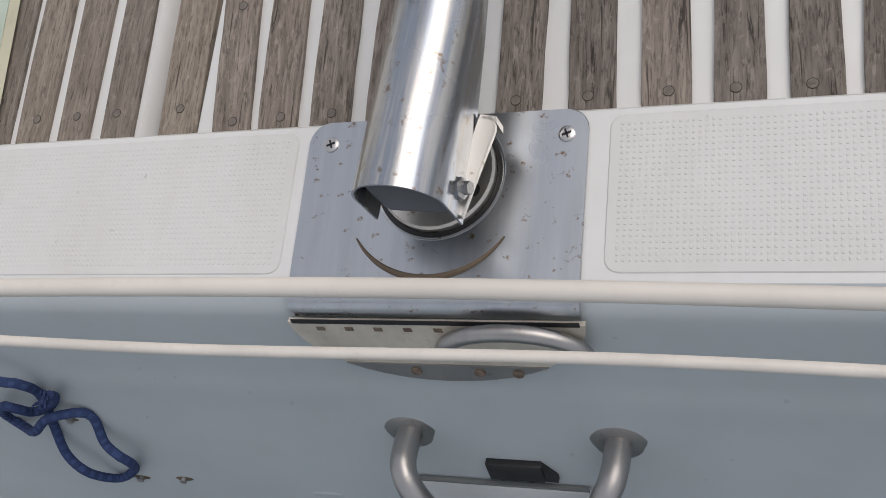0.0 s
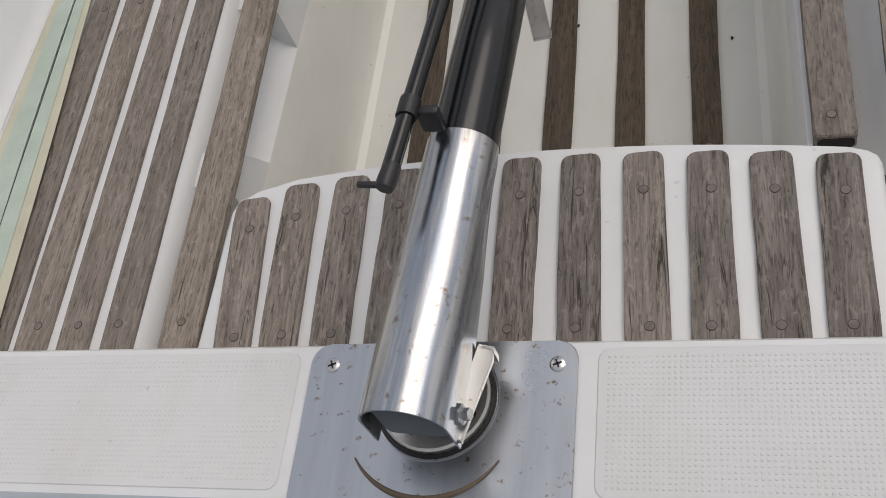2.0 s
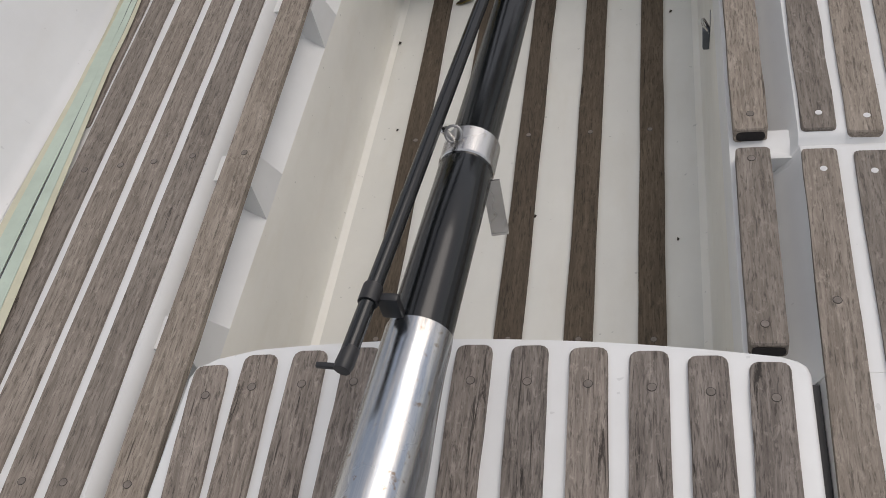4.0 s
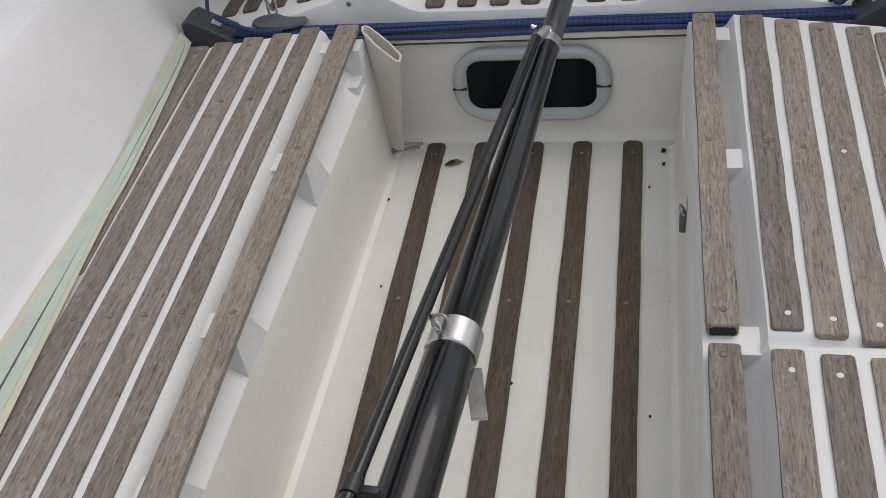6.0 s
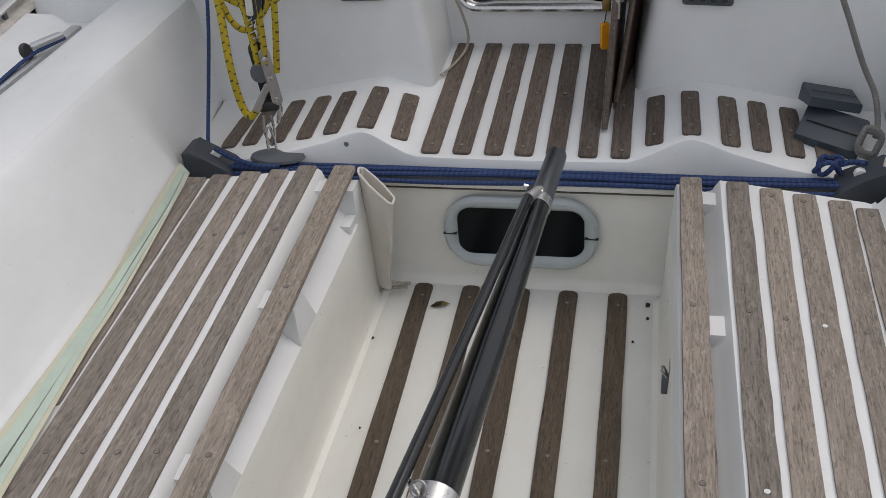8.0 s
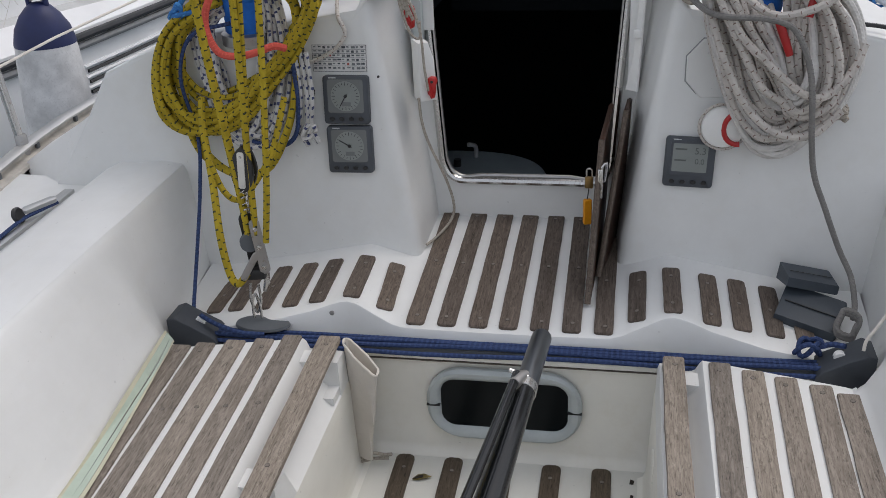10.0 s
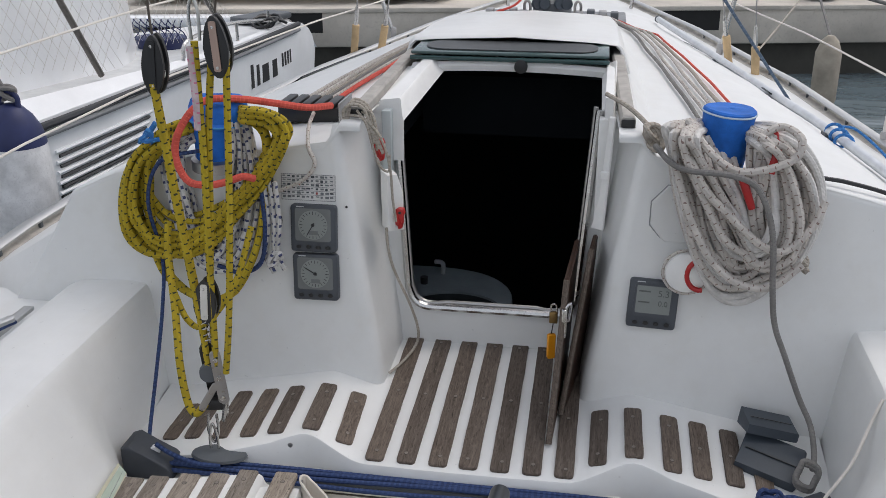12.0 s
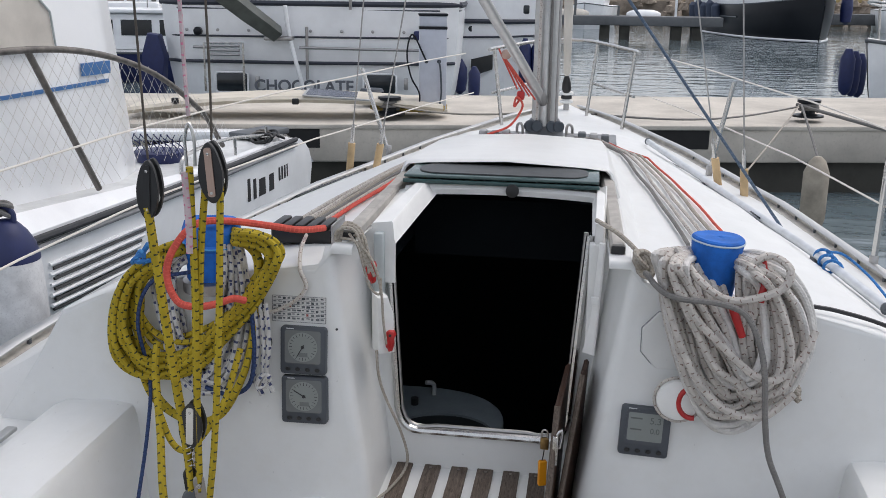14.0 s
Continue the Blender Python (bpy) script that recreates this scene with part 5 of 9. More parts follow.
# ---------------------------------------------------------------- coachroof, hatch, deck, hull


def beam_at(y):
    return table([(-0.5, 1.02), (-0.2, 1.10), (1.0, 1.33), (2.2, 1.42), (3.2, 1.37), (4.5, 1.14), (5.8, 0.78), (6.9, 0.38), (7.55, 0.03)], y)


def sheer_at(y):
    return table([(-0.5, 0.36), (-0.2, 0.40), (2.3, 0.50), (5.0, 0.58), (7.6, 0.68)], y)


ROOF_X = (0.296, 0.345, 0.385, 0.45, 0.60, 0.745, 0.89, 0.96, 1.03, 1.09)


def roof_row(s, y):
    f = max(0.0, (y - 1.93) / (4.9 - 1.93))
    b = [(0.10, 0.880), (0.22, 0.876), (0.30, 0.868), (0.38, 0.856), (0.45, 0.836), (0.50, 0.805), (0.55, 0.76), (0.58, 0.70), (0.60, 0.655), (0.63, 0.63)]
    g = f ** 1.15
    crown = 0.020 * math.sin(math.pi * min(1, f * 1.25))
    row = []
    for i, (x, q) in enumerate(zip(ROOF_X, b)):
        z = top_z(x) + 0.004
        row.append((s * lerp(x, q[0], g), y, lerp(z, q[1], f ** 2.4) + crown * max(0, 1 - i / 8)))
    bx = max(beam_at(y) - 0.03, abs(row[-1][0]) + 0.05)
    row.append((s * bx, y, sheer_at(y) + 0.02))
    return row


def roof_lip(s):
    """The rounded aft edge of the roof, turned down over the bulkhead."""
    out = []
    for dy, dz in ((-0.0015, -0.016), (-0.0015, -0.006), (0.003, 0.001), (0.010, 0.004)):
        row = []
        for x in ROOF_X:
            z = top_z(x)
            row.append((s * x, bulk_y(z) + dy, z + dz))
        row.append((s * 1.25, bulk_y(0.45) + dy, 0.44 + dz))
        out.append(row)
    return out


DECK = gelcoat_mat("deck_gelcoat", (0.76, 0.77, 0.76), 0.45, 0.25)
ysr = [1.93, 2.0, 2.15, 2.35, 2.6, 2.9, 3.2, 3.5, 3.8, 4.1, 4.4, 4.65, 4.9]
for side, s in (("port", -1), ("starboard", 1)):
    setting("coachroof_" + side, skin(roof_lip(s) + [roof_row(s, y) for y in ysr[1:]]), DECK, "white gelcoat coachroof and side deck", "coachroof")
for s in (-1, 1):
    for ya, yb in ((3.10, 3.75), (4.05, 4.75)):
        win = []
        for y in np.linspace(ya, yb, 9):
            r = roof_row(s, y)
            a, b = Vector(r[6]), Vector(r[8])
            off = Vector((s * 0.004, 0, 0.006))
            win.append([a.lerp(b, f) + off for f in (0.12, 0.5, 0.88)])
        ob = thing("coachroof_window", win[4][1], "long dark acrylic window in the side of the coachroof", "window", "coachroof windows")
        part("pane", skin([[p - Vector(ob.location) for p in row] for row in win], 0.005), plain("roof_window_acrylic", (0.010, 0.016, 0.018), 0.08), ob)
rows = [[(lerp(roof_row(-1, y)[0][0], roof_row(1, y)[0][0], k / 6), y, roof_row(1, y)[0][2] + 0.010 * math.sin(math.pi * k / 6)) for k in range(7)] for y in ysr if y >= 2.5]
setting("coachroof_centre", skin(rows), DECK, "white gelcoat middle of the coachroof", "coachroof")
edge = [(0.0, roof_row(1, 4.9)[0][2] + 0.01)] + [(a / (beam_at(4.9) - 0.03), z) for a, _, z in roof_row(1, 4.9)]
rows = []
for y in [4.80] + list(np.linspace(4.9, 7.5, 12)):
    f = max(0.0, (y - 4.9) / 2.6)
    b = beam_at(y)
    rows.append([(b * q, y, sheer_at(y) + 0.02 + max(0.0, table(edge, abs(q)) - sheer_at(4.9) - 0.02) * max(0, 1 - f * 3.0) + 0.03 * (1 - q * q) * min(1, f * 4)) for q in np.linspace(-1, 1, 31)])
setting("foredeck", skin(rows), DECK, "white gelcoat foredeck running to the bow", "deck")
for side, s in (("port", -1), ("starboard", 1)):
    rows = []
    for y in np.linspace(-0.45, 7.55, 30):
        b, h = beam_at(y), sheer_at(y)
        rows.append([(s * b, y, h + 0.02), (s * (b + 0.004), y, h), (s * b * 0.995, y - 0.01, h * 0.5), (s * b * 0.95, y - 0.05 - 0.02 * max(0, y - 5), 0.0), (s * b * 0.86, y - 0.12 - 0.06 * max(0, y - 5), -0.30), (s * b * 0.7, y - 0.2 - 0.08 * max(0, y - 5), -0.60)])
    hull = setting("hull_" + side, skin(rows), HULL_WHITE, "white painted hull side of the sailing yacht", "hull")
    # coaming top and side deck abreast of the cockpit
    rows = []
    for y in np.linspace(-0.05, 1.93, 14):
        rows.append([(s * 0.852, y, 0.5655), (s * 0.90, y, 0.572), (s * 1.02, y, 0.566), (s * 1.060, y, 0.548), (s * 1.085, y, 0.50), (s * (max(beam_at(y), 1.14) - 0.025), y, sheer_at(y) + 0.022)])
    setting("side_deck_" + side, skin(rows), GEL, "white gelcoat coaming top and side deck", "deck")
    rl = thing("toe_rail", (s * 1.4, 2.2, 0.52), "grey perforated aluminium toe rail along the deck edge", "toe rail", "toe rails")
    wall, cap = [], []
    for y in np.linspace(0.0, 7.4, 50):
        b, h = beam_at(y), sheer_at(y) + 0.02
        wall.append([(s * (b + dx) - s * 1.4, y - 2.2, h + dz - 0.52) for dx, dz in ((-0.055, -0.004), (-0.052, 0.004), (-0.020, 0.006), (-0.015, 0.010), (-0.012, 0.032))])
        cap.append([(s * (b + dx) - s * 1.4, y - 2.2, h + dz - 0.52) for dx, dz in ((-0.030, 0.028), (-0.031, 0.033), (-0.026, 0.037), (-0.008, 0.038), (0.006, 0.034), (0.008, -0.02))])
    part("base_strip", skin(wall, 0.002), plain("cream_strip", (0.52, 0.49, 0.44), 0.6, 0.0, 0.3, 14), rl, "weathered cream base strip")
    part("extrusion", skin(cap, 0.002), ALU, rl)
    for k in range(22):
        y = 1.0 + 0.22 * k
        b, h = beam_at(y), sheer_at(y) + 0.02
        part("bracket", box(-0.005, 0.005, -0.007, 0.007, 0, 0.026, 0.002), GREY_PL, rl, "", pose(s * (b - 0.022) - s * 1.4, y - 2.2, h + 0.004 - 0.52))

# sliding hatch, its rails and garage
for s in (-1, 1):
    g = thing("hatch_rail", (s * 0.315, 1.985, 0.992), "grey weathered hatch rail on the coachroof", "rail", "hatch rails")
    end = [(-0.017, -0.004), (-0.017, 0.016), (-0.012, 0.022), (0.012, 0.022), (0.017, 0.016), (0.017, -0.004)]
    rows = [[(x - s * 0.045 * f, 1.13 * f, z + 0.055 * math.sin(math.pi * 0.5 * f)) for x, z in end] for f in (0, 0.05, 0.3, 0.6, 1.0)]
    bm = bmesh.new()
    V = add_grid(bm, rows, True)
    bm.faces.new(V[0][::-1])
    bm.faces.new(V[-1])
    part("extrusion", bm, plain("weathered_rail", (0.40, 0.38, 0.35), 0.7, 0.0, 0.25, 20), g)
    part("end_cap", box(-0.0155, 0.0155, -0.006, -0.0005, -0.001, 0.018, 0.003), BLACK, g, "black end cap")
hatch = thing("sliding_hatch", (0.0, 2.40, 1.027), "smoked acrylic sliding hatch pushed forward over the companionway", "hatch")
GREEN_ACR = plain("green_tinted_acrylic", (0.060, 0.100, 0.098), 0.15)
part("lid", box(-0.266, 0.266, 0.0, 0.30, 0.042, 0.050, 0.003), GREEN_ACR, hatch, "greenish acrylic lid")
part("edge_strip", box(-0.268, 0.268, -0.008, 0.004, 0.028, 0.039, 0.003), plain("green_acrylic_edge", (0.03, 0.07, 0.07), 0.15), hatch, "dark greenish acrylic edge")
part("under_beam", skin([[(x, 0.010 + dy, 0.004 + dz - 0.010 * (x / 0.262) ** 2) for x in np.linspace(-0.262, 0.262, 17)] for dy, dz in ((0, 0.022), (-0.008, 0.012), (-0.004, 0.0), (0.03, 0.0))], 0.003), WHITE_PL, hatch, "white curved beam under the lid")
part("grip", prism(round_rect(0.47, 0.150, 0.060, 8), 0, 0.0035, 0.001, 1), plain("grip_grey", (0.030, 0.034, 0.036), 0.45, 0.0, 0.4, 30), hatch, "long dark recessed grip", pose(0, 0.100, 0.0505))
part("latch", lathe([(0.018, 0), (0.018, 0.008), (0.008, 0.010), (0.001, 0.010)], 20, pose(0.035, -0.006, 0.017, 90, 0, 0)), BLACK, hatch, "round black latch")
for s in (1,):
    gd = prism([(-0.335, -0.055), (0.05, 0.012), (0.05, 0.026), (-0.335, 0.012)], -0.010, 0.010, 0.002, 1)
    part("side_guide", gd, WHITE_PL, hatch, "white guide", pose(s * 0.272, 0, 0) @ Matrix(((0, 0, 1, 0), (1, 0, 0, 0), (0, 1, 0, 0), (0, 0, 0, 1))))
for s in (-1, 1):
    a, b = (0.222, 0.172) if s < 0 else (0.256, 0.250)
    if s > 0:
        prof = [[(s * a, 2.085, 0.963), (s * b, 2.43, 1.030)], [(s * (a + 0.020), 2.085, 0.984), (s * (b + 0.020), 2.43, 1.056)], [(s * 0.285, 2.070, 0.992), (s * 0.285, 2.43, 1.062)]]
    else:
        prof = [[(-0.224, 2.083, 0.86), (-0.223, 2.085, 0.961), (-0.170, 2.425, 1.030)], [(-0.227, 2.083, 0.86), (-0.227, 2.085, 0.972), (-0.178, 2.425, 1.036)], [(-0.229, 2.083, 0.86), (-0.230, 2.086, 1.012), (-0.197, 2.425, 1.056)], [(-0.233, 2.083, 0.86), (-0.234, 2.088, 1.016), (-0.203, 2.425, 1.060)], [(-0.280, 2.083, 0.86), (-0.282, 2.088, 1.010), (-0.226, 2.425, 1.060)], [(-0.284, 2.083, 0.86), (-0.285, 2.088, 0.994), (-0.240, 2.425, 1.038)], [(-0.303, 2.083, 0.86), (-0.303, 2.088, 0.992), (-0.285, 2.425, 1.028)]]
    setting("hatch_coaming_" + ("port" if s < 0 else "starboard"), skin(prof, 0.005), WHITE_PL, "white inner side of the hatch opening", "coaming")
rows = []
for y, w, z in ((2.575, 0.282, 1.0805), (2.570, 0.286, 1.083), (2.575, 0.292, 1.086), (2.60, 0.292, 1.091), (2.85, 0.286, 1.088), (3.10, 0.278, 1.077), (3.38, 0.266, 1.052), (3.43, 0.260, 1.036), (3.45, 0.256, 0.97)):
    rows.append([(-w - 0.035, y, z - 0.085), (-w - 0.012, y, z - 0.018), (-w, y, z - 0.006), (-w * 0.8, y, z), (0, y, z + 0.010), (w * 0.8, y, z), (w, y, z - 0.006), (w + 0.012, y, z - 0.018), (w + 0.035, y, z - 0.085)])
setting("hatch_garage", skin(rows, 0.006), GEL, "white gelcoat garage that the hatch slides into", "garage")

# mast with its foot and the vang
mast = thing("mast", (0.015, 4.2, 0.965), "grey aluminium mast with lines at its foot", "mast")
prof = [(0.058 * math.cos(a), 0.075 * math.sin(a)) for a in np.linspace(0, 2 * math.pi, 24, endpoint=False)]
part("extrusion", prism(prof, -0.05, 2.6), ALU, mast)
part("foot_plate", box(-0.30, 0.32, -0.16, 0.14, -0.055, -0.028, 0.006), plain("plate_grey", (0.20, 0.21, 0.22), 0.55, 0.2, 0.3, 20), mast, "grey base plate with turning blocks")
for x in (-0.26, -0.21, -0.16, -0.12, 0.12, 0.17, 0.22, 0.27):
    part("turning_block", box(x - 0.017, x + 0.017, -0.15, -0.09, -0.028, 0.006 + 0.004 * (int(x * 100) % 3), 0.006), GREY_PL if int(x * 100) % 2 else STEEL_DULL, mast)
for x in (-0.10, 0.115):
    part("shackle", tube([(x - 0.012, -0.10, -0.02), (x - 0.012, -0.12, 0.03), (x, -0.125, 0.045), (x + 0.012, -0.12, 0.03), (x + 0.012, -0.10, -0.02)], 0.006, 8, 4), STEEL_DULL, mast)
part("collar", lathe([(0.085, -0.04), (0.085, 0.0), (0.066, 0.05), (0.060, 0.055)], 24), GREY_PL, mast)
for x in (-0.062, -0.034, 0.034, 0.062):
    part("foot_block", lathe([(0.022, 0), (0.026, 0.006), (0.026, 0.018), (0.022, 0.024)], 14, pose(x, -0.085, 0.03, 90, 0, 20)), GREY_RUBBER, mast)
part("halyard", tube([(-0.030, -0.085, 0.05), (-0.026, -0.082, 1.0), (-0.02, -0.08, 2.6)], 0.006, 8), ROPE_WHITE, mast)
part("halyard", tube([(0.022, -0.085, 0.05), (0.020, -0.082, 1.0), (0.02, -0.08, 2.6)], 0.006, 8), ROPE_GREY, mast)
part("halyard", tube([(0.052, -0.07, 0.05), (0.056, -0.07, 1.0), (0.05, -0.08, 2.6)], 0.005, 8), STEEL_DULL, mast)
# Out of view: boom carries the mainsheet, its added cover shades the bridge.
boom = thing("boom", (-0.02, 4.05, 1.98), "unseen aluminium boom with a navy cover added for shade", "boom")
part("extrusion", tube([(0, 0, 0), (-0.56, -2.50, 0.20), (-0.66, -2.95, 0.235)], [0.055, 0.055, 0.05], 16), ALU, boom)
part("sail_cover", tube([(0, 0.02, 0.16), (-0.10, -0.5, 0.22), (-0.30, -1.3, 0.27), (-0.50, -2.2, 0.29), (-0.62, -2.75, 0.28)], [0.16, 0.20, 0.19, 0.15, 0.08], 16), NAVY, boom, "unseen navy cover added to shade the bridge deck")
vang = thing("kicker_strut", (-0.02, 4.08, 1.03), "grey rod kicker with a red tackle leaning from the mast foot", "kicker")
part("strut", tube([(0.024, 0.02, 0.085), (-0.060, -0.20, 0.265), (-0.180, -0.52, 0.515), (-0.32, -0.90, 0.80)], [0.022, 0.022, 0.021, 0.021], 16), ALU, vang)
part("strut_end", tube([(0.030, 0.035, 0.060), (0.024, 0.02, 0.088), (0.012, -0.012, 0.115)], [0.015, 0.025, 0.024], 14), STEEL_DULL, vang, "dull end fitting")
for k in range(4):
    part("tackle", tube([(-0.076 + 0.026 * k, -0.055, 0.130 - 0.014 * k), (-0.160 + 0.013 * k, -0.065, 0.300 - 0.018 * k)], 0.0042, 6), ROPE_RED, vang, "red tackle line")
part("tackle_block", box(-0.078, -0.044, -0.075, -0.045, 0.085, 0.125, 0.010), RED, vang)
part("tackle_block", lathe([(0.010, -0.010), (0.020, -0.008), (0.022, 0.0), (0.020, 0.008), (0.010, 0.010)], 16, pose(-0.128, -0.06, 0.276, 90, 0, 20)), COPPER, vang, "bronze sheave block")
part("tackle_tail", tube([(-0.060, -0.07, 0.095), (-0.085, -0.08, 0.060), (-0.075, -0.085, 0.100), (-0.050, -0.08, 0.060), (-0.100, -0.10, -0.02), (-0.19, -0.14, -0.055)], 0.0050, 7, 6), ROPE_RED, vang)

# lines led aft over the roof
def roof_z(x, y):
    r = roof_row(1, y)
    return table([(p[0], p[2]) for p in r], abs(x))


def roof_line(s, xa, ya, xb, yb, r, mt, nm, lab, lift=0.012):
    ob = thing(nm, (s * xa, ya, roof_z(xa, ya)), lab, "rope", "lines led aft")
    o = Vector(ob.location)
    pts = []
    for k in range(13):
        f = k / 12
        x, y = lerp(xa, xb, f), lerp(ya, yb, f)
        x += math.sin(math.pi * f) * (0.006 * math.sin(5.5 * f + 41 * xa) + 0.003 * math.sin(15 * f + 90 * xa))
        pts.append(Vector((s * x, y, roof_z(x, y) + lift)) - o)
    xt = 0.12 + (xb - 0.345) * 1.4
    for f in (0.5, 1.0):
        x, y = lerp(xb, xt, f), lerp(yb, 4.09, f)
        pts.append(Vector((s * x, y, roof_z(x, y) + lift)) - o)
    part("line", tube(pts, r, 7), mt, ob)


for k, mt in enumerate((ROPE_WHITE, ROPE_WHITE, ROPE_BEIGE, ROPE_GREY, ROPE_WHITE, ROPE_RED)):
    roof_line(-1, 0.595 - 0.024 * k, 2.16, 0.43 - 0.018 * k, 3.60, 0.0062 if k < 5 else 0.0066, mt, "halyard_tail", "line led aft over the coachroof to the clutches")
for k, mt in enumerate((ROPE_GREY, ROPE_WHITE, ROPE_WHITE, ROPE_BEIGE, ROPE_RED)):
    roof_line(1, 0.50 + 0.028 * k, 2.30 + 0.06 * k, 0.35 + 0.027 * k, 3.85, 0.0055 if k < 4 else 0.0042, mt, "halyard_tail", "line led aft over the coachroof to the winch")
org = thing("rope_clutch_bank", (-0.485, 2.15, 0.962), "black bank of rope clutches on the coachroof", "rope clutch")
part("body", box(-0.075, 0.085, -0.02, 0.10, -0.028, 0.012, 0.006), BLACK, org)
for k in range(5):
    part("lever", box(-0.070 + 0.031 * k, -0.046 + 0.031 * k, -0.03, 0.075, 0.013, 0.025, 0.004), BLACK, org, "black lever")
part("side_plate", box(0.086, 0.091, -0.025, 0.10, -0.028, 0.026, 0.001), STEEL_DULL, org, "dull steel side plate")
rr = thing("red_sheet", (-0.5, 1.98, 0.95), "coral red line looped from the clutches round the winch", "rope")
part("line", tube([Vector(p) - Vector((-0.5, 1.98, 0.95)) for p in ((-0.40, 2.07, 0.995), (-0.44, 2.0, 1.005), (-0.50, 1.96, 1.022), (-0.58, 1.90, 1.045), (-0.635, 1.84, 1.05), (-0.675, 1.80, 1.00), (-0.690, 1.79, 0.94), (-0.665, 1.78, 0.885), (-0.62, 1.775, 0.875), (-0.57, 1.775, 0.885), (-0.535, 1.79, 0.895), (-0.515, 1.81, 0.885))], 0.0085, 9, 7), ROPE_RED, rr)
cord = thing("light_line", (-0.46, 1.96, 0.93), "white cord drooping from the clutches", "rope")
part("cord", tube([Vector(p) - Vector((-0.46, 1.96, 0.93)) for p in ((-0.44, 2.05, 0.98), (-0.43, 1.97, 0.965), (-0.418, 1.92, 0.93), (-0.40, 1.905, 0.895), (-0.425, 1.90, 0.86), (-0.47, 1.895, 0.835), (-0.52, 1.885, 0.82))], 0.0048, 8, 6), ROPE_WHITE, cord)

# winches under their blue covers
for (x, y, z, r, h, lean) in ((-0.640, 1.925, 0.920, 0.066, 0.122, 5), (0.520, 1.915, 0.950, 0.056, 0.112, 3)):
    w = thing("winch", (x, y, z), "winch under a blue canvas cover with a pale hem", "winch", "covered winches")
    if x < 0:
        prof = [(0.82, -0.03), (0.86, 0.0), (0.93, h * 0.30), (0.98, h * 0.50), (1.12, h * 0.56), (1.15, h * 0.60), (1.06, h * 0.64), (1.04, h * 0.78), (0.97, h * 0.91), (0.80, h * 0.99), (0.45, h * 1.03), (0.001, h * 1.04)]
        hem = (1.155, h * 0.59)
    else:
        prof = [(0.80, -0.03), (0.86, 0.0), (0.90, h * 0.25), (0.92, h * 0.40), (0.97, h * 0.75), (1.01, h * 0.92), (1.0, h * 0.97), (0.93, h * 1.0), (0.6, h * 0.985), (0.3, h * 1.0), (0.001, h * 0.995)]
        hem = (1.015, h * 0.925)
    tip = pose(0, 0, 0, 0, lean, 0)
    stiff = 0.25 if x > 0 else 1.0
    crease = lambda a, f: 1 + stiff * 0.030 * math.sin(3 * a + 6 * f) * math.sin(2 * a + 1.1) + stiff * 0.018 * math.sin(7 * a + 9 * f)
    rows = [[tip @ Vector((r * q * crease(a, f / h) * math.cos(a), r * q * crease(a, f / h) * math.sin(a), f + (0.004 * stiff * math.sin(2 * a + 0.6) if f > 0 else 0))) for a in np.linspace(0, 2 * math.pi, 41)] for q, f in prof]
    part("cover", skin(rows), BLUE_CLOTH, w, "blue canvas cover")
    part("hem", tube([tip @ Vector((r * hem[0] * crease(a, hem[1] / h) * math.cos(a), r * hem[0] * crease(a, hem[1] / h) * math.sin(a), hem[1] + 0.004 * stiff * math.sin(2 * a + 0.6))) for a in np.linspace(0, 2 * math.pi, 40, endpoint=False)], 0.0022, 6, 0, True), plain("pale_hem", (0.45, 0.55, 0.62), 0.8) if x > 0 else plain("blue_hem", (0.05, 0.25, 0.55), 0.8), w, "piping round the cover")
    part("base", lathe([(r * 1.02, -0.05), (r * 1.02, -0.025), (r * 0.8, -0.02), (r * 0.7, 0.0)], 24), STEEL_DULL, w)


def hank(name, at, lab, outer, inner, n, r, mt, seed, behind, near, far, reach=1.0, stray=0.16, second=None):
    """A hank hung from a winch: loops between an outer and an inner outline, lying over one another, closed behind the winch."""
    g = random.Random(seed)
    ob = thing(name, at, lab, "rope coil")
    o = Vector(at)
    order = list(range(n))
    g.shuffle(order)
    for k in range(n):
        f = (order[k] + g.uniform(0.2, 0.8)) / n * reach
        ox, oz, ph = g.uniform(-0.010, 0.010), g.uniform(-0.008, 0.008), g.uniform(0, 6.28)
        lay = lerp(far, near, (k + 0.5) / n)
        pts, m = [], len(outer)
        for i, (p, q) in enumerate(zip(outer, inner)):
            h = min(1.0, max(0.0, f + stray * math.sin(i * 1.1 + ph)))
            x = lerp(p[0], q[0], h) + ox * math.sin(math.pi * i / (m - 1)) + g.uniform(-0.004, 0.004)
            z = lerp(p[1], q[1], h) + oz + g.uniform(-0.004, 0.004)
            y = bulk_y(min(z, 0.93)) - lay + 0.010 * math.sin(i * 0.9 + ph) - 0.006
            pts.append(Vector((x, y, z)) - o)
        for (x, y, z) in behind:
            pts.append(Vector((x + g.uniform(-0.008, 0.008), y + g.uniform(-0.01, 0.01), z + g.uniform(-0.012, 0.012))) - o)
        nb_ = len(behind)
        pts = pts[-1:] + pts[:-1] if nb_ < 2 else pts[-nb_ + 1:] + pts[:-nb_ + 1]
        pts.append(pts[0].copy())
        part("loop", tube(pts, r * g.uniform(0.93, 1.07), 8, 5), second if second and k % 5 < 2 else mt, ob)
    return ob


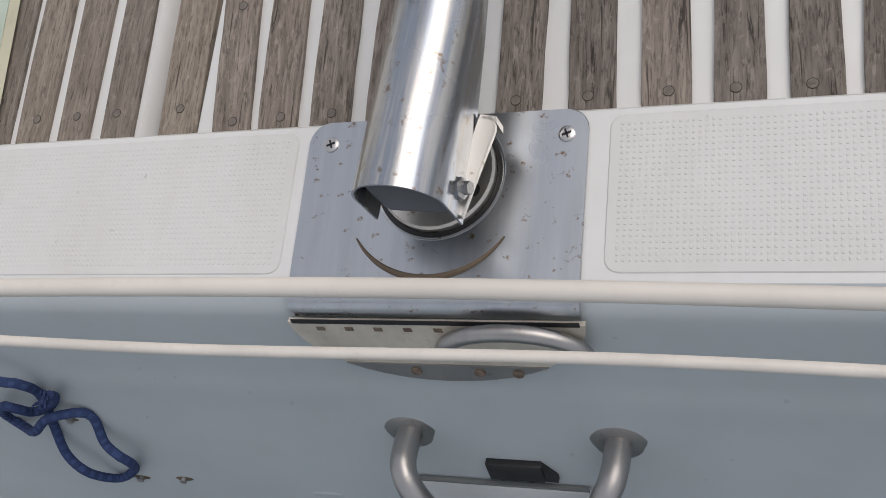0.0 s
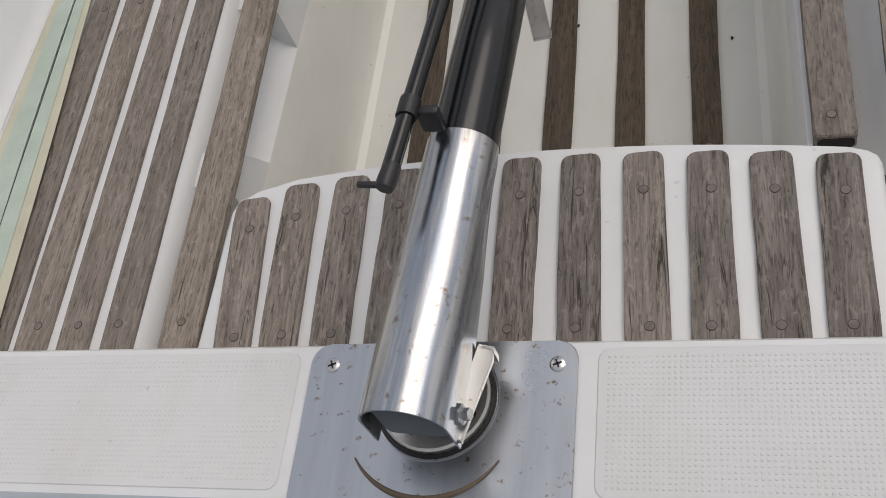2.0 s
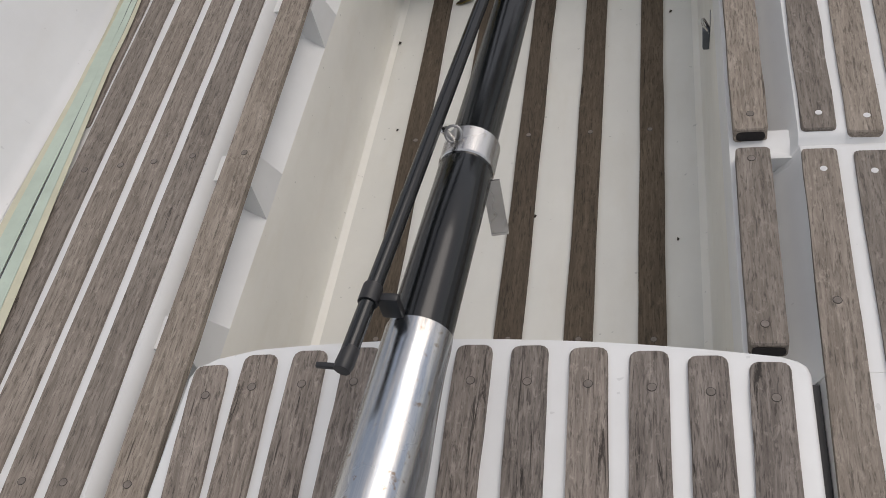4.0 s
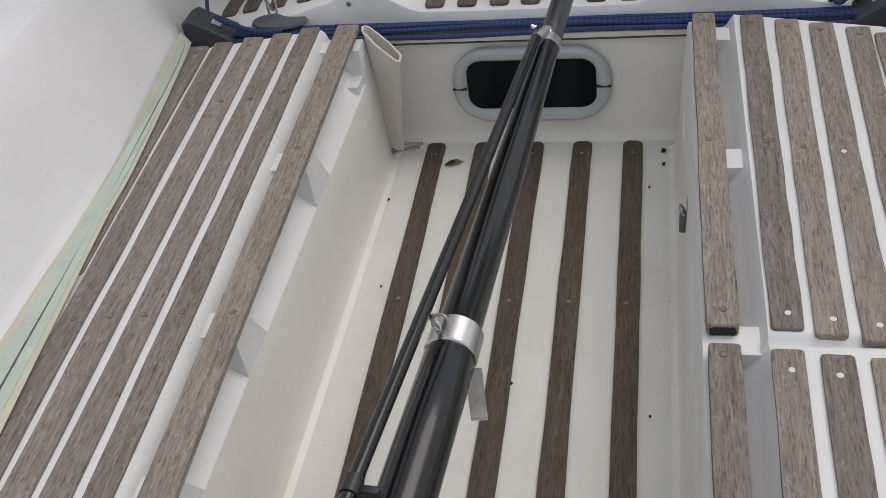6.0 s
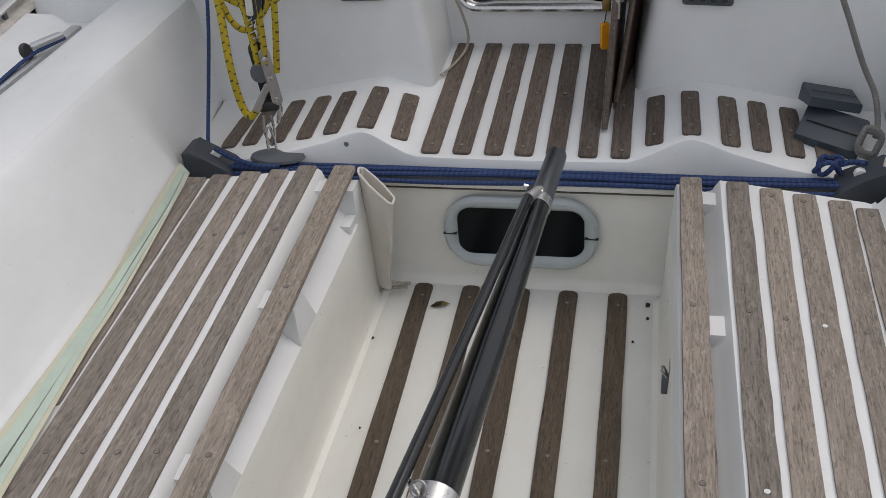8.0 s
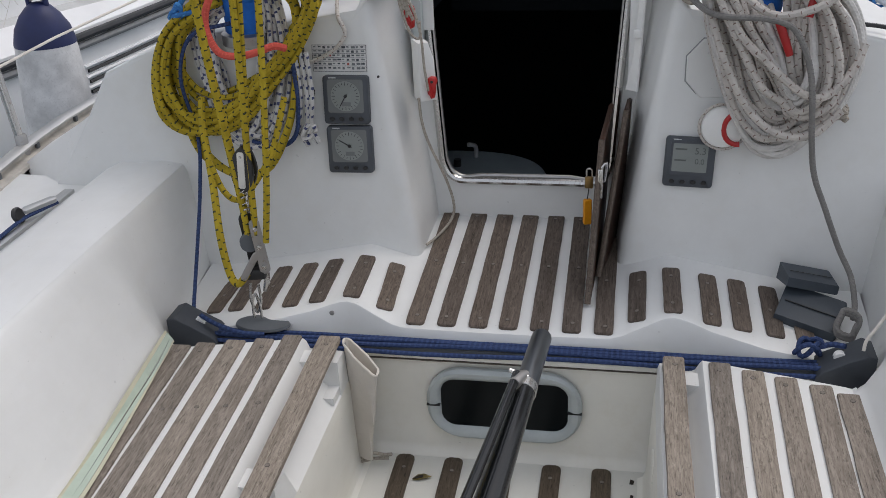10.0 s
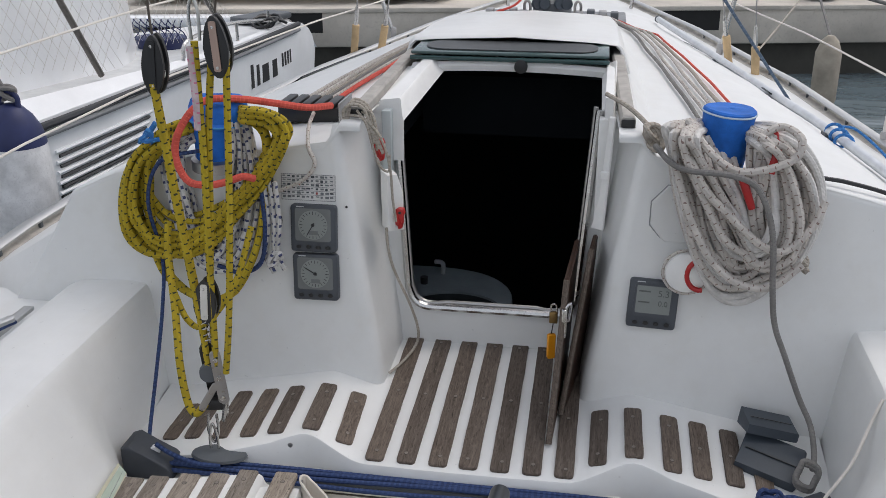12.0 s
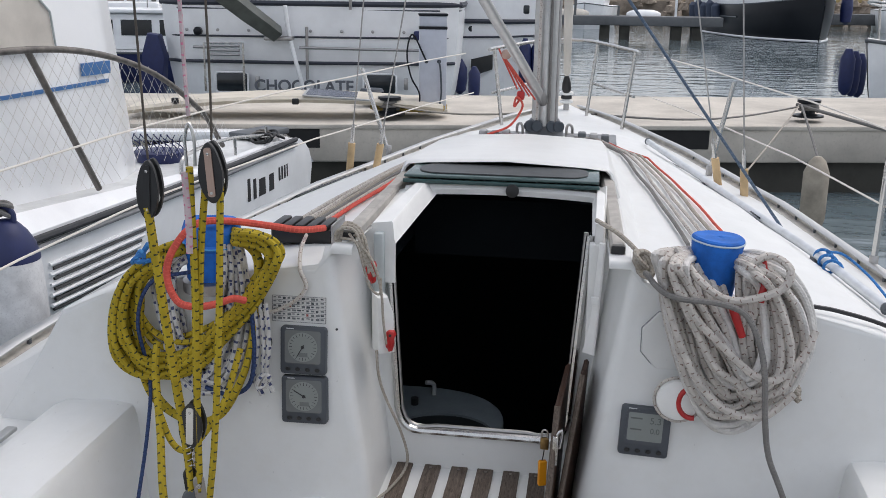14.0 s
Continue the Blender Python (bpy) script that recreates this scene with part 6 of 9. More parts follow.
YO = [(-0.545, 1.035), (-0.480, 1.026), (-0.442, 0.993), (-0.460, 0.944), (-0.516, 0.850), (-0.591, 0.766), (-0.652, 0.703), (-0.729, 0.662), (-0.800, 0.668), (-0.850, 0.719), (-0.862, 0.799), (-0.840, 0.887), (-0.782, 0.951), (-0.715, 0.985)]
YI = [(-0.550, 1.010), (-0.508, 1.005), (-0.490, 0.978), (-0.503, 0.940), (-0.545, 0.882), (-0.598, 0.820), (-0.648, 0.775), (-0.707, 0.750), (-0.770, 0.760), (-0.808, 0.798), (-0.818, 0.845), (-0.798, 0.900), (-0.745, 0.945), (-0.690, 0.970)]
cy = hank("yellow_coil", (-0.655, 1.868, 1.000), "hank of yellow flecked rope hung on the cabin bulkhead", YO, YI, 14, 0.0076, ROPE_YELLOW, 3, ((-0.655, 1.985, 0.985), (-0.60, 1.975, 0.995)), 0.080, 0.015)
LO = [(-0.505, 0.976), (-0.505, 0.879), (-0.510, 0.786), (-0.536, 0.682), (-0.593, 0.585), (-0.653, 0.556), (-0.713, 0.562), (-0.768, 0.600), (-0.792, 0.663), (-0.802, 0.744), (-0.800, 0.832), (-0.776, 0.920)]
LI = [(-0.520, 0.970), (-0.523, 0.879), (-0.530, 0.786), (-0.552, 0.700), (-0.600, 0.625), (-0.653, 0.600), (-0.705, 0.604), (-0.752, 0.634), (-0.776, 0.690), (-0.786, 0.750), (-0.784, 0.832), (-0.762, 0.915)]
q = hank("yellow_coil", (-0.650, 1.872, 0.98), "long loops of yellow flecked rope hung on the bulkhead", LO, LI, 2, 0.0078, ROPE_YELLOW, 8, ((-0.66, 1.972, 0.975), (-0.60, 1.965, 0.985)), 0.055, 0.040, 0.5)
WO = [(-0.560, 1.00), (-0.535, 0.93), (-0.535, 0.842), (-0.560, 0.716), (-0.600, 0.640), (-0.660, 0.640), (-0.720, 0.690), (-0.755, 0.777), (-0.775, 0.863), (-0.765, 0.925), (-0.70, 0.965)]
WI = [(-0.590, 0.99), (-0.600, 0.93), (-0.605, 0.842), (-0.620, 0.760), (-0.640, 0.700), (-0.668, 0.700), (-0.695, 0.740), (-0.712, 0.800), (-0.720, 0.863), (-0.712, 0.915), (-0.68, 0.950)]
wb = hank("white_blue_hank", (-0.610, 1.888, 0.930), "hank of white rope with blue flecks behind the yellow hank", WO, WI, 20, 0.0062, ROPE_WBLUE, 5, ((-0.65, 1.965, 0.965), (-0.61, 1.96, 0.97)), 0.038, 0.010)
for k, x in enumerate((-0.50, -0.488, -0.515)):
    part("tassel", tube([Vector(q) - Vector((-0.610, 1.888, 0.930)) for q in ((x, 1.868, 0.86), (x + 0.006, 1.862, 0.76), (x - 0.004 * k, 1.864, 0.68), (x + 0.012, 1.862, 0.65 - 0.01 * k))], 0.0065, 8, 5), ROPE_WBLUE, wb)
kn = [Vector((-0.497 + 0.016 * math.cos(a), 1.856 + 0.006 * math.sin(2 * a), 0.668 + 0.016 * math.sin(a * 1.3))) - Vector((-0.610, 1.888, 0.930)) for a in np.linspace(0, 11, 30)]
part("knot", tube(kn, 0.0060, 8), ROPE_WBLUE, wb)
bl = thing("blue_hank", (-0.70, 1.875, 0.78), "navy blue line hanging behind the yellow hank", "rope")
o = Vector(bl.location)
part("line", tube([Vector(q) - o for q in ((-0.66, 1.86, 0.93), (-0.76, 1.855, 0.90), (-0.80, 1.85, 0.80), (-0.775, 1.84, 0.66), (-0.772, 1.80, 0.54), (-0.765, 1.72, 0.42), (-0.745, 1.62, 0.335), (-0.735, 1.585, 0.315))], 0.0048, 8, 7), ROPE_BLUE, bl)
part("line", tube([Vector(q) - o for q in ((-0.52, 1.86, 0.86), (-0.515, 1.852, 0.74), (-0.53, 1.85, 0.66), (-0.58, 1.85, 0.63), (-0.64, 1.85, 0.645))], 0.0055, 8, 7), ROPE_BLUE, bl)

AO = [(0.392, 1.030), (0.397, 0.985), (0.417, 0.904), (0.464, 0.765), (0.516, 0.675), (0.567, 0.640), (0.628, 0.660), (0.695, 0.722), (0.730, 0.836), (0.712, 0.935), (0.665, 1.005), (0.605, 1.035)]
AI = [(0.452, 1.035), (0.468, 0.985), (0.515, 0.905), (0.560, 0.850), (0.585, 0.825), (0.600, 0.818), (0.612, 0.822), (0.622, 0.845), (0.625, 0.885), (0.615, 0.940), (0.592, 0.990), (0.568, 1.015)]
cw = hank("white_coil", (0.565, 1.868, 1.040), "large hank of white flecked rope hung from the winch", AO, AI, 24, 0.0080, ROPE_WHITE, 11, ((0.55, 1.985, 1.00), (0.49, 1.98, 1.005)), 0.135, 0.012, 1.0, 0.10, ROPE_CLEAN)
o = Vector(cw.location)
for p in (((0.435, 1.86, 1.045), (0.478, 1.80, 0.998), (0.535, 1.775, 0.965), (0.60, 1.77, 0.975), (0.648, 1.775, 1.00), (0.655, 1.79, 1.035), (0.62, 1.82, 1.05), (0.582, 1.81, 1.03), (0.575, 1.80, 1.00)), ((0.425, 1.82, 1.02), (0.47, 1.775, 0.93), (0.53, 1.765, 0.87), (0.60, 1.76, 0.81), (0.65, 1.765, 0.80), (0.70, 1.78, 0.85), (0.722, 1.80, 0.90)), ((0.41, 1.81, 0.97), (0.45, 1.775, 0.86), (0.50, 1.77, 0.77), (0.56, 1.765, 0.72), (0.63, 1.765, 0.715), (0.69, 1.78, 0.765))):
    part("strand", tube([Vector(q) - o for q in p], 0.0084, 8, 7), ROPE_WHITE, cw)
gk = random.Random(21)
for k in range(13):
    u = k / 12
    x0 = 0.455 + 0.085 * u
    yk = 1.822 + 0.016 * (k % 3)
    pts = ((x0 - 0.015, 1.86 + 0.05 * u, 1.015 - 0.02 * u), (x0 + 0.012, yk + 0.01, 0.955 - 0.03 * u), (x0 + 0.040 + gk.uniform(-0.008, 0.008), yk - 0.006, 0.880), (x0 + 0.070 + gk.uniform(-0.010, 0.010), yk - 0.008, 0.800), (x0 + 0.088 + gk.uniform(-0.012, 0.012), yk - 0.004, 0.735), (x0 + 0.10, yk + 0.004, 0.695))
    part("strand", tube([Vector(q) - o for q in pts], 0.0078, 8, 6), ROPE_CLEAN if k % 4 == 1 else ROPE_WHITE, cw)
for k in range(4):
    pts = ((0.572 + 0.013 * k, 1.885, 1.03), (0.566 + 0.014 * k, 1.850, 0.985), (0.572 + 0.013 * k, 1.838 + 0.006 * (k % 2), 0.93), (0.585 + 0.010 * k, 1.836, 0.86), (0.60 + 0.010 * k, 1.838, 0.79))
    part("strand", tube([Vector(q) - o for q in pts], 0.0078, 8, 6), ROPE_CLEAN if k % 2 else ROPE_WHITE, cw)
for k in range(5):
    pts = ((0.625 - 0.006 * k, 1.85, 1.02), (0.628 - 0.012 * k, 1.822, 0.95), (0.622 - 0.012 * k + gk.uniform(-0.006, 0.006), 1.815 + 0.008 * (k % 2), 0.87), (0.640 - 0.010 * k, 1.815, 0.78), (0.655 - 0.012 * k, 1.822, 0.71))
    part("strand", tube([Vector(q) - o for q in pts], 0.0082, 8, 6), ROPE_WHITE, cw)
fr = thing("rope_end_knot", (0.700, 1.845, 0.742), "frayed beige knot at the end of the white rope", "knot")
part("knot", tube([(0.013 * math.cos(a), 0.010 * math.sin(1.4 * a), 0.016 * math.sin(a * 0.9)) for a in np.linspace(0, 14, 40)], 0.0065, 8), ROPE_BEIGE, fr)
gr = thing("grey_sheet", (0.6, 1.82, 0.8), "grey rope crossing the white hank and dropping to the deck", "rope")
o = Vector(gr.location)
part("rope", tube([Vector(q) - o for q in ((0.375, 1.90, 0.975), (0.405, 1.80, 0.968), (0.443, 1.765, 0.964), (0.515, 1.75, 0.964), (0.568, 1.745, 0.947), (0.598, 1.742, 0.899), (0.618, 1.742, 0.829), (0.631, 1.745, 0.713), (0.648, 1.76, 0.628), (0.680, 1.77, 0.55), (0.720, 1.765, 0.455), (0.748, 1.74, 0.40), (0.755, 1.70, 0.355), (0.748, 1.665, 0.335))], 0.0064, 9, 7), ROPE_GREY, gr)
part("end_loop", tube([Vector((0.735 + 0.022 * math.cos(a) + 0.004 * math.sin(3 * a), 1.650 + 0.014 * math.sin(a), 0.322 + 0.026 * math.sin(a) + a * 0.0012)) - o for a in np.linspace(0.5, 12.4, 44)], 0.0066, 9), ROPE_GREY, gr)
sk = thing("loose_cord", (0.78, 1.55, 0.45), "thin white cord lying down the starboard coaming", "rope")
o = Vector(sk.location)
part("cord", tube([Vector(q) - o for q in ((0.842, 1.60, 0.560), (0.822, 1.58, 0.515), (0.788, 1.535, 0.452), (0.760, 1.52, 0.405), (0.742, 1.515, 0.374), (0.738, 1.51, 0.352))], 0.0035, 7, 6), PVC, sk)
sh = thing("knotted_shackle", (0.362, 1.985, 1.005), "beige cord knotted to the hatch rail", "knot")
o = Vector(sh.location)
part("cord", tube([Vector(q) - o for q in ((0.262, 2.04, 1.055), (0.31, 2.01, 1.035), (0.350, 1.965, 1.012), (0.372, 1.94, 0.99), (0.385, 1.93, 0.96))], 0.0055, 8, 6), ROPE_BEIGE, sh)
part("knot", tube([Vector((0.372 + 0.020 * math.cos(a), 1.935 + 0.014 * math.sin(1.3 * a), 0.985 + 0.026 * math.sin(a * 0.8))) - o for a in np.linspace(0, 16, 50)], 0.0065, 8), ROPE_BEIGE, sh)
for (pts, lab) in ((((0.605, 1.835, 1.045), (0.615, 1.81, 1.005), (0.606, 1.80, 0.955)), "red grip of a winch handle in the hank"), (((0.545, 1.815, 0.955), (0.560, 1.806, 0.92), (0.578, 1.806, 0.875)), "red strap tucked in the white hank"), (((0.512, 1.825, 0.85), (0.528, 1.815, 0.81), (0.545, 1.815, 0.78)), "red strap tucked in the white hank")):
    q = thing("red_grip", pts[0], lab, "handle")
    part("grip", tube([Vector(p) - Vector(pts[0]) for p in pts], [0.008, 0.009, 0.008], 10, 0), RED, q)
hn = thing("float_ring", (0.462, 1.862, 0.70), "white plastic disc with a red band hung behind the hank", "float")
part("disc", lathe([(0.046, 0), (0.050, 0.010), (0.046, 0.022), (0.030, 0.028), (0.001, 0.030)], 28, pose(0, 0.006, 0, 90, 0, 0)), WHITE_PL, hn)
part("band", tube([(0.030 + 0.030 * math.cos(a), -0.022, 0.036 * math.sin(a)) for a in np.linspace(1.2, 4.9, 14)], 0.006, 8), RED, hn, "red band")
part("cord", tube([(0.052 * math.cos(a), -0.008, 0.052 * math.sin(a)) for a in np.linspace(0, 2 * math.pi, 30, endpoint=False)], 0.0036, 7, 0, True), ROPE_WHITE, hn)
hx = thing("speaker_lid", (0.435, 1.913, 0.815), "white octagonal cover plate with a thin grey joint", "cover plate")
oc = [(0.062 * math.cos(radians(22.5 + 45 * k)), 0.072 * math.sin(radians(22.5 + 45 * k))) for k in range(8)]
part("plate", prism(oc, 0, 0.006, 0.002, 1), GEL, hx, "", pose(0, 0, 0, 90, 0, 0))
part("joint", tube([(1.03 * x, -0.002, 1.03 * z) for x, z in oc], 0.0014, 6, 0, True), plain("pale_joint", (0.30, 0.31, 0.32), 0.7), hx, "thin grey joint")

bs = thing("blue_strap", (-0.78, 1.862, 0.965), "bright blue strap tied at the edge of the yellow hank", "strap")
o = Vector(bs.location)
for k, pts in enumerate((((-0.812, 1.872, 0.940), (-0.795, 1.850, 0.955), (-0.775, 1.845, 0.970), (-0.757, 1.850, 0.995)), ((-0.800, 1.860, 0.945), (-0.780, 1.842, 0.952), (-0.752, 1.846, 0.957), (-0.700, 1.870, 0.965)), ((-0.790, 1.856, 0.962), (-0.772, 1.840, 0.978), (-0.768, 1.848, 0.955), (-0.785, 1.856, 0.940)))):
    part("strap", tube([Vector(p) - o for p in pts], 0.0062, 8, 6), ROPE_SKY, bs)
hk = thing("black_cable", (-0.493, 1.872, 0.86), "short black cable hooked at its lower end", "cable")
o = Vector(hk.location)
part("cable", tube([Vector(p) - o for p in ((-0.497, 1.874, 0.905), (-0.493, 1.868, 0.878), (-0.494, 1.866, 0.837), (-0.489, 1.866, 0.793), (-0.478, 1.866, 0.771), (-0.481, 1.866, 0.754), (-0.492, 1.866, 0.748))], 0.0032, 8, 6), BLACK, hk)

# ---------------------------------------------------------------- instruments, sticker, cords, washboards


def text_part(s, size, mat, parent, m, name="digits"):
    cu = bpy.data.curves.new(name, "FONT")
    cu.body, cu.size, cu.align_x, cu.align_y = s, size, "CENTER", "CENTER"
    cu.extrude = 0.0002
    cu.materials.append(mat)
    ob = new(name, cu)
    ob.parent = parent
    ob.matrix_basis = m
    return ob


FACE = plain("instrument_face", (0.15, 0.16, 0.16), 0.25, 0.0, 0.05)
LCD = plain("lcd_grey", (0.22, 0.24, 0.23), 0.2, 0.0, 0.05)
CASE = plain("slate_case", (0.060, 0.068, 0.080), 0.42, 0.0, 0.1)
INK = plain("dark_ink", (0.02, 0.02, 0.022), 0.6)
PALE = plain("pale_mark", (0.55, 0.56, 0.56), 0.5)


def instrument(x, z, kind, needle=0.0, roll=0.0):
    ob = thing("instrument", (x, bulk_y(z), z), "square slate-grey sailing instrument with a " + ("round dial" if kind == "dial" else "digital display"), "instrument", "cockpit instruments")
    ob.matrix_basis = Matrix.Translation((x, bulk_y(z), z)) @ pose(0, 0, 0, 90 - math.degrees(math.atan(0.12)), 0, 0) @ pose(0, 0, 0, 0, 0, roll)
    part("case", prism(round_rect(0.112, 0.116, 0.008, 4), 0, 0.017, 0.004, 2), CASE, ob)
    part("window", prism(round_rect(0.088, 0.080, 0.006, 4, 0, 0.010), 0.0172, 0.0182), FACE if kind == "dial" else CASE, ob)
    for k in range(4):
        part("button", prism([(0.0062 * math.cos(a), 0.0048 * math.sin(a)) for a in np.linspace(0, 6.283, 14, endpoint=False)], 0.017, 0.0205, 0.001, 1), BLACK, ob, "", pose(-0.036 + 0.024 * k, -0.045, 0))
    part("maker_mark", box(-0.040, -0.022, 0.0525, 0.0545, 0.0172, 0.0178), PALE, ob)
    if kind == "dial":
        part("dial", lathe([(0.036, 0.0184), (0.036, 0.0188), (0.001, 0.0188)], 36, pose(0, 0.010, 0)), LCD, ob, "pale grey dial")
        for k in range(24):
            a = radians(15 * k)
            m = pose(0, 0.010, 0) @ pose(0, 0, 0, 0, 0, 15 * k)
            part("tick", box(-0.0006, 0.0006, 0.028 if k % 2 else 0.0255, 0.0335, 0.0190, 0.0194), INK, ob, "", m)
        part("needle", box(-0.0011, 0.0011, -0.006, 0.027, 0.0196, 0.0204), INK, ob, "dark needle", pose(0, 0.010, 0, 0, 0, needle))
        part("hub", lathe([(0.004, 0.0190), (0.004, 0.0212), (0.001, 0.0214)], 14, pose(0, 0.010, 0)), INK, ob)
        part("small_display", box(-0.010, 0.012, -0.014, -0.004, 0.0190, 0.0194), FACE, ob)
    else:
        part("display", prism(round_rect(0.078, 0.066, 0.003, 3, 0, 0.012), 0.0184, 0.0188), LCD, ob, "grey liquid crystal display")
        DIM = plain("dim_segments", (0.085, 0.095, 0.09), 0.5)
        text_part("5.3", 0.022, DIM, ob, pose(0.022, 0.028, 0.0191))
        text_part("0.0", 0.018, DIM, ob, pose(0.022, 0.004, 0.0191))
        for k in range(2):
            part("caption", box(-0.034, -0.008, 0.030 - 0.026 * k, 0.0335 - 0.026 * k, 0.0190, 0.0193), DIM, ob)
    return ob


instrument(-0.4085, 0.7355, "dial", 150)
instrument(-0.4050, 0.6155, "dial", 60, 0.8)
instrument(0.396, 0.6025, "lcd", 0, -2.5)
st = thing("chart_sticker", (-0.423, bulk_y(0.832), 0.832), "pale sticker printed with small rows of signs", "sticker")
st.matrix_basis = Matrix.Translation((-0.423, bulk_y(0.832) - 0.0006, 0.832)) @ pose(0, 0, 0, 90 - math.degrees(math.atan(0.12)), 0, 0)
part("sheet", prism(round_rect(0.136, 0.066, 0.003, 3), 0, 0.0006), plain("sticker_white", (0.66, 0.66, 0.65), 0.5), st)
gs = random.Random(4)
PRINT_GREY = plain("print_grey", (0.16, 0.17, 0.18), 0.6)
PRINT_RED = plain("print_red", (0.35, 0.08, 0.07), 0.6)
for r in range(6):
    for k in range(11):
        w = gs.uniform(0.005, 0.0098)
        x0, z0 = -0.063 + 0.0116 * k, 0.0285 - 0.0098 * r
        part("sign", box(x0, x0 + w, z0 - gs.uniform(0.0025, 0.0058), z0, 0.0007, 0.0010), PRINT_RED if (r, k) in ((2, 3), (4, 7)) else gs.choice((CASE, PRINT_GREY, PRINT_GREY)), st)
for r in range(5):
    part("rule", box(-0.065, 0.065, 0.0212 - 0.0098 * r - 0.0004, 0.0212 - 0.0098 * r + 0.0004, 0.0007, 0.0009), CASE, st)
for x0, x1, z0, z1 in ((-0.0662, -0.0652, -0.031, 0.031), (0.0652, 0.0662, -0.031, 0.031), (-0.0652, 0.0652, -0.0315, -0.0307), (-0.0652, 0.0652, 0.0307, 0.0315)):
    part("border", box(x0, x1, z0, z1, 0.0007, 0.0010), CASE, st)
dot = thing("wall_screw", (-0.33, bulk_y(0.79) - 0.001, 0.79), "tiny dark screw in the bulkhead", "screw")
part("head", lathe([(0.003, 0), (0.003, 0.002), (0.001, 0.002)], 10, pose(0, 0, 0, 90, 0, 0)), INK, dot)

jb = thing("jam_cleat_box", (-0.252, 2.0, 0.78), "white plastic box with red cleats and beige cord", "cleat box")
part("box", prism([(-0.020, -0.07), (0.022, -0.07), (0.020, 0.03), (0.006, 0.075), (-0.020, 0.075)], 0, 0.05, 0.004, 2), WHITE_PL, jb, "", pose(0.002, 0.02, 0, 90, 0, 30))
CLEAT = [(-0.012, 0.020), (-0.004, 0.027), (0.008, 0.026), (0.013, 0.016), (0.010, 0.004), (0.013, -0.008), (0.012, -0.024), (0.004, -0.028), (-0.001, -0.014), (-0.008, -0.004), (-0.014, 0.008)]
for (x, y, z, t) in ((-0.010, -0.020, 0.135, 4), (0.034, -0.020, -0.036, 10)):
    c = part("red_cleat", prism(CLEAT, 0, 0.016, 0.004, 2), RED, jb, "red plastic cleat", pose(x, y + 0.008, z, 90, t, 0))
    part("groove", prism([(0.0035 * math.cos(a), 0.0035 * math.sin(a)) for a in np.linspace(0, 6.283, 12, endpoint=False)], 0.0155, 0.0168), BLACK, c, "dark hole", pose(0.001, 0.016, 0))
    part("horn", tube([(-0.010, 0.010, 0.012), (-0.004, 0.002, 0.020), (0.004, -0.012, 0.019), (0.007, -0.022, 0.013)], [0.004, 0.005, 0.005, 0.003], 8, 0), RED, c)
o = Vector(jb.location)
for pts, r in ((((-0.30, 1.975, 1.005), (-0.275, 1.96, 1.01), (-0.262, 1.955, 0.97), (-0.262, 1.955, 0.92)), 0.0042), (((-0.33, 1.965, 1.00), (-0.29, 1.955, 0.995), (-0.25, 1.95, 0.95), (-0.232, 1.955, 0.88), (-0.228, 1.96, 0.80), (-0.222, 1.965, 0.74)), 0.0042), (((-0.31, 1.965, 1.012), (-0.285, 1.95, 0.985), (-0.270, 1.948, 0.93), (-0.255, 1.948, 0.885), (-0.235, 1.955, 0.87), (-0.232, 1.955, 0.91)), 0.0038), (((-0.248, 1.97, 0.72), (-0.242, 1.965, 0.66), (-0.229, 1.975, 0.60), (-0.193, 2.000, 0.49), (-0.182, 2.025, 0.41), (-0.193, 2.012, 0.370), (-0.214, 1.945, 0.360), (-0.235, 1.905, 0.354)), 0.0045)):
    part("cord", tube([Vector(p) - o for p in pts], r * 0.8, 8, 7), ROPE_BEIGE, jb)
for k in range(3):
    loop = [(-0.342 + 0.004 * k, 1.968, 0.985), (-0.340 + 0.006 * k, 1.962 + 0.006 * k, 1.012 + 0.004 * k), (-0.318, 1.965 + 0.012 * k, 1.026 + 0.003 * k), (-0.292 + 0.004 * k, 1.962 + 0.008 * k, 1.016), (-0.276 + 0.007 * k, 1.953, 0.975 - 0.010 * k), (-0.266 + 0.010 * k, 1.950, 0.938 - 0.012 * k)]
    part("cord", tube([Vector(p) - o for p in loop], 0.0042, 8, 7), ROPE_BEIGE, jb)
fl = thing("slide_cover", (0.268, 2.0, 0.87), "white plastic channel hanging beside the companionway", "channel")
part("channel", prism([(-0.030, -0.14), (0.004, -0.14), (0.020, 0.14), (0.004, 0.14), (-0.008, -0.06)], 0, 0.006, 0.002, 1), WHITE_PL, fl, "", pose(0.004, 0.01, 0, 90, 0, -35))
part("stop", box(-0.008, 0.010, -0.016, -0.004, -0.006, 0.012, 0.002), WHITE_PL, fl)


def board(a, b, c, d, th, name, lab):
    ob = thing(name, a, lab, "washboard", "companionway washboards")
    P = [Vector(q) - Vector(a) for q in (a, b, c, d)]
    n = (P[1] - P[0]).cross(P[3] - P[0]).normalized() * th
    bm = bmesh.new()
    lo = [bm.verts.new(p) for p in P]
    hi = [bm.verts.new(p + n) for p in P]
    bm.faces.new(lo[::-1])
    bm.faces.new(hi)
    for k in range(4):
        bm.faces.new((lo[k], lo[(k + 1) % 4], hi[(k + 1) % 4], hi[k]))
    bmesh.ops.bevel(bm, geom=bm.edges[:], offset=0.003, segments=2, affect="EDGES")
    part("board", bm, VARNISH, ob)
    part("edge", tube([P[0] + n * 0.5, P[1] + n * 0.5], th * 0.55, 8), TEAK_BRIDGE, ob, "paler worn edge")
    return ob, P


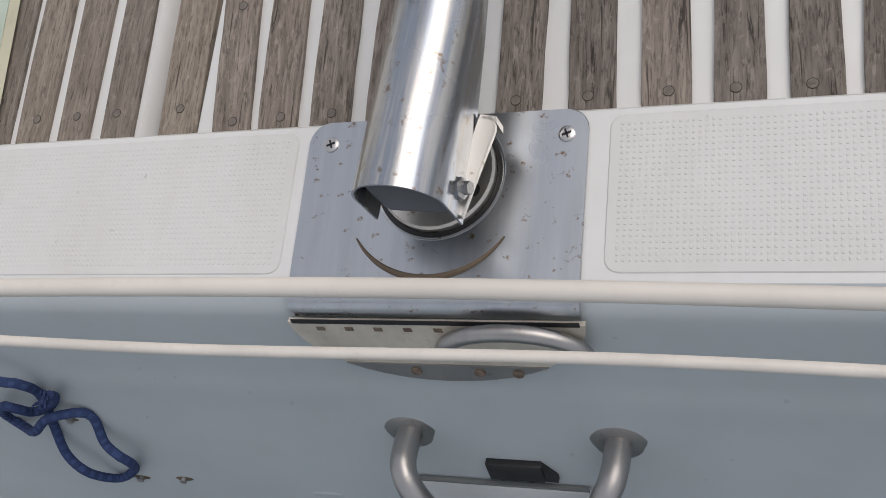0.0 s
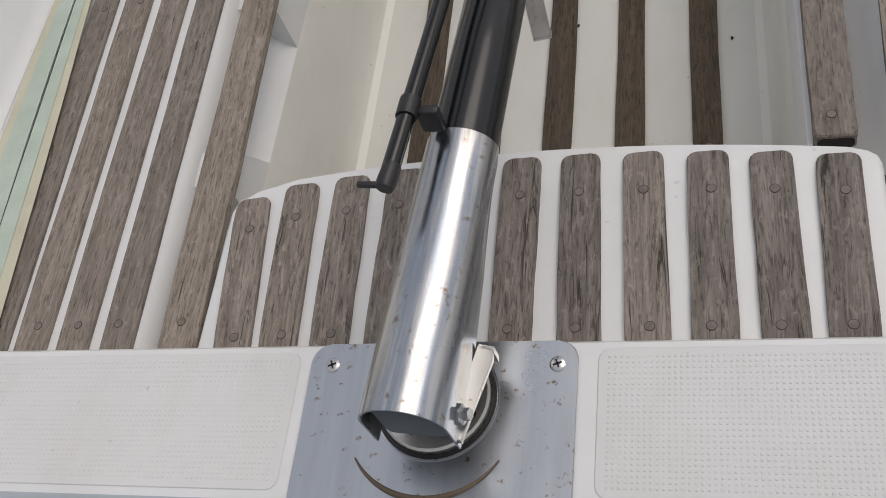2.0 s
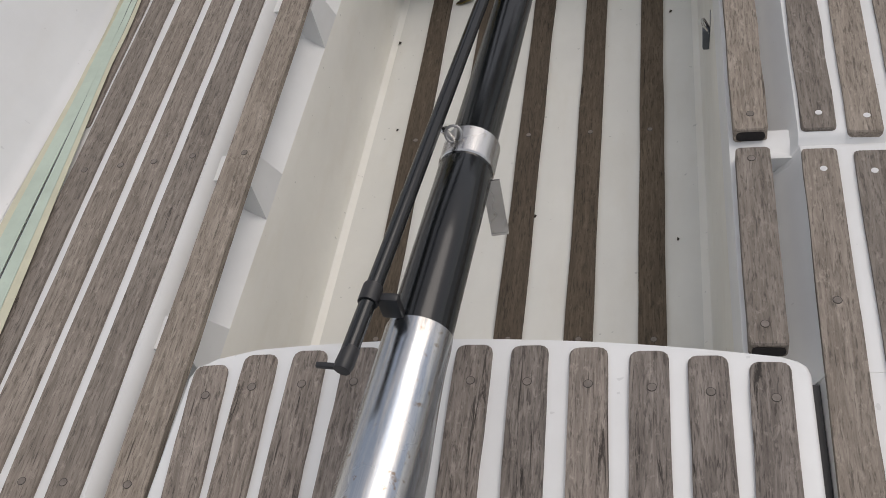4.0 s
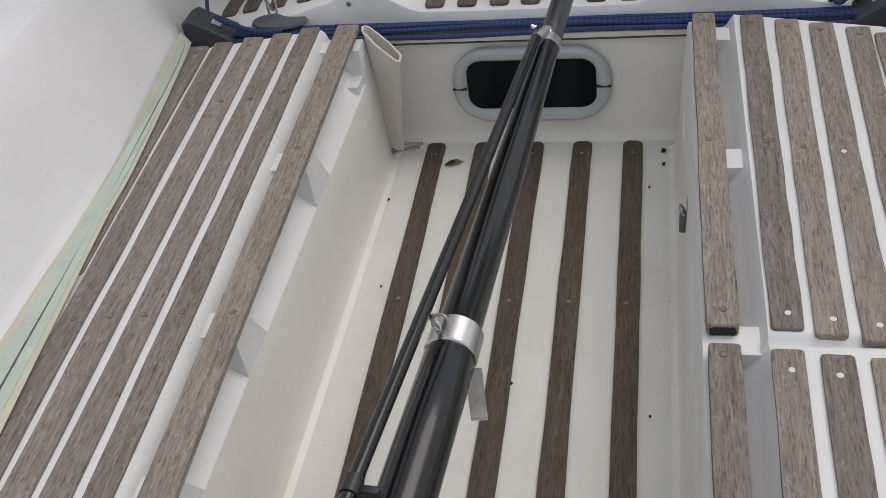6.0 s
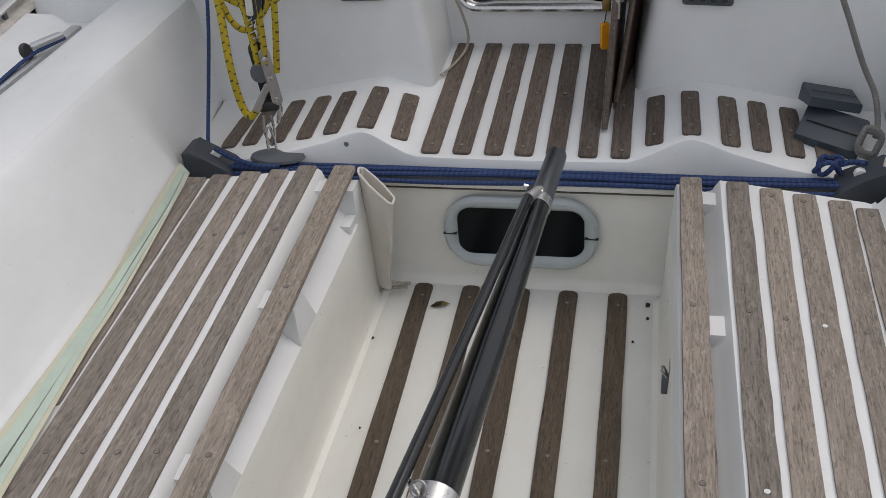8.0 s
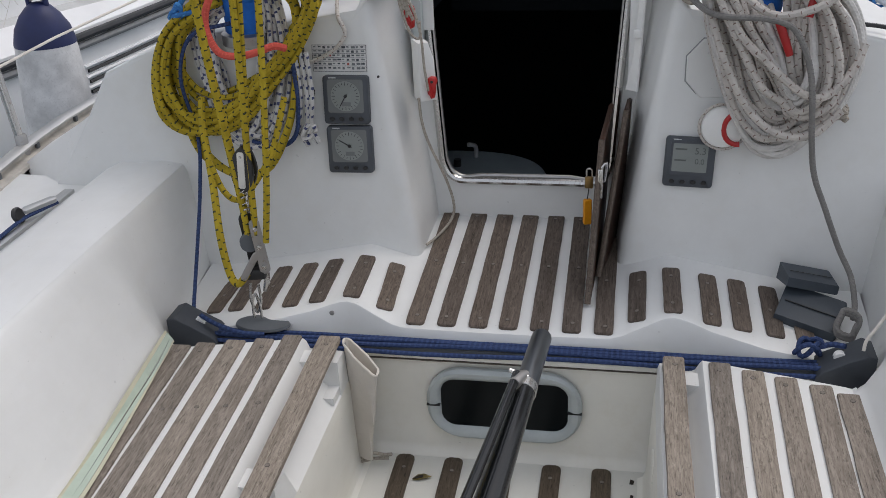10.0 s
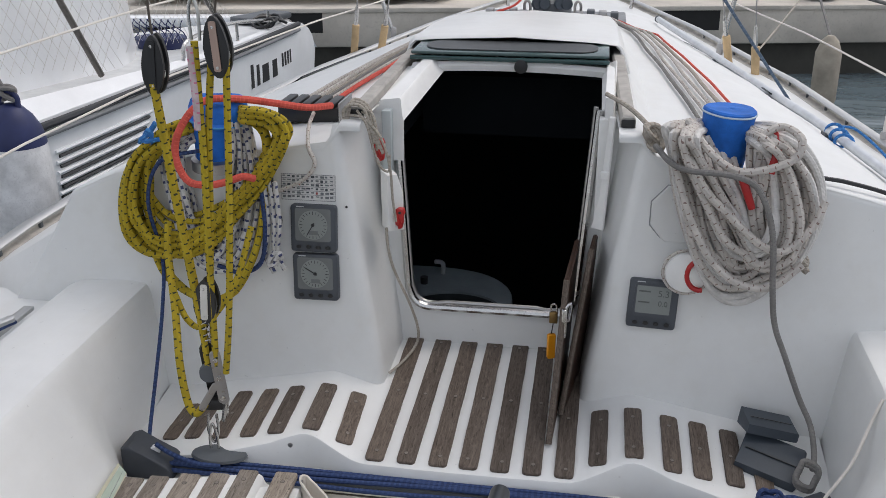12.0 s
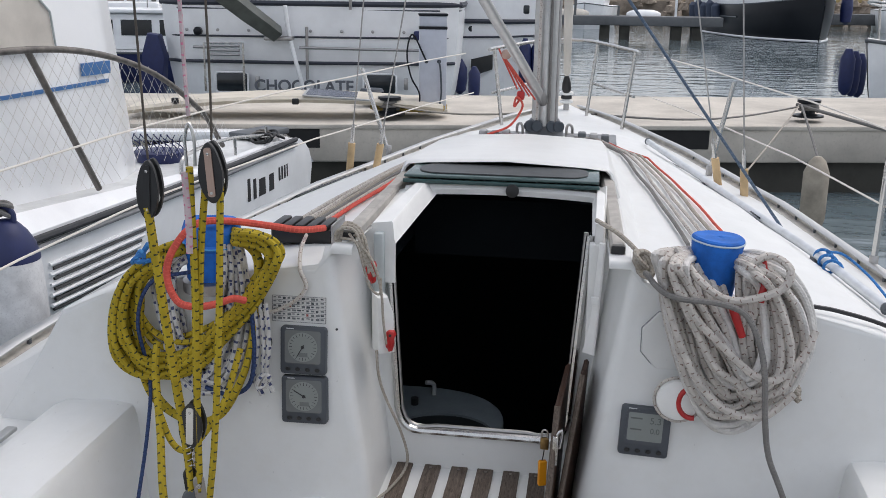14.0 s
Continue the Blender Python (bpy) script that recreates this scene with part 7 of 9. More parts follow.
b1, P = board((0.186, 1.690, 0.326), (0.205, 1.832, 0.672), (0.221, 2.050, 0.688), (0.205, 2.05, 0.345), 0.013, "washboard", "varnished washboard on edge in the companionway, shade in its colour")
part("hasp", box(0.006, 0.018, 0.10, 0.13, 0.22, 0.29, 0.002), STEEL, b1, "steel hasp")
part("hasp_pin", tube([(0.004, 0.115, 0.27), (0.024, 0.118, 0.30), (0.020, 0.13, 0.25)], 0.004, 7, 4), STEEL, b1)
board((0.206, 1.79, 0.345), (0.256, 1.943, 0.704), (0.264, 2.058, 0.700), (0.246, 2.06, 0.345), 0.012, "washboard", "second varnished washboard leaning behind the first")
tg = thing("padlock_tag", (0.168, 1.945, 0.50), "brass padlock with an orange float tag", "padlock")
part("lock", box(-0.010, 0.010, -0.006, 0.006, 0.006, 0.036, 0.003), plain("old_brass", (0.28, 0.18, 0.07), 0.4, 0.8), tg)
part("hoop", tube([(-0.006, 0, 0.036), (-0.005, 0, 0.054), (0.006, 0, 0.054), (0.007, 0, 0.036)], 0.0025, 7, 4), STEEL, tg)
part("cord", tube([(0.0, -0.004, 0.006), (-0.002, -0.010, -0.01), (-0.004, -0.010, -0.02)], 0.0015, 6, 4), BLACK, tg)
part("tag", prism(round_rect(0.020, 0.066, 0.004, 3, -0.004, -0.052), 0, 0.010, 0.002, 1), ORANGE, tg, "orange float tag", pose(0, -0.006, 0, 90, 0, 20))

# grey rubber wedges in the starboard corner
for k, (m, w, d, h) in enumerate(((pose(0.666, 1.715, 0.302, 6, 10, -18), 0.136, 0.104, 0.040), (pose(0.668, 1.782, 0.348, -14, 12, 6), 0.118, 0.078, 0.038))):
    q = thing("rubber_wedge", (0, 0, 0), "grey rubber wedge lying on the bridge deck", "wedge", "rubber wedges")
    q.matrix_basis = m
    bm = prism([(-d / 2, 0), (d / 2, 0), (d / 2, h), (-d / 2, h * 0.55)], -w / 2, w / 2, 0.008, 3)
    part("body", bm, GREY_RUBBER, q, "", pose(0, 0, 0, 90, 0, 90))
    part("groove", box(-w / 2 + 0.01, w / 2 - 0.01, -0.006, -0.003, h * 0.80, h * 0.83), BLACK, q)

# sheet lead on the port side deck
lead = thing("sheet_lead", (-1.115, 1.62, 0.53), "black and grey sheet lead car with a blue line", "sheet lead")
lead.scale = (0.66, 0.66, 0.66)
part("track", box(-0.02, 0.02, -0.35, 0.25, -0.012, 0.004, 0.003), ALU, lead)
part("arm", prism(round_rect(0.030, 0.140, 0.014, 5), 0, 0.014, 0.004, 2), ALU, lead, "", pose(0.01, 0.03, 0.028, 0, 10, -25))
part("block", lathe([(0.024, -0.010), (0.030, -0.004), (0.030, 0.004), (0.024, 0.010)], 20, pose(-0.022, -0.055, 0.03, 0, 70, 0)), BLACK, lead)
part("line", tube([(0.045, 0.09, 0.02), (0.01, 0.0, 0.018), (-0.01, -0.06, 0.015), (-0.01, -0.25, 0.01), (0.02, -0.9, 0.0)], 0.007, 8, 6), ROPE_BLUE, lead)

# alloy genoa tracks beside the coachroof
for s in (-1,):
    gt = thing("genoa_track", (s * 1.0, 3.4, 0.64), "grey alloy genoa track along the side deck", "track")
    o = Vector(gt.location)
    pts = []
    for y in np.linspace(2.35, 4.9, 14):
        r0 = roof_row(s, y)
        a, b = Vector(r0[-2]), Vector(r0[-1])
        pts.append(a.lerp(b, 0.30) + Vector((0, 0, 0.022)) - o)
    part("bar", tube(pts, 0.019, 8), ALU, gt)
    for q in pts[1::2]:
        part("bolt", lathe([(0.008, 0.0), (0.008, 0.004), (0.001, 0.006)], 8, Matrix.Translation(Vector(q) + Vector((0, 0, 0.016)))), STEEL_DULL, gt)
# Tube drawn as a rail, bent through points that fit the camera's view.
rail = thing("grab_rail", (0.80, 3.16, 0.84), "long pale alloy tube bent along the coachroof edge", "rail")
bar = [Vector(p) - Vector(rail.location) for p in ((0.974, 2.205, 0.830), (0.907, 2.71, 0.830), (0.801, 3.16, 0.844), (0.677, 3.67, 0.864), (0.493, 4.60, 0.874))]
part("bar", tube(bar, 0.0135, 14, 8), plain("pale_alloy", (0.66, 0.68, 0.70), 0.28, 0.35, 0.12, 20), rail)
for p in (bar[0], bar[-1]):
    part("end_fitting", lathe([(0.001, -0.010), (0.013, -0.010), (0.017, 0.0), (0.013, 0.012), (0.001, 0.014)], 14, Matrix.Translation(p) @ pose(0, 0, 0, 90, 0, 12)), GREY_PL, rail, "grey end fitting")
for p in bar[1:-1]:
    part("foot", box(-0.012, 0.012, -0.03, 0.03, -0.03, -0.006, 0.003), GREY_PL, rail, "grey foot", Matrix.Translation(p))
bk = thing("rail_lashing", (0.921, 2.60, 0.832), "bright blue cord lashed round the coachroof rail", "rope")
part("cord", tube([(0.022 * math.cos(a), 0.010 * a - 0.06, 0.021 * math.sin(a)) for a in np.linspace(0, 19, 60)], 0.0045, 7), ROPE_SKY, bk)
part("tail", tube([(0.022, 0.12, 0.006), (0.07, 0.13, -0.005), (0.12, 0.04, -0.04), (0.15, -0.06, -0.075)], 0.004, 7, 6), ROPE_SKY, bk)
dk = thing("deck_line", (0.9, 1.96, 0.88), "thin black line along the edge of the coachroof", "rope")
part("line", tube([Vector(q) - Vector((0.9, 1.96, 0.88)) for q in ((0.745, 1.945, 0.905), (0.80, 1.952, 0.895), (0.90, 1.955, 0.868), (1.02, 1.95, 0.815))], 0.005, 7, 5), BLACK, dk)
sc = thing("bulkhead_screw", (-0.893, bulk_y(0.72) - 0.001, 0.72), "tiny dark screw head in the bulkhead", "screw")
part("head", lathe([(0.0035, 0), (0.003, 0.0015), (0.001, 0.002)], 10, pose(0, 0, 0, 90, 0, 0)), BLACK, sc)

# ---------------------------------------------------------------- rigging, rails and fenders of the yacht
for (x, y, tx) in ((-0.957, 5.414, -0.158), (0.854, 5.191, 0.091), (1.303, 3.568, 0.01), (1.375, 2.0, 0.03), (-1.402, 2.06, -0.06)):
    ob = thing("stanchion", (x, y, sheer_at(y) + 0.01), "thin stainless guard-rail stanchion in a socket", "stanchion", "stanchions")
    part("socket", lathe([(0.030, 0), (0.030, 0.006), (0.017, 0.012), (0.017, 0.07), (0.014, 0.075)], 16), STEEL_DULL, ob)
    part("post", tube([(0, 0, 0.03), (tx, 0, 0.52)], 0.012, 10), STEEL, ob)
for s in (-1, 1):
    for zz in (0.30, 0.60):
        g = thing("guard_wire", (s * 1.3, 2.0, sheer_at(2) + zz), "thin guard wire between the stanchions", "guard wire", "guard wires")
        o = Vector(g.location)
        part("wire", tube([Vector((s * (beam_at(y) - 0.035 + 0.12 * zz / 0.6), y, sheer_at(y) + 0.01 + zz * 0.86)) - o for y in np.linspace(-0.1, 6.4, 22)], 0.0040, 6), PVC, g)
pulp = thing("pulpit", (0, 6.9, 0.68), "bent stainless pulpit at the bow", "pulpit")
top = [(-0.49, -0.48, 0.505), (-0.456, -0.33, 0.51), (-0.217, 0.10, 0.540), (-0.10, 0.24, 0.545), (0.10, 0.24, 0.545), (0.217, 0.10, 0.540), (0.456, -0.33, 0.51), (0.49, -0.48, 0.505)]
part("top_rail", tube(top, 0.0125, 10, 6), STEEL, pulp)
for s in (-1, 1):
    part("leg", tube([(s * 0.470, -0.37, 0.51), (s * 0.406, -0.35, -0.02)], 0.0125, 10), STEEL, pulp)
    part("leg", tube([(s * 0.217, 0.10, 0.54), (s * 0.158, 0.10, 0.0)], 0.0125, 10), STEEL, pulp)
    part("mid_rail", tube([(s * 0.19, 0.10, 0.255), (s * 0.474, -0.40, 0.215)], 0.010, 10), STEEL, pulp)
shr = [((0.88, 4.97, 0.61), (0.0, 4.25, 5.0)), ((0.985, 4.75, 0.59), (0.30, 4.25, 7.5)), ((-1.07, 4.93, 0.62), (-0.25, 4.25, 7.5)), ((-0.93, 4.96, 0.62), (0.0, 4.25, 5.0))]
for a, b in shr:
    w = thing("shroud", a, "steel wire stay with a turnbuckle at the deck", "stay", "stays")
    o = Vector(a)
    part("wire", tube([Vector((0, 0, 0)), Vector(b) - o], 0.004, 6), STEEL_DULL, w)
    d = (Vector(b) - o).normalized()
    part("turnbuckle", tube([d * 0.02, d * 0.05, d * 0.22, d * 0.25], [0.006, 0.011, 0.011, 0.006], 8), STEEL, w)
fu = thing("headsail_furler", (0.005, 7.22, 0.68), "furled beige headsail on its drum at the bow", "furler")
fd = Vector((-0.004, -0.34, 1.0)).normalized()
part("drum", lathe([(0.040, 0.0), (0.052, 0.006), (0.052, 0.018), (0.030, 0.024), (0.030, 0.058), (0.052, 0.064), (0.052, 0.082), (0.036, 0.090)], 24, Matrix.Translation(fd * 0.09)), WHITE_PL, fu, "white furling drum")
part("spool", lathe([(0.031, 0.030), (0.040, 0.034), (0.040, 0.054), (0.031, 0.058)], 20, Matrix.Translation(fd * 0.09)), BLACK, fu, "dark line on the drum")
part("swivel", tube([fd * 0.18, fd * 0.20, fd * 0.25, fd * 0.30, fd * 0.315], [0.026, 0.034, 0.032, 0.018, 0.010], 16), BLACK, fu, "black swivel")
part("sail", tube([fd * 0.305, fd * 0.33, fd * 0.6, fd * 1.6, fd * 8.2], [0.010, 0.026, 0.031, 0.034, 0.018], 14), CANVAS, fu, "furled beige sail")
part("toggle", box(-0.020, 0.020, -0.03, 0.03, -0.02, 0.09, 0.006), STEEL_DULL, fu)
WOODY = plain("pale_wood_roller", (0.56, 0.40, 0.22), 0.7, 0.0, 0.2)
for a, b in shr:
    d = (Vector(b) - Vector(a)).normalized()
    w = thing("shroud_roller", a, "pale wooden tube over the foot of a shroud", "roller", "shroud rollers")
    part("tube", tube([d * -0.02, d * 0.145], 0.020, 12), WOODY, w)
lz = thing("lazy_line", (1.05, 4.0, 0.60), "slate-blue line from the mast to the side deck", "rope")
part("line", tube([(0, 0, 0), (-0.70, 0.10, 0.94), (-1.03, 0.15, 1.40)], 0.0065, 8), rope_mat("slate_blue_rope", (0.10, 0.14, 0.20), (0.14, 0.18, 0.24), 0.02), lz)
fnd = thing("fender", (-1.675, 2.70, 0.20), "white cylindrical fender with a navy top hung over the port side", "fender")
part("body", lathe([(0.03, -0.02), (0.085, 0.0), (0.114, 0.05), (0.118, 0.12), (0.113, 0.28), (0.104, 0.44), (0.100, 0.475)], 28), plain("fender_white", (0.66, 0.66, 0.66), 0.5, 0.0, 0.35, 8), fnd)
part("cap", lathe([(0.101, 0.475), (0.101, 0.485), (0.090, 0.53), (0.066, 0.572), (0.040, 0.600), (0.020, 0.612), (0.001, 0.614)], 28), NAVY, fnd, "navy blue cap")
part("eye", tube([(-0.030, 0, 0.59), (-0.028, 0, 0.635), (0.0, 0, 0.655), (0.028, 0, 0.635), (0.030, 0, 0.59)], 0.010, 9, 5), NAVY, fnd, "moulded navy eye")
part("lanyard", tube([(0, 0, 0.63), (-0.02, 0.0, 0.68), (-0.12, 0.02, 0.78), (-0.60, 0.10, 0.98)], 0.006, 8, 5), ROPE_GREY, fnd)
part("knot", tube([(0.024 * math.cos(a), 0.020 * math.sin(a), 0.645 + 0.022 * math.sin(a * 0.7)) for a in np.linspace(0, 16, 40)], 0.008, 7), ROPE_GREY, fnd)

# ---------------------------------------------------------------- harbour
WZ = -0.42
bm = bmesh.new()
add_grid(bm, [[(x, y, WZ) for x in (-2500, -60, -12, 12, 60, 2500)] for y in (-2500, -40, 0, 30, 90, 2500)])
tagged(part("water", bm, WATER), "dark rippled harbour water", "water", "", "structure")

QA = math.atan2(1.585, 7.34)
QM = pose(0, 9.795, 0, 0, 0, math.degrees(QA))
quay = setting("quay", box(-60, 60, 0.0, 2.55, -0.07, 0.32, 0.03), CONCRETE, "pale concrete quay behind the yacht's bow", "quay")
quay.matrix_basis = QM
qb = setting("quay_footing", box(-60, 60, 0.10, 2.3, -1.5, -0.072), CONCRETE_WET, "dark wet footing below the quay", "quay")
qb.matrix_basis = QM
# Dark slabs on the face stand in for the shade inside the slots.
RECESS_SHADE = plain("quay_recess_shade", (0.02, 0.02, 0.02), 0.9)
for u in (-9.2, -6.4, -3.4, 0.55, 6.0, 9.0):
    part("recess", box(u - 0.85, u + 0.85, -0.003, 0.05, 0.02, 0.22), RECESS_SHADE, quay, "slot in the quay wall, its shade a dark slab")
part("edge_beam", box(-60, 60, -0.02, -0.002, 0.27, 0.315, 0.008), CONCRETE, quay)


def qpt(u, v, z):
    return QM @ Vector((u, v, z))


for u in (2.55, -1.85):
    b = thing("bollard", qpt(u, 0.35, 0.32), "black iron mooring bollard on the quay", "bollard", "bollards")
    part("base", lathe([(0.16, 0), (0.16, 0.02), (0.07, 0.035), (0.065, 0.13), (0.12, 0.15), (0.12, 0.18), (0.001, 0.19)], 20), HULL_BLACK, b)
    part("turns", tube([(0.09 * math.cos(a), 0.09 * math.sin(a), 0.06 + 0.006 * a) for a in np.linspace(0, 12, 40)], 0.018, 8), ROPE_GREY, b)


def mooring(a, b, r, mt, lab, sag=0.0):
    w = thing("mooring_line", a, lab, "mooring line", "mooring lines")
    o, e = Vector(a), Vector(b)
    part("rope", tube([o.lerp(e, k / 12) - o - Vector((0, 0, sag * math.sin(math.pi * k / 12))) for k in range(13)], r, 7), mt, w)


mooring((0.20, 7.1, 0.70), tuple(qpt(2.42, 0.35, 0.42)), 0.009, ROPE_GREY, "grey bow line to the bollard on the quay", 0.08)
mooring((-0.20, 7.1, 0.70), tuple(qpt(-1.85, 0.35, 0.42)), 0.009, ROPE_BEIGE, "beige bow line to the quay", 0.05)
mooring((4.6, 7.6, 0.15), tuple(qpt(2.42, 0.35, 0.45)), 0.018, ROPE_GREY, "dark bow line of the next boat", 0.05)
mooring((1.02, 6.0, 0.30), tuple(qpt(2.42, 0.30, 0.44)), 0.007, ROPE_BEIGE, "pale mooring line from the bollard to the yacht", 0.02)
fq = thing("quay_fender", (2.13, 8.6, -0.42), "weathered beige fender hanging from the quay bollard", "fender")
part("body", lathe([(0.03, -0.03), (0.085, 0.02), (0.108, 0.10), (0.108, 0.50), (0.07, 0.60), (0.03, 0.64)], 24), plain("fender_beige", (0.34, 0.30, 0.24), 0.7, 0.0, 0.3, 6), fq)
part("lanyard", tube([(0, 0, 0.62), (0.03, 0.5, 0.74), (0.10, 1.2, 0.82), (0.18, 1.9, 0.88)], 0.012, 8, 4), ROPE_GREY, fq)
ped = thing("service_pedestal", (-1.47, 9.97, 0.32), "pale grey power and water pedestal with dark bands on the quay", "pedestal")
ped.rotation_euler = (0, 0, QA)
PED = plain("pedestal_grey", (0.52, 0.54, 0.60), 0.5, 0.0, 0.1, 6)
part("body", box(-0.140, 0.140, 0.0, 0.24, 0.0, 0.86, 0.012), PED, ped)
part("base", box(-0.155, 0.155, -0.015, 0.255, 0.0, 0.035, 0.006), CONCRETE, ped)
part("band", box(-0.144, 0.144, -0.004, 0.244, 0.852, 0.880, 0.004), HULL_BLACK, ped, "dark band")
part("head", box(-0.138, 0.138, 0.002, 0.238, 0.880, 0.985, 0.010), PED, ped, "pale head")
part("cap", box(-0.150, 0.150, -0.010, 0.250, 0.985, 1.012, 0.010), HULL_BLACK, ped, "dark cap")
for x, z in ((-0.07, 0.53), (0.06, 0.53)):
    part("socket", lathe([(0.020, 0), (0.020, 0.012), (0.014, 0.016), (0.001, 0.016)], 14, pose(x, -0.001, z, 90, 0, 0)), GREY_RUBBER, ped, "dark power socket")
part("water_hose", tube([(0.06, -0.02, 0.53), (0.075, -0.05, 0.44), (0.085, -0.05, 0.20), (0.05, -0.06, 0.05), (-0.03, -0.10, 0.02)], 0.010, 7, 6), GREY_RUBBER, ped, "grey hose")
part("power_cable", tube([(-0.07, -0.02, 0.53), (-0.21, -0.03, 0.80), (-0.27, -0.04, 0.62), (-0.23, -0.05, 0.38), (-0.14, -0.06, 0.20), (-0.16, -0.08, 0.02)], 0.009, 7, 6), HULL_BLACK, ped, "black power cable")
cap_b = thing("bollard", tuple(qpt(-2.05, 1.5, 0.32)), "low grey mooring cleat on the quay", "bollard", "bollards")
part("base", lathe([(0.13, 0), (0.13, 0.03), (0.08, 0.05), (0.08, 0.09), (0.14, 0.12), (0.12, 0.15), (0.001, 0.155)], 18), GREY_RUBBER, cap_b)
# gangplank lying on the quay
gp = thing("gangplank", tuple(qpt(-2.75, 0.62, 0.325)), "pale beige gangplank with a framed panel lying on the quay", "gangplank")
gp.rotation_euler = (0, 0, QA)
rows = [[(x, y, 0.055 + 0.125 * (1 - (x / 1.75) ** 2) - (0.03 if abs(y) > 0.33 else 0.0)) for y in (-0.36, -0.33, 0.0, 0.33, 0.36)] for x in np.linspace(-1.75, 1.45, 17)]
part("plank", skin(rows, 0.05), plain("beige_plank", (0.60, 0.55, 0.46), 0.7, 0.0, 0.15, 4), gp)
part("panel_frame", box(0.02, 0.70, -0.36, 0.30, 0.0, 0.02, 0.004), ALU, gp, "silver frame", pose(0, 0, 0.182, 0, 4, 0))
part("panel", box(0.05, 0.67, -0.33, 0.27, 0.0205, 0.024), plain("panel_blue", (0.07, 0.085, 0.13), 0.25), gp, "blue-grey panel", pose(0, 0, 0.182, 0, 4, 0))
for x in (-1.25, -0.05):
    part("bracket", box(x - 0.035, x + 0.035, -0.385, -0.345, 0.10, 0.16, 0.01), BLACK, gp, "small black bracket")
wedge = thing("white_fairing", tuple(qpt(-3.75, -0.25, 0.12)), "pale plastic dock fairing against the quay wall", "dock fairing")
wedge.rotation_euler = (0, 0, QA)
part("body", box(-1.4, 0.62, 0.0, 0.22, 0.0, 0.10, 0.03), HULL_WHITE, wedge)
hose = thing("yellow_hose", tuple(qpt(-1.65, 0.62, 0.335)), "flat coil of yellow hose on the quay", "hose")
part("coil", tube([(0.40 * math.cos(a), 0.22 * math.sin(a), 0.004 * a) for a in np.linspace(0, 16, 60)], 0.016, 8), plain("hose_yellow", (0.30, 0.22, 0.05), 0.6), hose)


def simple_hull(name, lab, m, L, bw, h, mat, deck, bowl=0.35, cat="boat", full=2.6, rise=0.16, rub=0.02):
    """A motor-boat hull with its bow towards +y of its own frame."""
    ob = thing(name, (0, 0, 0), lab, cat)
    ob.matrix_basis = m
    rows, top = [], []
    for k in range(26):
        f = k / 25
        y = -L / 2 + L * f
        g = max(0.0, (f - (1 - bowl)) / bowl)
        w = bw / 2 * (1 - g ** full) * (0.93 + 0.07 * min(1, f * 5)) + 0.012
        hh = h * (1 + rise * f ** 1.5 * (1 if rise < 0 else g ** 1.5))
        rows.append([(w * 0.55, y - 0.45 * g, -0.5), (w * 0.86, y - 0.28 * g, 0.0), (w * 0.96, y - 0.1 * g, hh * 0.5), (w, y, hh * 0.95), (w * 0.985, y, hh)])
        top.append((w * 0.985, y, hh))
    R = rows
    Lr = [[(-x, y, z) for x, y, z in r] for r in rows]
    bm = bmesh.new()
    add_grid(bm, R)
    add_grid(bm, [r[::-1] for r in Lr])
    add_grid(bm, [[R[0][i], Lr[0][i]] for i in range(5)])
    bmesh.ops.remove_doubles(bm, verts=bm.verts, dist=0.001)
    part("hull", bm, mat, ob)
    bm = bmesh.new()
    add_grid(bm, [[(-x, y, z), (-x * 0.5, y, z + 0.03), (0, y, z + 0.04), (x * 0.5, y, z + 0.03), (x, y, z)] for x, y, z in top])
    part("deck", bm, deck, ob)
    part("rub_rail", tube([(x + 0.012, y, z - rub * (1 - 0.75 * max(0, y / L + 0.5) ** 2)) for x, y, z in top] + [(-x - 0.012, y, z - rub * (1 - 0.75 * max(0, y / L + 0.5) ** 2)) for x, y, z in top[::-1]], 0.028, 8), GREY_PL, ob, "grey rubbing rail")
    return ob, top


# neighbour motor boat on the port side, bow to the quay, placed and scaled to fit the camera's view
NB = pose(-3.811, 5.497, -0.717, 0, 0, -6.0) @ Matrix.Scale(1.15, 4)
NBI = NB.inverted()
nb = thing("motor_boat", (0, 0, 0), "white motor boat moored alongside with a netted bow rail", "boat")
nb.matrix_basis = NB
ND, NN = Vector((math.sin(0.349), math.cos(0.349), 0)), Vector((math.cos(0.349), -math.sin(0.349), 0))


def nside(s, z, side=1, out=0.0):
    """A point of the neighbour's side: s metres aft of the stem at height z."""
    z = min(z, table([(0.0, 0.02), (0.06, 0.14), (0.15, 0.215), (0.30, 0.28), (0.60, 0.335), (1.0, 0.6), (9.5, 0.6)], s))
    w = 1.5 * (1 - max(0.0, 1 - s / 5.5) ** 1.2) * table([(-0.95, 0.55), (-0.42, 0.90), (-0.10, 0.985), (0.34, 1.0)], z) + out
    p = Vector((-2.34, 8.45, z)) - ND * (s + 0.35 * max(0.0, -0.1 - z) * (1 if s < 0.3 else 0.6)) + NN * w * side
    return p


SS = [0.0, 0.06, 0.15, 0.3, 0.6, 1.0, 1.5, 2.0, 2.5, 3.0, 3.5, 4.0, 4.5, 5.0, 5.5, 6.5, 7.5, 9.0]


def ntop(s):
    return 0.335 + 0.10 * min(1.0, max(0.0, (s - 2.2) / 2.0))


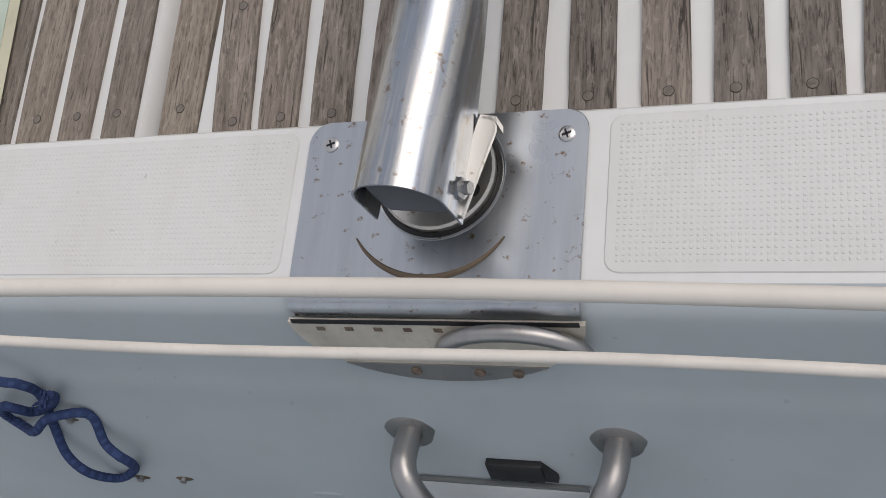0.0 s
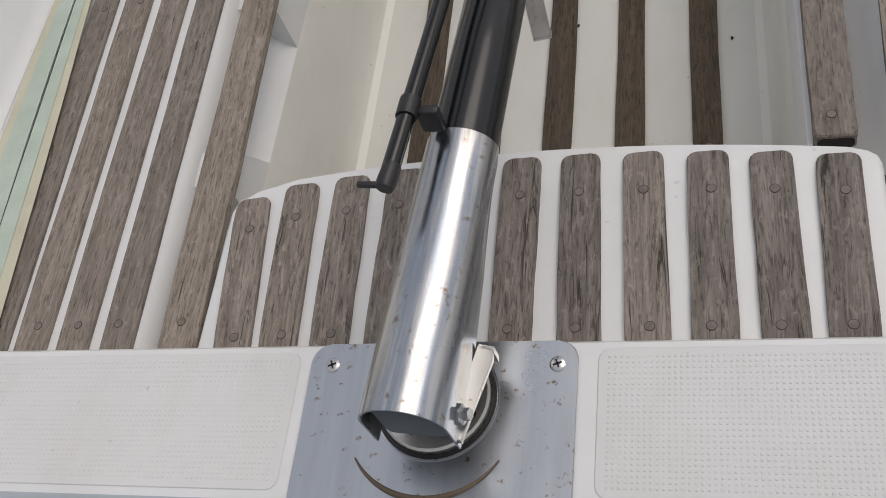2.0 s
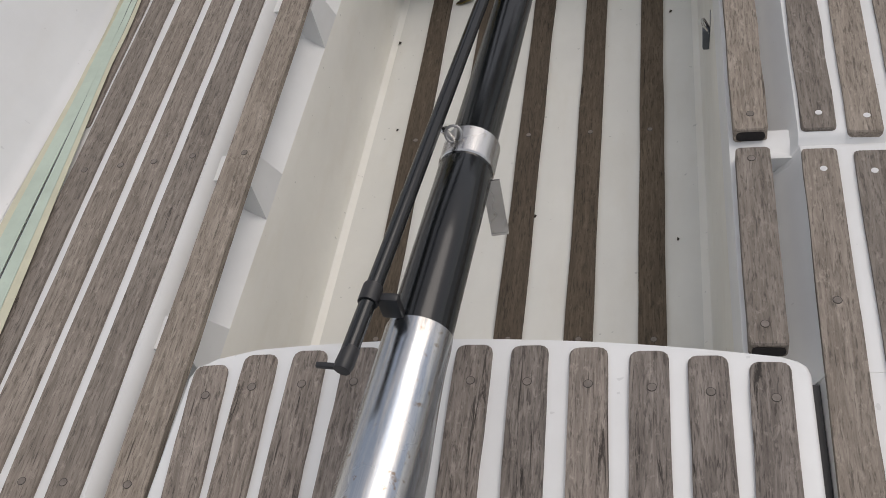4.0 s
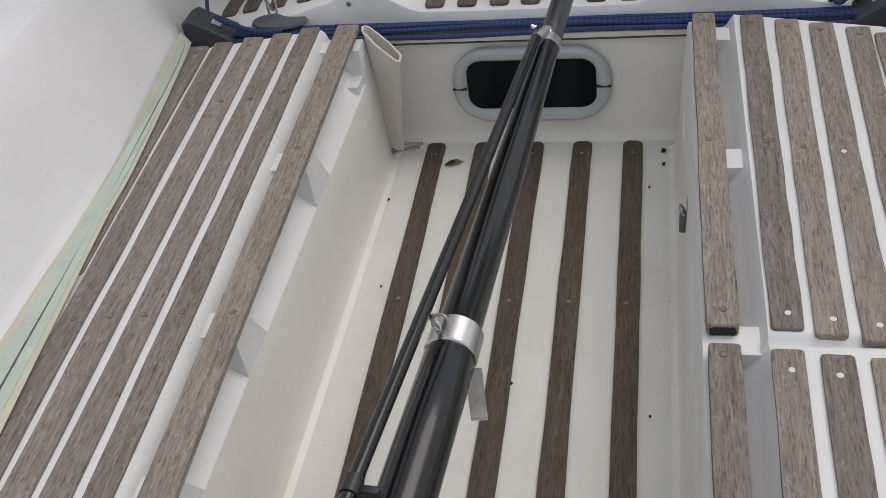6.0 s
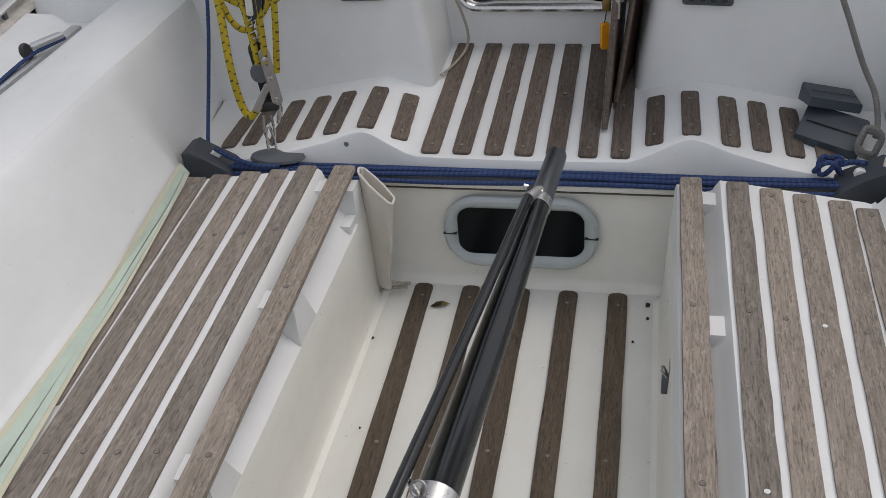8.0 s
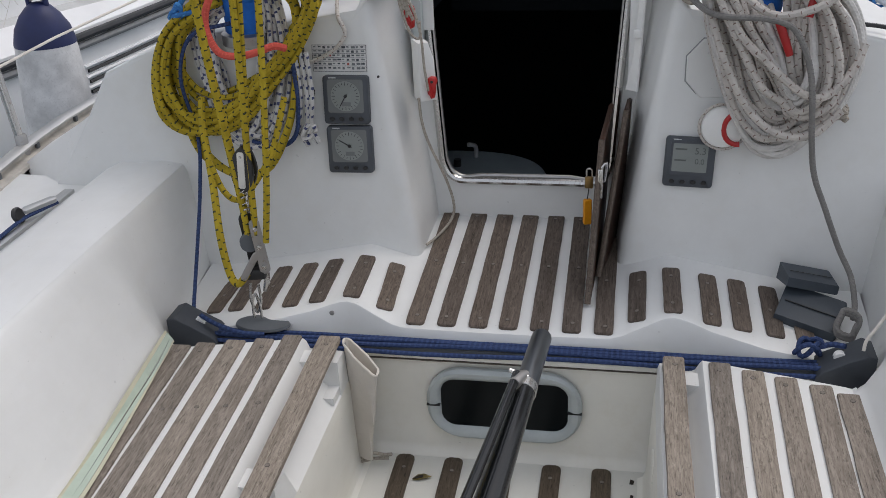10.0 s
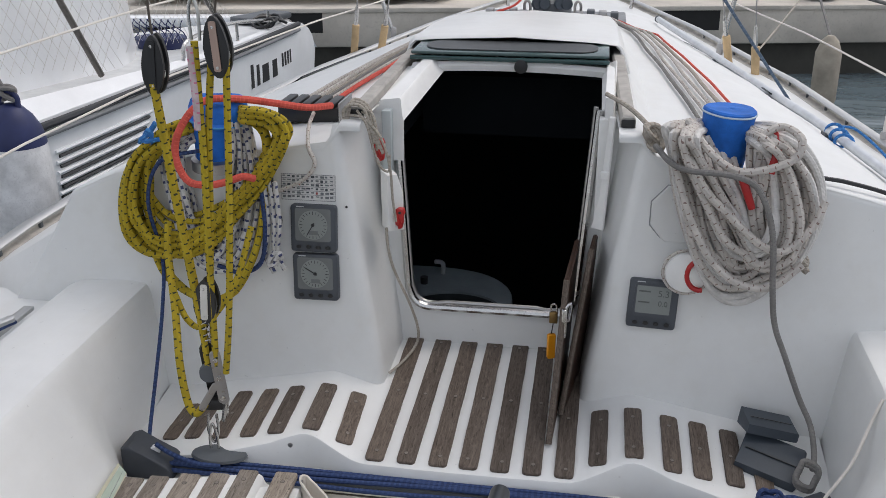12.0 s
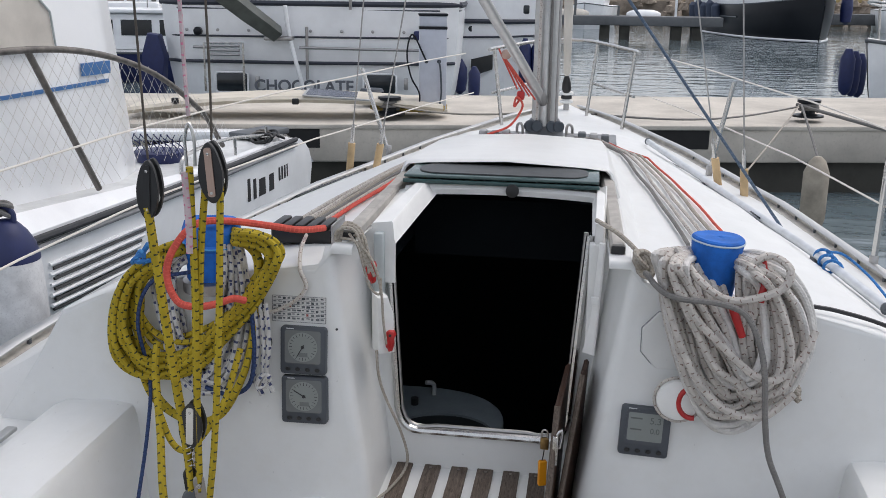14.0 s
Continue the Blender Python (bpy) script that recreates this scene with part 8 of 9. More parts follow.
bm = bmesh.new()
for side in (1, -1):
    rows = [[nside(s, z, side) for z in (-0.95, -0.42, -0.20, 0.0, 0.15, 0.30, 0.325)] + [nside(s, ntop(s), side, -0.02 - 0.08 * min(1, s / 4))] for s in SS]
    add_grid(bm, rows if side > 0 else [r[::-1] for r in rows])
add_grid(bm, [[nside(9.0, z, 1), nside(9.0, z, -1)] for z in (-0.95, -0.42, 0.0, 0.43)])
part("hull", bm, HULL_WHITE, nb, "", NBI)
NDECK = plain("neighbour_deck", (0.62, 0.63, 0.63), 0.6, 0.0, 0.15, 6)
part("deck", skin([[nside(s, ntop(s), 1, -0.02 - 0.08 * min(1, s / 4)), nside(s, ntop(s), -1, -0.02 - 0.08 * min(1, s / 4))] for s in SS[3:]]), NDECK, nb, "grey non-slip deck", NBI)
RUB = plain("dark_rubbing_strip", (0.035, 0.037, 0.042), 0.6, 0.0, 0.3, 10)
for z, r in ((0.292, 0.022), (0.245, 0.020)):
    part("rub_rail", tube([nside(s, z, 1, 0.012) for s in np.linspace(0.42, 8.5, 40)], r, 8), RUB if z > 0.27 else plain("grey_rubbing_strip", (0.22, 0.225, 0.235), 0.5), nb, "dark rubbing rail", NBI)
part("rub_rail", tube([nside(s, 0.255, -1, 0.012) for s in np.linspace(0.42, 8.5, 40)], 0.04, 8), RUB, nb, "dark rubbing rail", NBI)
for k in range(5):
    part("vent_slat", tube([nside(s, 0.10 - 0.058 * k, 1, 0.002) for s in np.linspace(2.95 + 0.05 * k, 3.85, 6)], 0.010, 6), BLACK, nb, "dark hull vent", NBI)
    part("vent_lip", tube([nside(s, 0.128 - 0.058 * k, 1, 0.004) for s in np.linspace(2.92 + 0.05 * k, 3.88, 6)], 0.012, 6), HULL_WHITE, nb, "white vent lip", NBI)


def nbar(s, z0, z1, w):
    a, b = nside(s + w / 2, z0, 1, 0.002), nside(s - w / 2, z0, 1, 0.002)
    up = Vector((0, 0, z1 - z0))
    part("name_bar", skin([[a, b], [a + up, b + up]], 0.003), INK, nb, "dark painted bar", NBI)


for s, w, z1 in ((1.42, 0.05, 0.13), (1.31, 0.05, 0.11), (1.16, 0.13, 0.09), (0.97, 0.10, 0.09), (0.80, 0.03, 0.11), (0.74, 0.03, 0.11), (0.68, 0.03, 0.11), (0.62, 0.03, 0.11)):
    nbar(s, -0.05 if s > 0.9 else 0.0, z1, w)
part("side_rail", tube([nside(s, z, 1, -0.05) for s, z in ((2.4, 0.34), (2.3, 0.46), (1.6, 0.47), (0.62, 0.475), (0.50, 0.44), (0.46, 0.34))], 0.014, 8, 5), STEEL, nb, "", NBI)
for s in (1.55, 0.95):
    part("side_rail_post", tube([nside(s, 0.33, 1, -0.05), nside(s, 0.47, 1, -0.05)], 0.012, 8), STEEL, nb, "", NBI)
part("anchor_roller", box(-0.16, 0.10, -0.55, -0.05, 0.0, 0.05, 0.015), GREY_PL, nb, "", NBI @ pose(-2.46, 8.05, 0.35, 0, 0, -20))
part("anchor_cable", tube([Vector((-2.45 + 0.10 * math.cos(a * 1.7), 7.55 + 0.16 * math.sin(a), 0.38 + 0.035 * math.sin(2.3 * a))) for a in np.linspace(0, 14, 50)], 0.012, 7), BLACK, nb, "coiled black cable", NBI)
part("blue_tub", lathe([(0.13, 0), (0.16, 0.02), (0.18, 0.10), (0.165, 0.105)], 20, pose(-2.88, 6.45, 0.31)), NAVY, nb, "blue tub under a net", NBI)
net = bmesh.new()
for k in range(9):
    for d in (-1, 1):
        x0 = -0.2 + 0.05 * k
        add_tube(net, [(-2.88 + x0 + d * 0.11 * j / 5 - d * 0.055, 6.32 + 0.05 * math.sin(j), 0.40 + 0.16 * j / 5) for j in range(6)], 0.004, 4, False)
q = part("tub_net", net, NAVY, nb, "navy netting over the tub", NBI)
q["kind"] = "stuff"
bx = [(-0.95, -3.6), (0.95, -3.6), (0.95, 0.10), (0.80, 0.50), (0.45, 0.72), (-0.45, 0.72), (-0.80, 0.50), (-0.95, 0.10)]
rows = [[(x * sx, -3.6 + (y + 3.6) * sy, z) for x, y in bx] for sx, sy, z in ((1.0, 1.0, 0.70), (1.0, 1.0, 0.98), (0.99, 0.995, 1.25), (0.97, 0.985, 1.60), (0.95, 0.975, 2.0), (0.93, 0.965, 2.6))]
bm = bmesh.new()
V = add_grid(bm, rows, True)
bm.faces.new(V[-1])
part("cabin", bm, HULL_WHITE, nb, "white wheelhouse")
BLUE_MARK = plain("blue_mark", (0.06, 0.18, 0.42), 0.4)
part("blue_stripe", skin([[(0.935, y, 1.455 + 0.015 * (y + 2)), (0.935, y, 1.475 + 0.015 * (y + 2))] for y in np.linspace(-3.0, 0.1, 6)], 0.006), BLUE_MARK, nb)
part("windscreen", skin([[(x * 0.86, 0.50 - 0.16 * (z - 1.75) - 0.5 * abs(x) ** 3 * 0.3, z) for x in np.linspace(-0.75, 0.75, 8)] for z in (1.75, 2.05, 2.35)], 0.01), CANVAS, nb, "windscreen under a cream cover")
part("maker_mark", box(0.930, 0.938, -0.13, 0.12, 1.535, 1.60), BLUE_MARK, nb)
part("side_cover", prism([(-1.6, 1.72), (-0.78, 1.70), (-0.56, 1.688), (-0.33, 1.695), (-0.35, 1.86), (-0.44, 1.935), (-0.60, 2.02), (-1.6, 2.06)], 0, 0.012, 0.004, 1), CANVAS, nb, "cream canvas side cover", Matrix(((0, 0, 1, 0.925), (1, 0, 0, 0), (0, 1, 0, 0), (0, 0, 0, 1))))
part("cover_piping", tube([(0.942, y, z) for y, z in ((-1.6, 1.72), (-0.78, 1.70), (-0.56, 1.688), (-0.33, 1.695), (-0.35, 1.86), (-0.44, 1.935), (-0.60, 2.02))], 0.006, 6), PALE_RIM, nb, "grey piping")
RUSTY = plain("weathered_tube", (0.17, 0.155, 0.14), 0.5, 0.4, 0.4, 20)
hoop = [(1.00, -2.2, 0.99), (1.02, -2.1, 1.35), (1.05, -1.6, 1.64), (1.08, -0.6, 1.70), (1.08, 0.2, 1.56), (1.05, 0.85, 1.26), (0.98, 1.25, 0.98)]
part("hoop_rail", tube(hoop, 0.016, 10, 8), RUSTY, nb, "dark bent hoop rail")
part("hoop_post", tube([(1.06, -0.70, 1.70), (1.08, -0.28, 0.985)], 0.016, 8), RUSTY, nb)
hp = smooth_path(hoop, 8)
net = bmesh.new()
for k in range(48):
    y0 = -2.2 + 3.55 * k / 47
    for d in (-1, 1):
        y1 = y0 + d * 0.75
        zt = max((p.z for p in hp if abs(p.y - y0) < 0.12), default=0.9)
        seg = []
        for j in range(9):
            f = j / 8
            y, z = lerp(y0, y1, f), lerp(zt, zt - 0.95, f)
            top = max((p.z for p in hp if abs(p.y - y) < 0.12), default=0.0)
            if 0.99 < z <= top + 0.01 and -2.2 < y < 1.25:
                seg.append((1.06, y, z))
        if len(seg) > 1:
            add_tube(net, seg, 0.0013, 4, False)
q = part("netting", net, plain("pale_net", (0.62, 0.60, 0.56), 0.8), nb, "fine diamond netting")
q["kind"] = "stuff"
# white trawler yacht stern-to behind the quay
TB = pose(-3.88, 13.6, WZ, 0, 0, math.degrees(QA) * 0.6)
tbt = thing("trawler_yacht", (0, 0, 0), "white trawler yacht moored stern-to beyond the quay", "boat")
tbt.matrix_basis = TB
rows = []
for z, w, y in ((-0.4, 1.75, 0.25), (0.05, 1.95, 0.12), (0.5, 2.08, 0.05), (0.9, 2.14, 0.0), (1.4, 2.18, -0.05), (1.9, 2.20, -0.08)):
    rows.append([(-w * 0.97, 9.0, z), (-w, 3.0, z), (-w, y + 0.9, z), (-w * 0.97, y + 0.25, z), (-w * 0.85, y + 0.06, z), (0, y - 0.06, z), (w * 0.85, y + 0.06, z), (w * 0.97, y + 0.25, z), (w, y + 0.9, z), (w, 3.0, z), (w * 0.97, 9.0, z)])
part("hull", skin(rows), HULL_WHITE, tbt)
part("aft_deck", box(-2.15, 2.15, 0.2, 9, 1.86, 1.90), DECK, tbt)
part("superstructure", box(-1.8, 1.8, 1.0, 8.5, 1.90, 4.2, 0.15), HULL_WHITE, tbt)
DKLINE = plain("dark_line", (0.03, 0.035, 0.05), 0.5)
for z, t in ((0.957, 0.024), (1.775, 0.045), (1.695, 0.014), (1.315, 0.014)):
    f = (z + 0.4) / 2.3
    w = lerp(1.98, 2.2, f)
    part("rub_strake", tube([(-w, 0.95, z), (-w * 0.975, 0.22, z), (-w * 0.85, 0.0, z), (0, -0.11, z), (w * 0.85, 0.0, z), (w * 0.975, 0.22, z), (w, 0.95, z), (w, 6, z)], t, 8), DKLINE, tbt, "dark rubbing strake")
part("rail", tube([(-0.10, -0.20, 1.175), (0.75, -0.19, 1.165), (1.62, -0.14, 1.155)], 0.020, 8, 5), STEEL_DULL, tbt)
for x in (0.0, 0.52, 1.08, 1.60):
    part("rail_bracket", tube([(x, -0.19 + 0.03 * x / 1.6, 1.165), (x, -0.06 + 0.03 * x / 1.6, 1.165)], 0.014, 7), STEEL_DULL, tbt)
part("rail", tube([(-1.62, -0.12, 1.16), (-1.36, -0.15, 1.16)], 0.020, 8), STEEL_DULL, tbt)
for x in (-1.10, 1.02):
    w = part("stern_port", box(x - 0.22, x + 0.22, -0.095, -0.03, 0.54, 0.80, 0.03), GLASS_DK, tbt, "dark stern window")
    part("frame", tube([(x + 0.235 * a, -0.090, 0.67 + 0.145 * b) for a, b in ((-1, -0.8), (-1, 0.8), (-0.85, 1), (0.85, 1), (1, 0.8), (1, -0.8), (0.85, -1), (-0.85, -1))], 0.014, 6, 0, True), HULL_WHITE, w, "white window frame")
    part("port_clip", box(x + 0.34, x + 0.40, -0.10, -0.05, 0.60, 0.76, 0.01), STEEL_DULL, tbt)
text_part("CHOCOLATE", 0.235, plain("name_grey", (0.12, 0.13, 0.15), 0.5), tbt, pose(-0.06, -0.125, 0.625, 90, 0, 0), "name_lettering").data.offset = 0.006
DAV = plain("davit_grey", (0.10, 0.11, 0.10), 0.6, 0.0, 0.3, 5)
part("davit", tube([(-1.05, -0.95, 1.98), (-0.72, -0.62, 1.66), (-0.38, -0.30, 1.36)], [0.15, 0.14, 0.12], 4), DAV, tbt, "dark grey davit arm")
part("davit_foot", box(-0.58, -0.18, -0.30, -0.10, 1.27, 1.33, 0.02), STEEL_DULL, tbt)
part("davit_leg", tube([(-0.27, -0.30, 1.75), (-0.22, -0.25, 1.30), (-0.06, -0.20, 0.62)], 0.030, 8, 4), HULL_WHITE, tbt)
for x, z0, z1 in ((0.0, 0.73, 1.46), (0.62, 1.70, 1.95), (1.76, 0.62, 1.10)):
    part("stern_pipe", tube([(x, -0.17, z0), (x + 0.01, -0.19, z1)], 0.022, 7), STEEL_DULL, tbt)
for z in (1.06, 1.12, 1.18):
    part("ladder_step", tube([(-1.40, -0.15, z), (-0.95, -0.17, z)], 0.018, 7), STEEL_DULL, tbt)
part("ladder", tube([(-1.46, -0.15, 0.55), (-1.46, -0.15, 1.22), (-0.90, -0.17, 1.22), (-0.90, -0.17, 0.55)], 0.018, 8), STEEL, tbt)
for x in np.linspace(-1.7, 1.8, 9):
    part("rail_stud", lathe([(0.022, 0), (0.022, 0.03), (0.001, 0.04)], 10, pose(x, -0.10, 1.40, 90, 0, 0)), STEEL_DULL, tbt)
part("blue_lamp", box(1.50, 1.62, -0.16, -0.05, 1.30, 1.42, 0.02), NAVY, tbt, "navy lamp cover")
part("tarpaulin", prism([(-2.45, 0.45), (-2.12, 0.45), (-2.06, 1.0), (-2.14, 1.32), (-2.30, 1.34), (-2.38, 1.05)], -0.10, 0.10, 0.03, 2), NAVY, tbt, "navy tarpaulin over a davit", pose(0, 0.05, 0, 90, 0, 0))
for (x, z) in ((-1.55, 1.38), (1.55, 1.35)):
    part("stern_lamp", lathe([(0.06, 0), (0.06, 0.06), (0.02, 0.08)], 14, pose(x, -0.06, z, 90, 0, 0)), HULL_BLACK, tbt)
for (x, y, z) in ((2.36, 0.9, 0.35),):
    part("side_fender", lathe([(0.03, 0), (0.08, 0.05), (0.09, 0.2), (0.09, 0.42), (0.03, 0.52)], 20, pose(x, y, z)), NAVY, tbt, "navy fender")
# its swim platform wall to starboard
tw = thing("white_launch", (0, 0, 0), "white launch with port holes beyond the quay", "boat")
tw.matrix_basis = pose(-1.35, 16.2, WZ, 0, 0, math.degrees(QA))
rows = [[(-0.9 * f, 0.0, z), (0.0, -0.15, z), (0.75 * f, 0.25, z), (1.0 * f, 1.4, z), (1.05 * f, 6, z)] for z, f in ((-0.4, 0.85), (0.4, 0.95), (1.2, 1.0), (2.2, 1.05), (2.6, 1.05))]
part("hull", skin(rows), HULL_WHITE, tw)
part("stripe", tube([(-0.9, -0.02, 1.5), (0, -0.18, 1.5), (0.77, 0.24, 1.5), (1.03, 1.4, 1.5)], 0.04, 6), DKLINE, tw)
for k in range(2):
    part("port_hole", box(0.28 + 0.34 * k, 0.40 + 0.34 * k, 0.00 + 0.12 * k, 0.16 + 0.1 * k, 1.62, 1.76, 0.02), GLASS_DK, tw)
for x in (0.30, 0.50):
    part("fender", lathe([(0.03, 0), (0.09, 0.06), (0.10, 0.25), (0.10, 0.55), (0.035, 0.70)], 20, pose(x, -0.35, 0.55 if x > 0 else 0.25)), NAVY, tw, "navy fender")

for x in (-0.82, -0.54):
    part("port_hole", lathe([(0.06, 0), (0.06, 0.03), (0.045, 0.04), (0.001, 0.04)], 16, pose(x, -0.02, 1.38, 90, 0, 0)), GLASS_DK, tw, "round dark port hole")
part("stripe", tube([(-0.95, -0.03, 1.24), (0, -0.18, 1.26), (0.77, 0.22, 1.28)], 0.018, 6), DKLINE, tw)
part("fender", lathe([(0.03, 0), (0.10, 0.06), (0.12, 0.25), (0.11, 0.42), (0.035, 0.56)], 20, pose(-0.74, -0.34, 0.36)), NAVY, tw, "navy fender")
part("saloon_window", prism([(-0.55, 0.62), (-0.20, 0.74), (-0.20, 0.98), (-0.55, 0.90)], 0, 0.02), GLASS_DK, tw, "slanted saloon window", pose(0, -0.14, 0, 90, 0, 0))

# boats farther off
bk, bt = simple_hull("fishing_boat", "black-hulled fishing boat with a white bulwark moored across the basin", pose(8.0, 49.6, WZ, 0, 0, 191.5), 12.0, 4.3, 1.50, HULL_BLACK, HULL_WHITE, 0.50, rise=0.30, full=2.2)
for sx in (1, -1):
    part("boot_stripe", tube([(sx * (x * 0.885 + 0.02), y - 0.28 * max(0.0, y / 6.0) ** 2, 0.07) for x, y, z in bt], 0.055, 6), HULL_WHITE, bk, "white waterline stripe")
    part("bulwark", skin([[(sx * x, y, z - 0.03), (sx * x * 1.02, y + 0.02, z + 0.30), (sx * x * 1.03, y + 0.03, z + 0.62)] for x, y, z in bt], 0.05), HULL_WHITE, bk, "white bulwark")
    part("upper_stripe", tube([(sx * (x * 0.99 + 0.02), y, z * 0.62) for x, y, z in bt[:16]], 0.035, 6), GREY_PL, bk, "grey rubbing strip")
part("wheelhouse", box(-1.3, 1.3, -3.6, 0.4, 1.6, 4.6, 0.2), HULL_WHITE, bk)
for k in range(3):
    part("wheelhouse_window", box(-1.0 + 0.7 * k, -0.45 + 0.7 * k, 0.402, 0.42, 3.2, 3.9), GLASS_DK, bk)
for k in range(5):
    part("side_fender", lathe([(0.05, 0), (0.20, 0.12), (0.22, 0.5), (0.20, 0.95), (0.06, 1.10)], 14, pose(2.20, -5.0 + 0.95 * k, 0.45 + 0.12 * (k % 2), 0, 8, 0)), plain("faded_blue_fender", (0.045, 0.06, 0.10), 0.6), bk, "faded blue fender")
part("bow_fender", lathe([(0.05, 0), (0.22, 0.12), (0.26, 0.6), (0.22, 1.1), (0.08, 1.35)], 16, pose(-1.40, 4.9, 0.75)), NAVY, bk, "navy fender")
wr, _ = simple_hull("white_sloop", "white sailing boat with navy fenders beyond the quay", pose(6.55, 16.7, WZ, 0, 0, 118), 5.6, 2.3, 1.16, HULL_WHITE, DECK, 0.5)
for k in range(3):
    part("fender", lathe([(0.03, 0), (0.09, 0.07), (0.11, 0.22), (0.11, 0.55), (0.05, 0.70)], 18, pose(0.42 + 0.34 * k, 2.75 - 0.42 * k, 0.50 - 0.06 * k)), NAVY, wr, "navy fender")
part("pulpit_rail", tube([(1.1, 0.2, 1.75), (0.85, 1.5, 1.8), (0.4, 2.4, 1.85), (0.0, 2.8, 1.9), (-0.4, 2.4, 1.85), (-1.1, 0.2, 1.75)], 0.02, 8, 5), STEEL, wr)
for x, y in ((0.80, 1.5), (0.38, 2.3), (1.05, 0.4), (-0.38, 2.3)):
    part("pulpit_leg", tube([(x, y, 1.8), (x * 0.96, y - 0.05, 1.15)], 0.018, 8), STEEL, wr)
b = thing("bollard", qpt(5.05, 2.1, 0.32), "squat iron bollard on the far edge of the quay", "bollard", "bollards")
part("base", lathe([(0.22, 0), (0.22, 0.05), (0.10, 0.08), (0.09, 0.16), (0.17, 0.20), (0.17, 0.24), (0.001, 0.25)], 20), GREY_RUBBER, b)
lb, _ = simple_hull("far_cruiser", "navy-hulled cruiser with a white wheelhouse beyond the quay", pose(-10.0, 21.0, WZ, 0, 0, -78), 7.0, 2.6, 0.62, NAVY, DECK, 0.45)
part("cabin", box(-0.9, 0.9, -2.0, 1.6, 0.62, 1.42, 0.12), HULL_WHITE, lb)
part("roof", box(-1.0, 1.0, -2.2, 1.8, 1.42, 1.50, 0.03), HULL_WHITE, lb)
for k in range(4):
    part("window", box(0.902, 0.912, -1.8 + 0.82 * k, -1.15 + 0.82 * k, 0.95, 1.28), GLASS_DK, lb)
for k, (x, y) in enumerate(((-13.5, 27.0), (-11.0, 29.0), (-12.5, 33.0), (-9.5, 31.0))):
    cb, _ = simple_hull("moored_sloop", "white sailing boat with a bare mast farther along", pose(x, y, WZ, 0, 0, -70 + 22 * k), 7.5, 2.5, 1.0, HULL_WHITE, DECK, 0.45)
    part("cabin", box(-0.7, 0.7, -1.8, 1.2, 1.0, 1.55, 0.12), HULL_WHITE, cb)
    part("sail_cover", tube([(0, -2.6, 2.1), (0, 0.9, 2.2)], 0.15, 8), NAVY if k % 2 else CANVAS, cb)
    part("mast", tube([(0, 1.0, 1.5), (0, 1.0, 10.0)], 0.07, 8), DAV, cb)
    for s in (-1, 1):
        part("stay", tube([(s * 1.1, 0.9, 1.0), (0, 1.0, 9.5)], 0.012, 5), DAV, cb)
    cb["group"] = "moored sloops"
# far pontoon and shore
PIER = plain("pontoon_grey", (0.13, 0.135, 0.14), 0.8, 0.0, 0.4, 0.5)
bm = box(-60, 5.2, 44.0, 45.6, 0.16, 0.56, 0.05)
add_box(bm, 5.4, 75, 60.0, 61.5, -0.10, 0.50, 0.05)
pier = setting("far_pontoon", bm, PIER, "grey pier on piles on the far side of the basin", "pontoon")
for k in range(15):
    x = 4.15 - 0.85 * (k % 2) - 3.05 * (k // 2)
    part("pile", box(x - 0.22, x + 0.22, 44.2, 45.0, -1.4, 0.158), CONCRETE_WET, pier)
gq = random.Random(5)
for k in range(16):
    x = -22 + 1.65 * k + gq.uniform(-0.5, 0.5)
    part("pier_post", box(x - 0.05, x + 0.05, 44.3, 44.4, 0.562, 0.562 + gq.uniform(0.3, 0.9)), PIER if k % 3 else HULL_WHITE, pier)
for k, x in enumerate((-6.5, -1.2, 1.9)):
    td = thing("tender", (x, 45.0, 0.57), "small upturned white tender on the far pier", "tender", "tenders on the pier")
    part("shell", skin([[(q * 0.75, 0.32 * math.cos(a) * (1 - q ** 4), 0.26 * math.sin(a) * (1 - 0.6 * q ** 4)) for a in np.linspace(0, math.pi, 9)] for q in np.linspace(-0.98, 0.98, 11)], 0.03), HULL_WHITE if k != 1 else CANVAS, td)
SHORE = plain("stony_shore", (0.26, 0.215, 0.17), 0.9, 0.0, 0.6, 0.9, 0.6, 5)
setting("shore", box(-140, 140, 69, 90, -1.0, 1.05, 0.1), SHORE, "stony bank on the far shore", "shore")
rk = bmesh.new()
gq = random.Random(9)
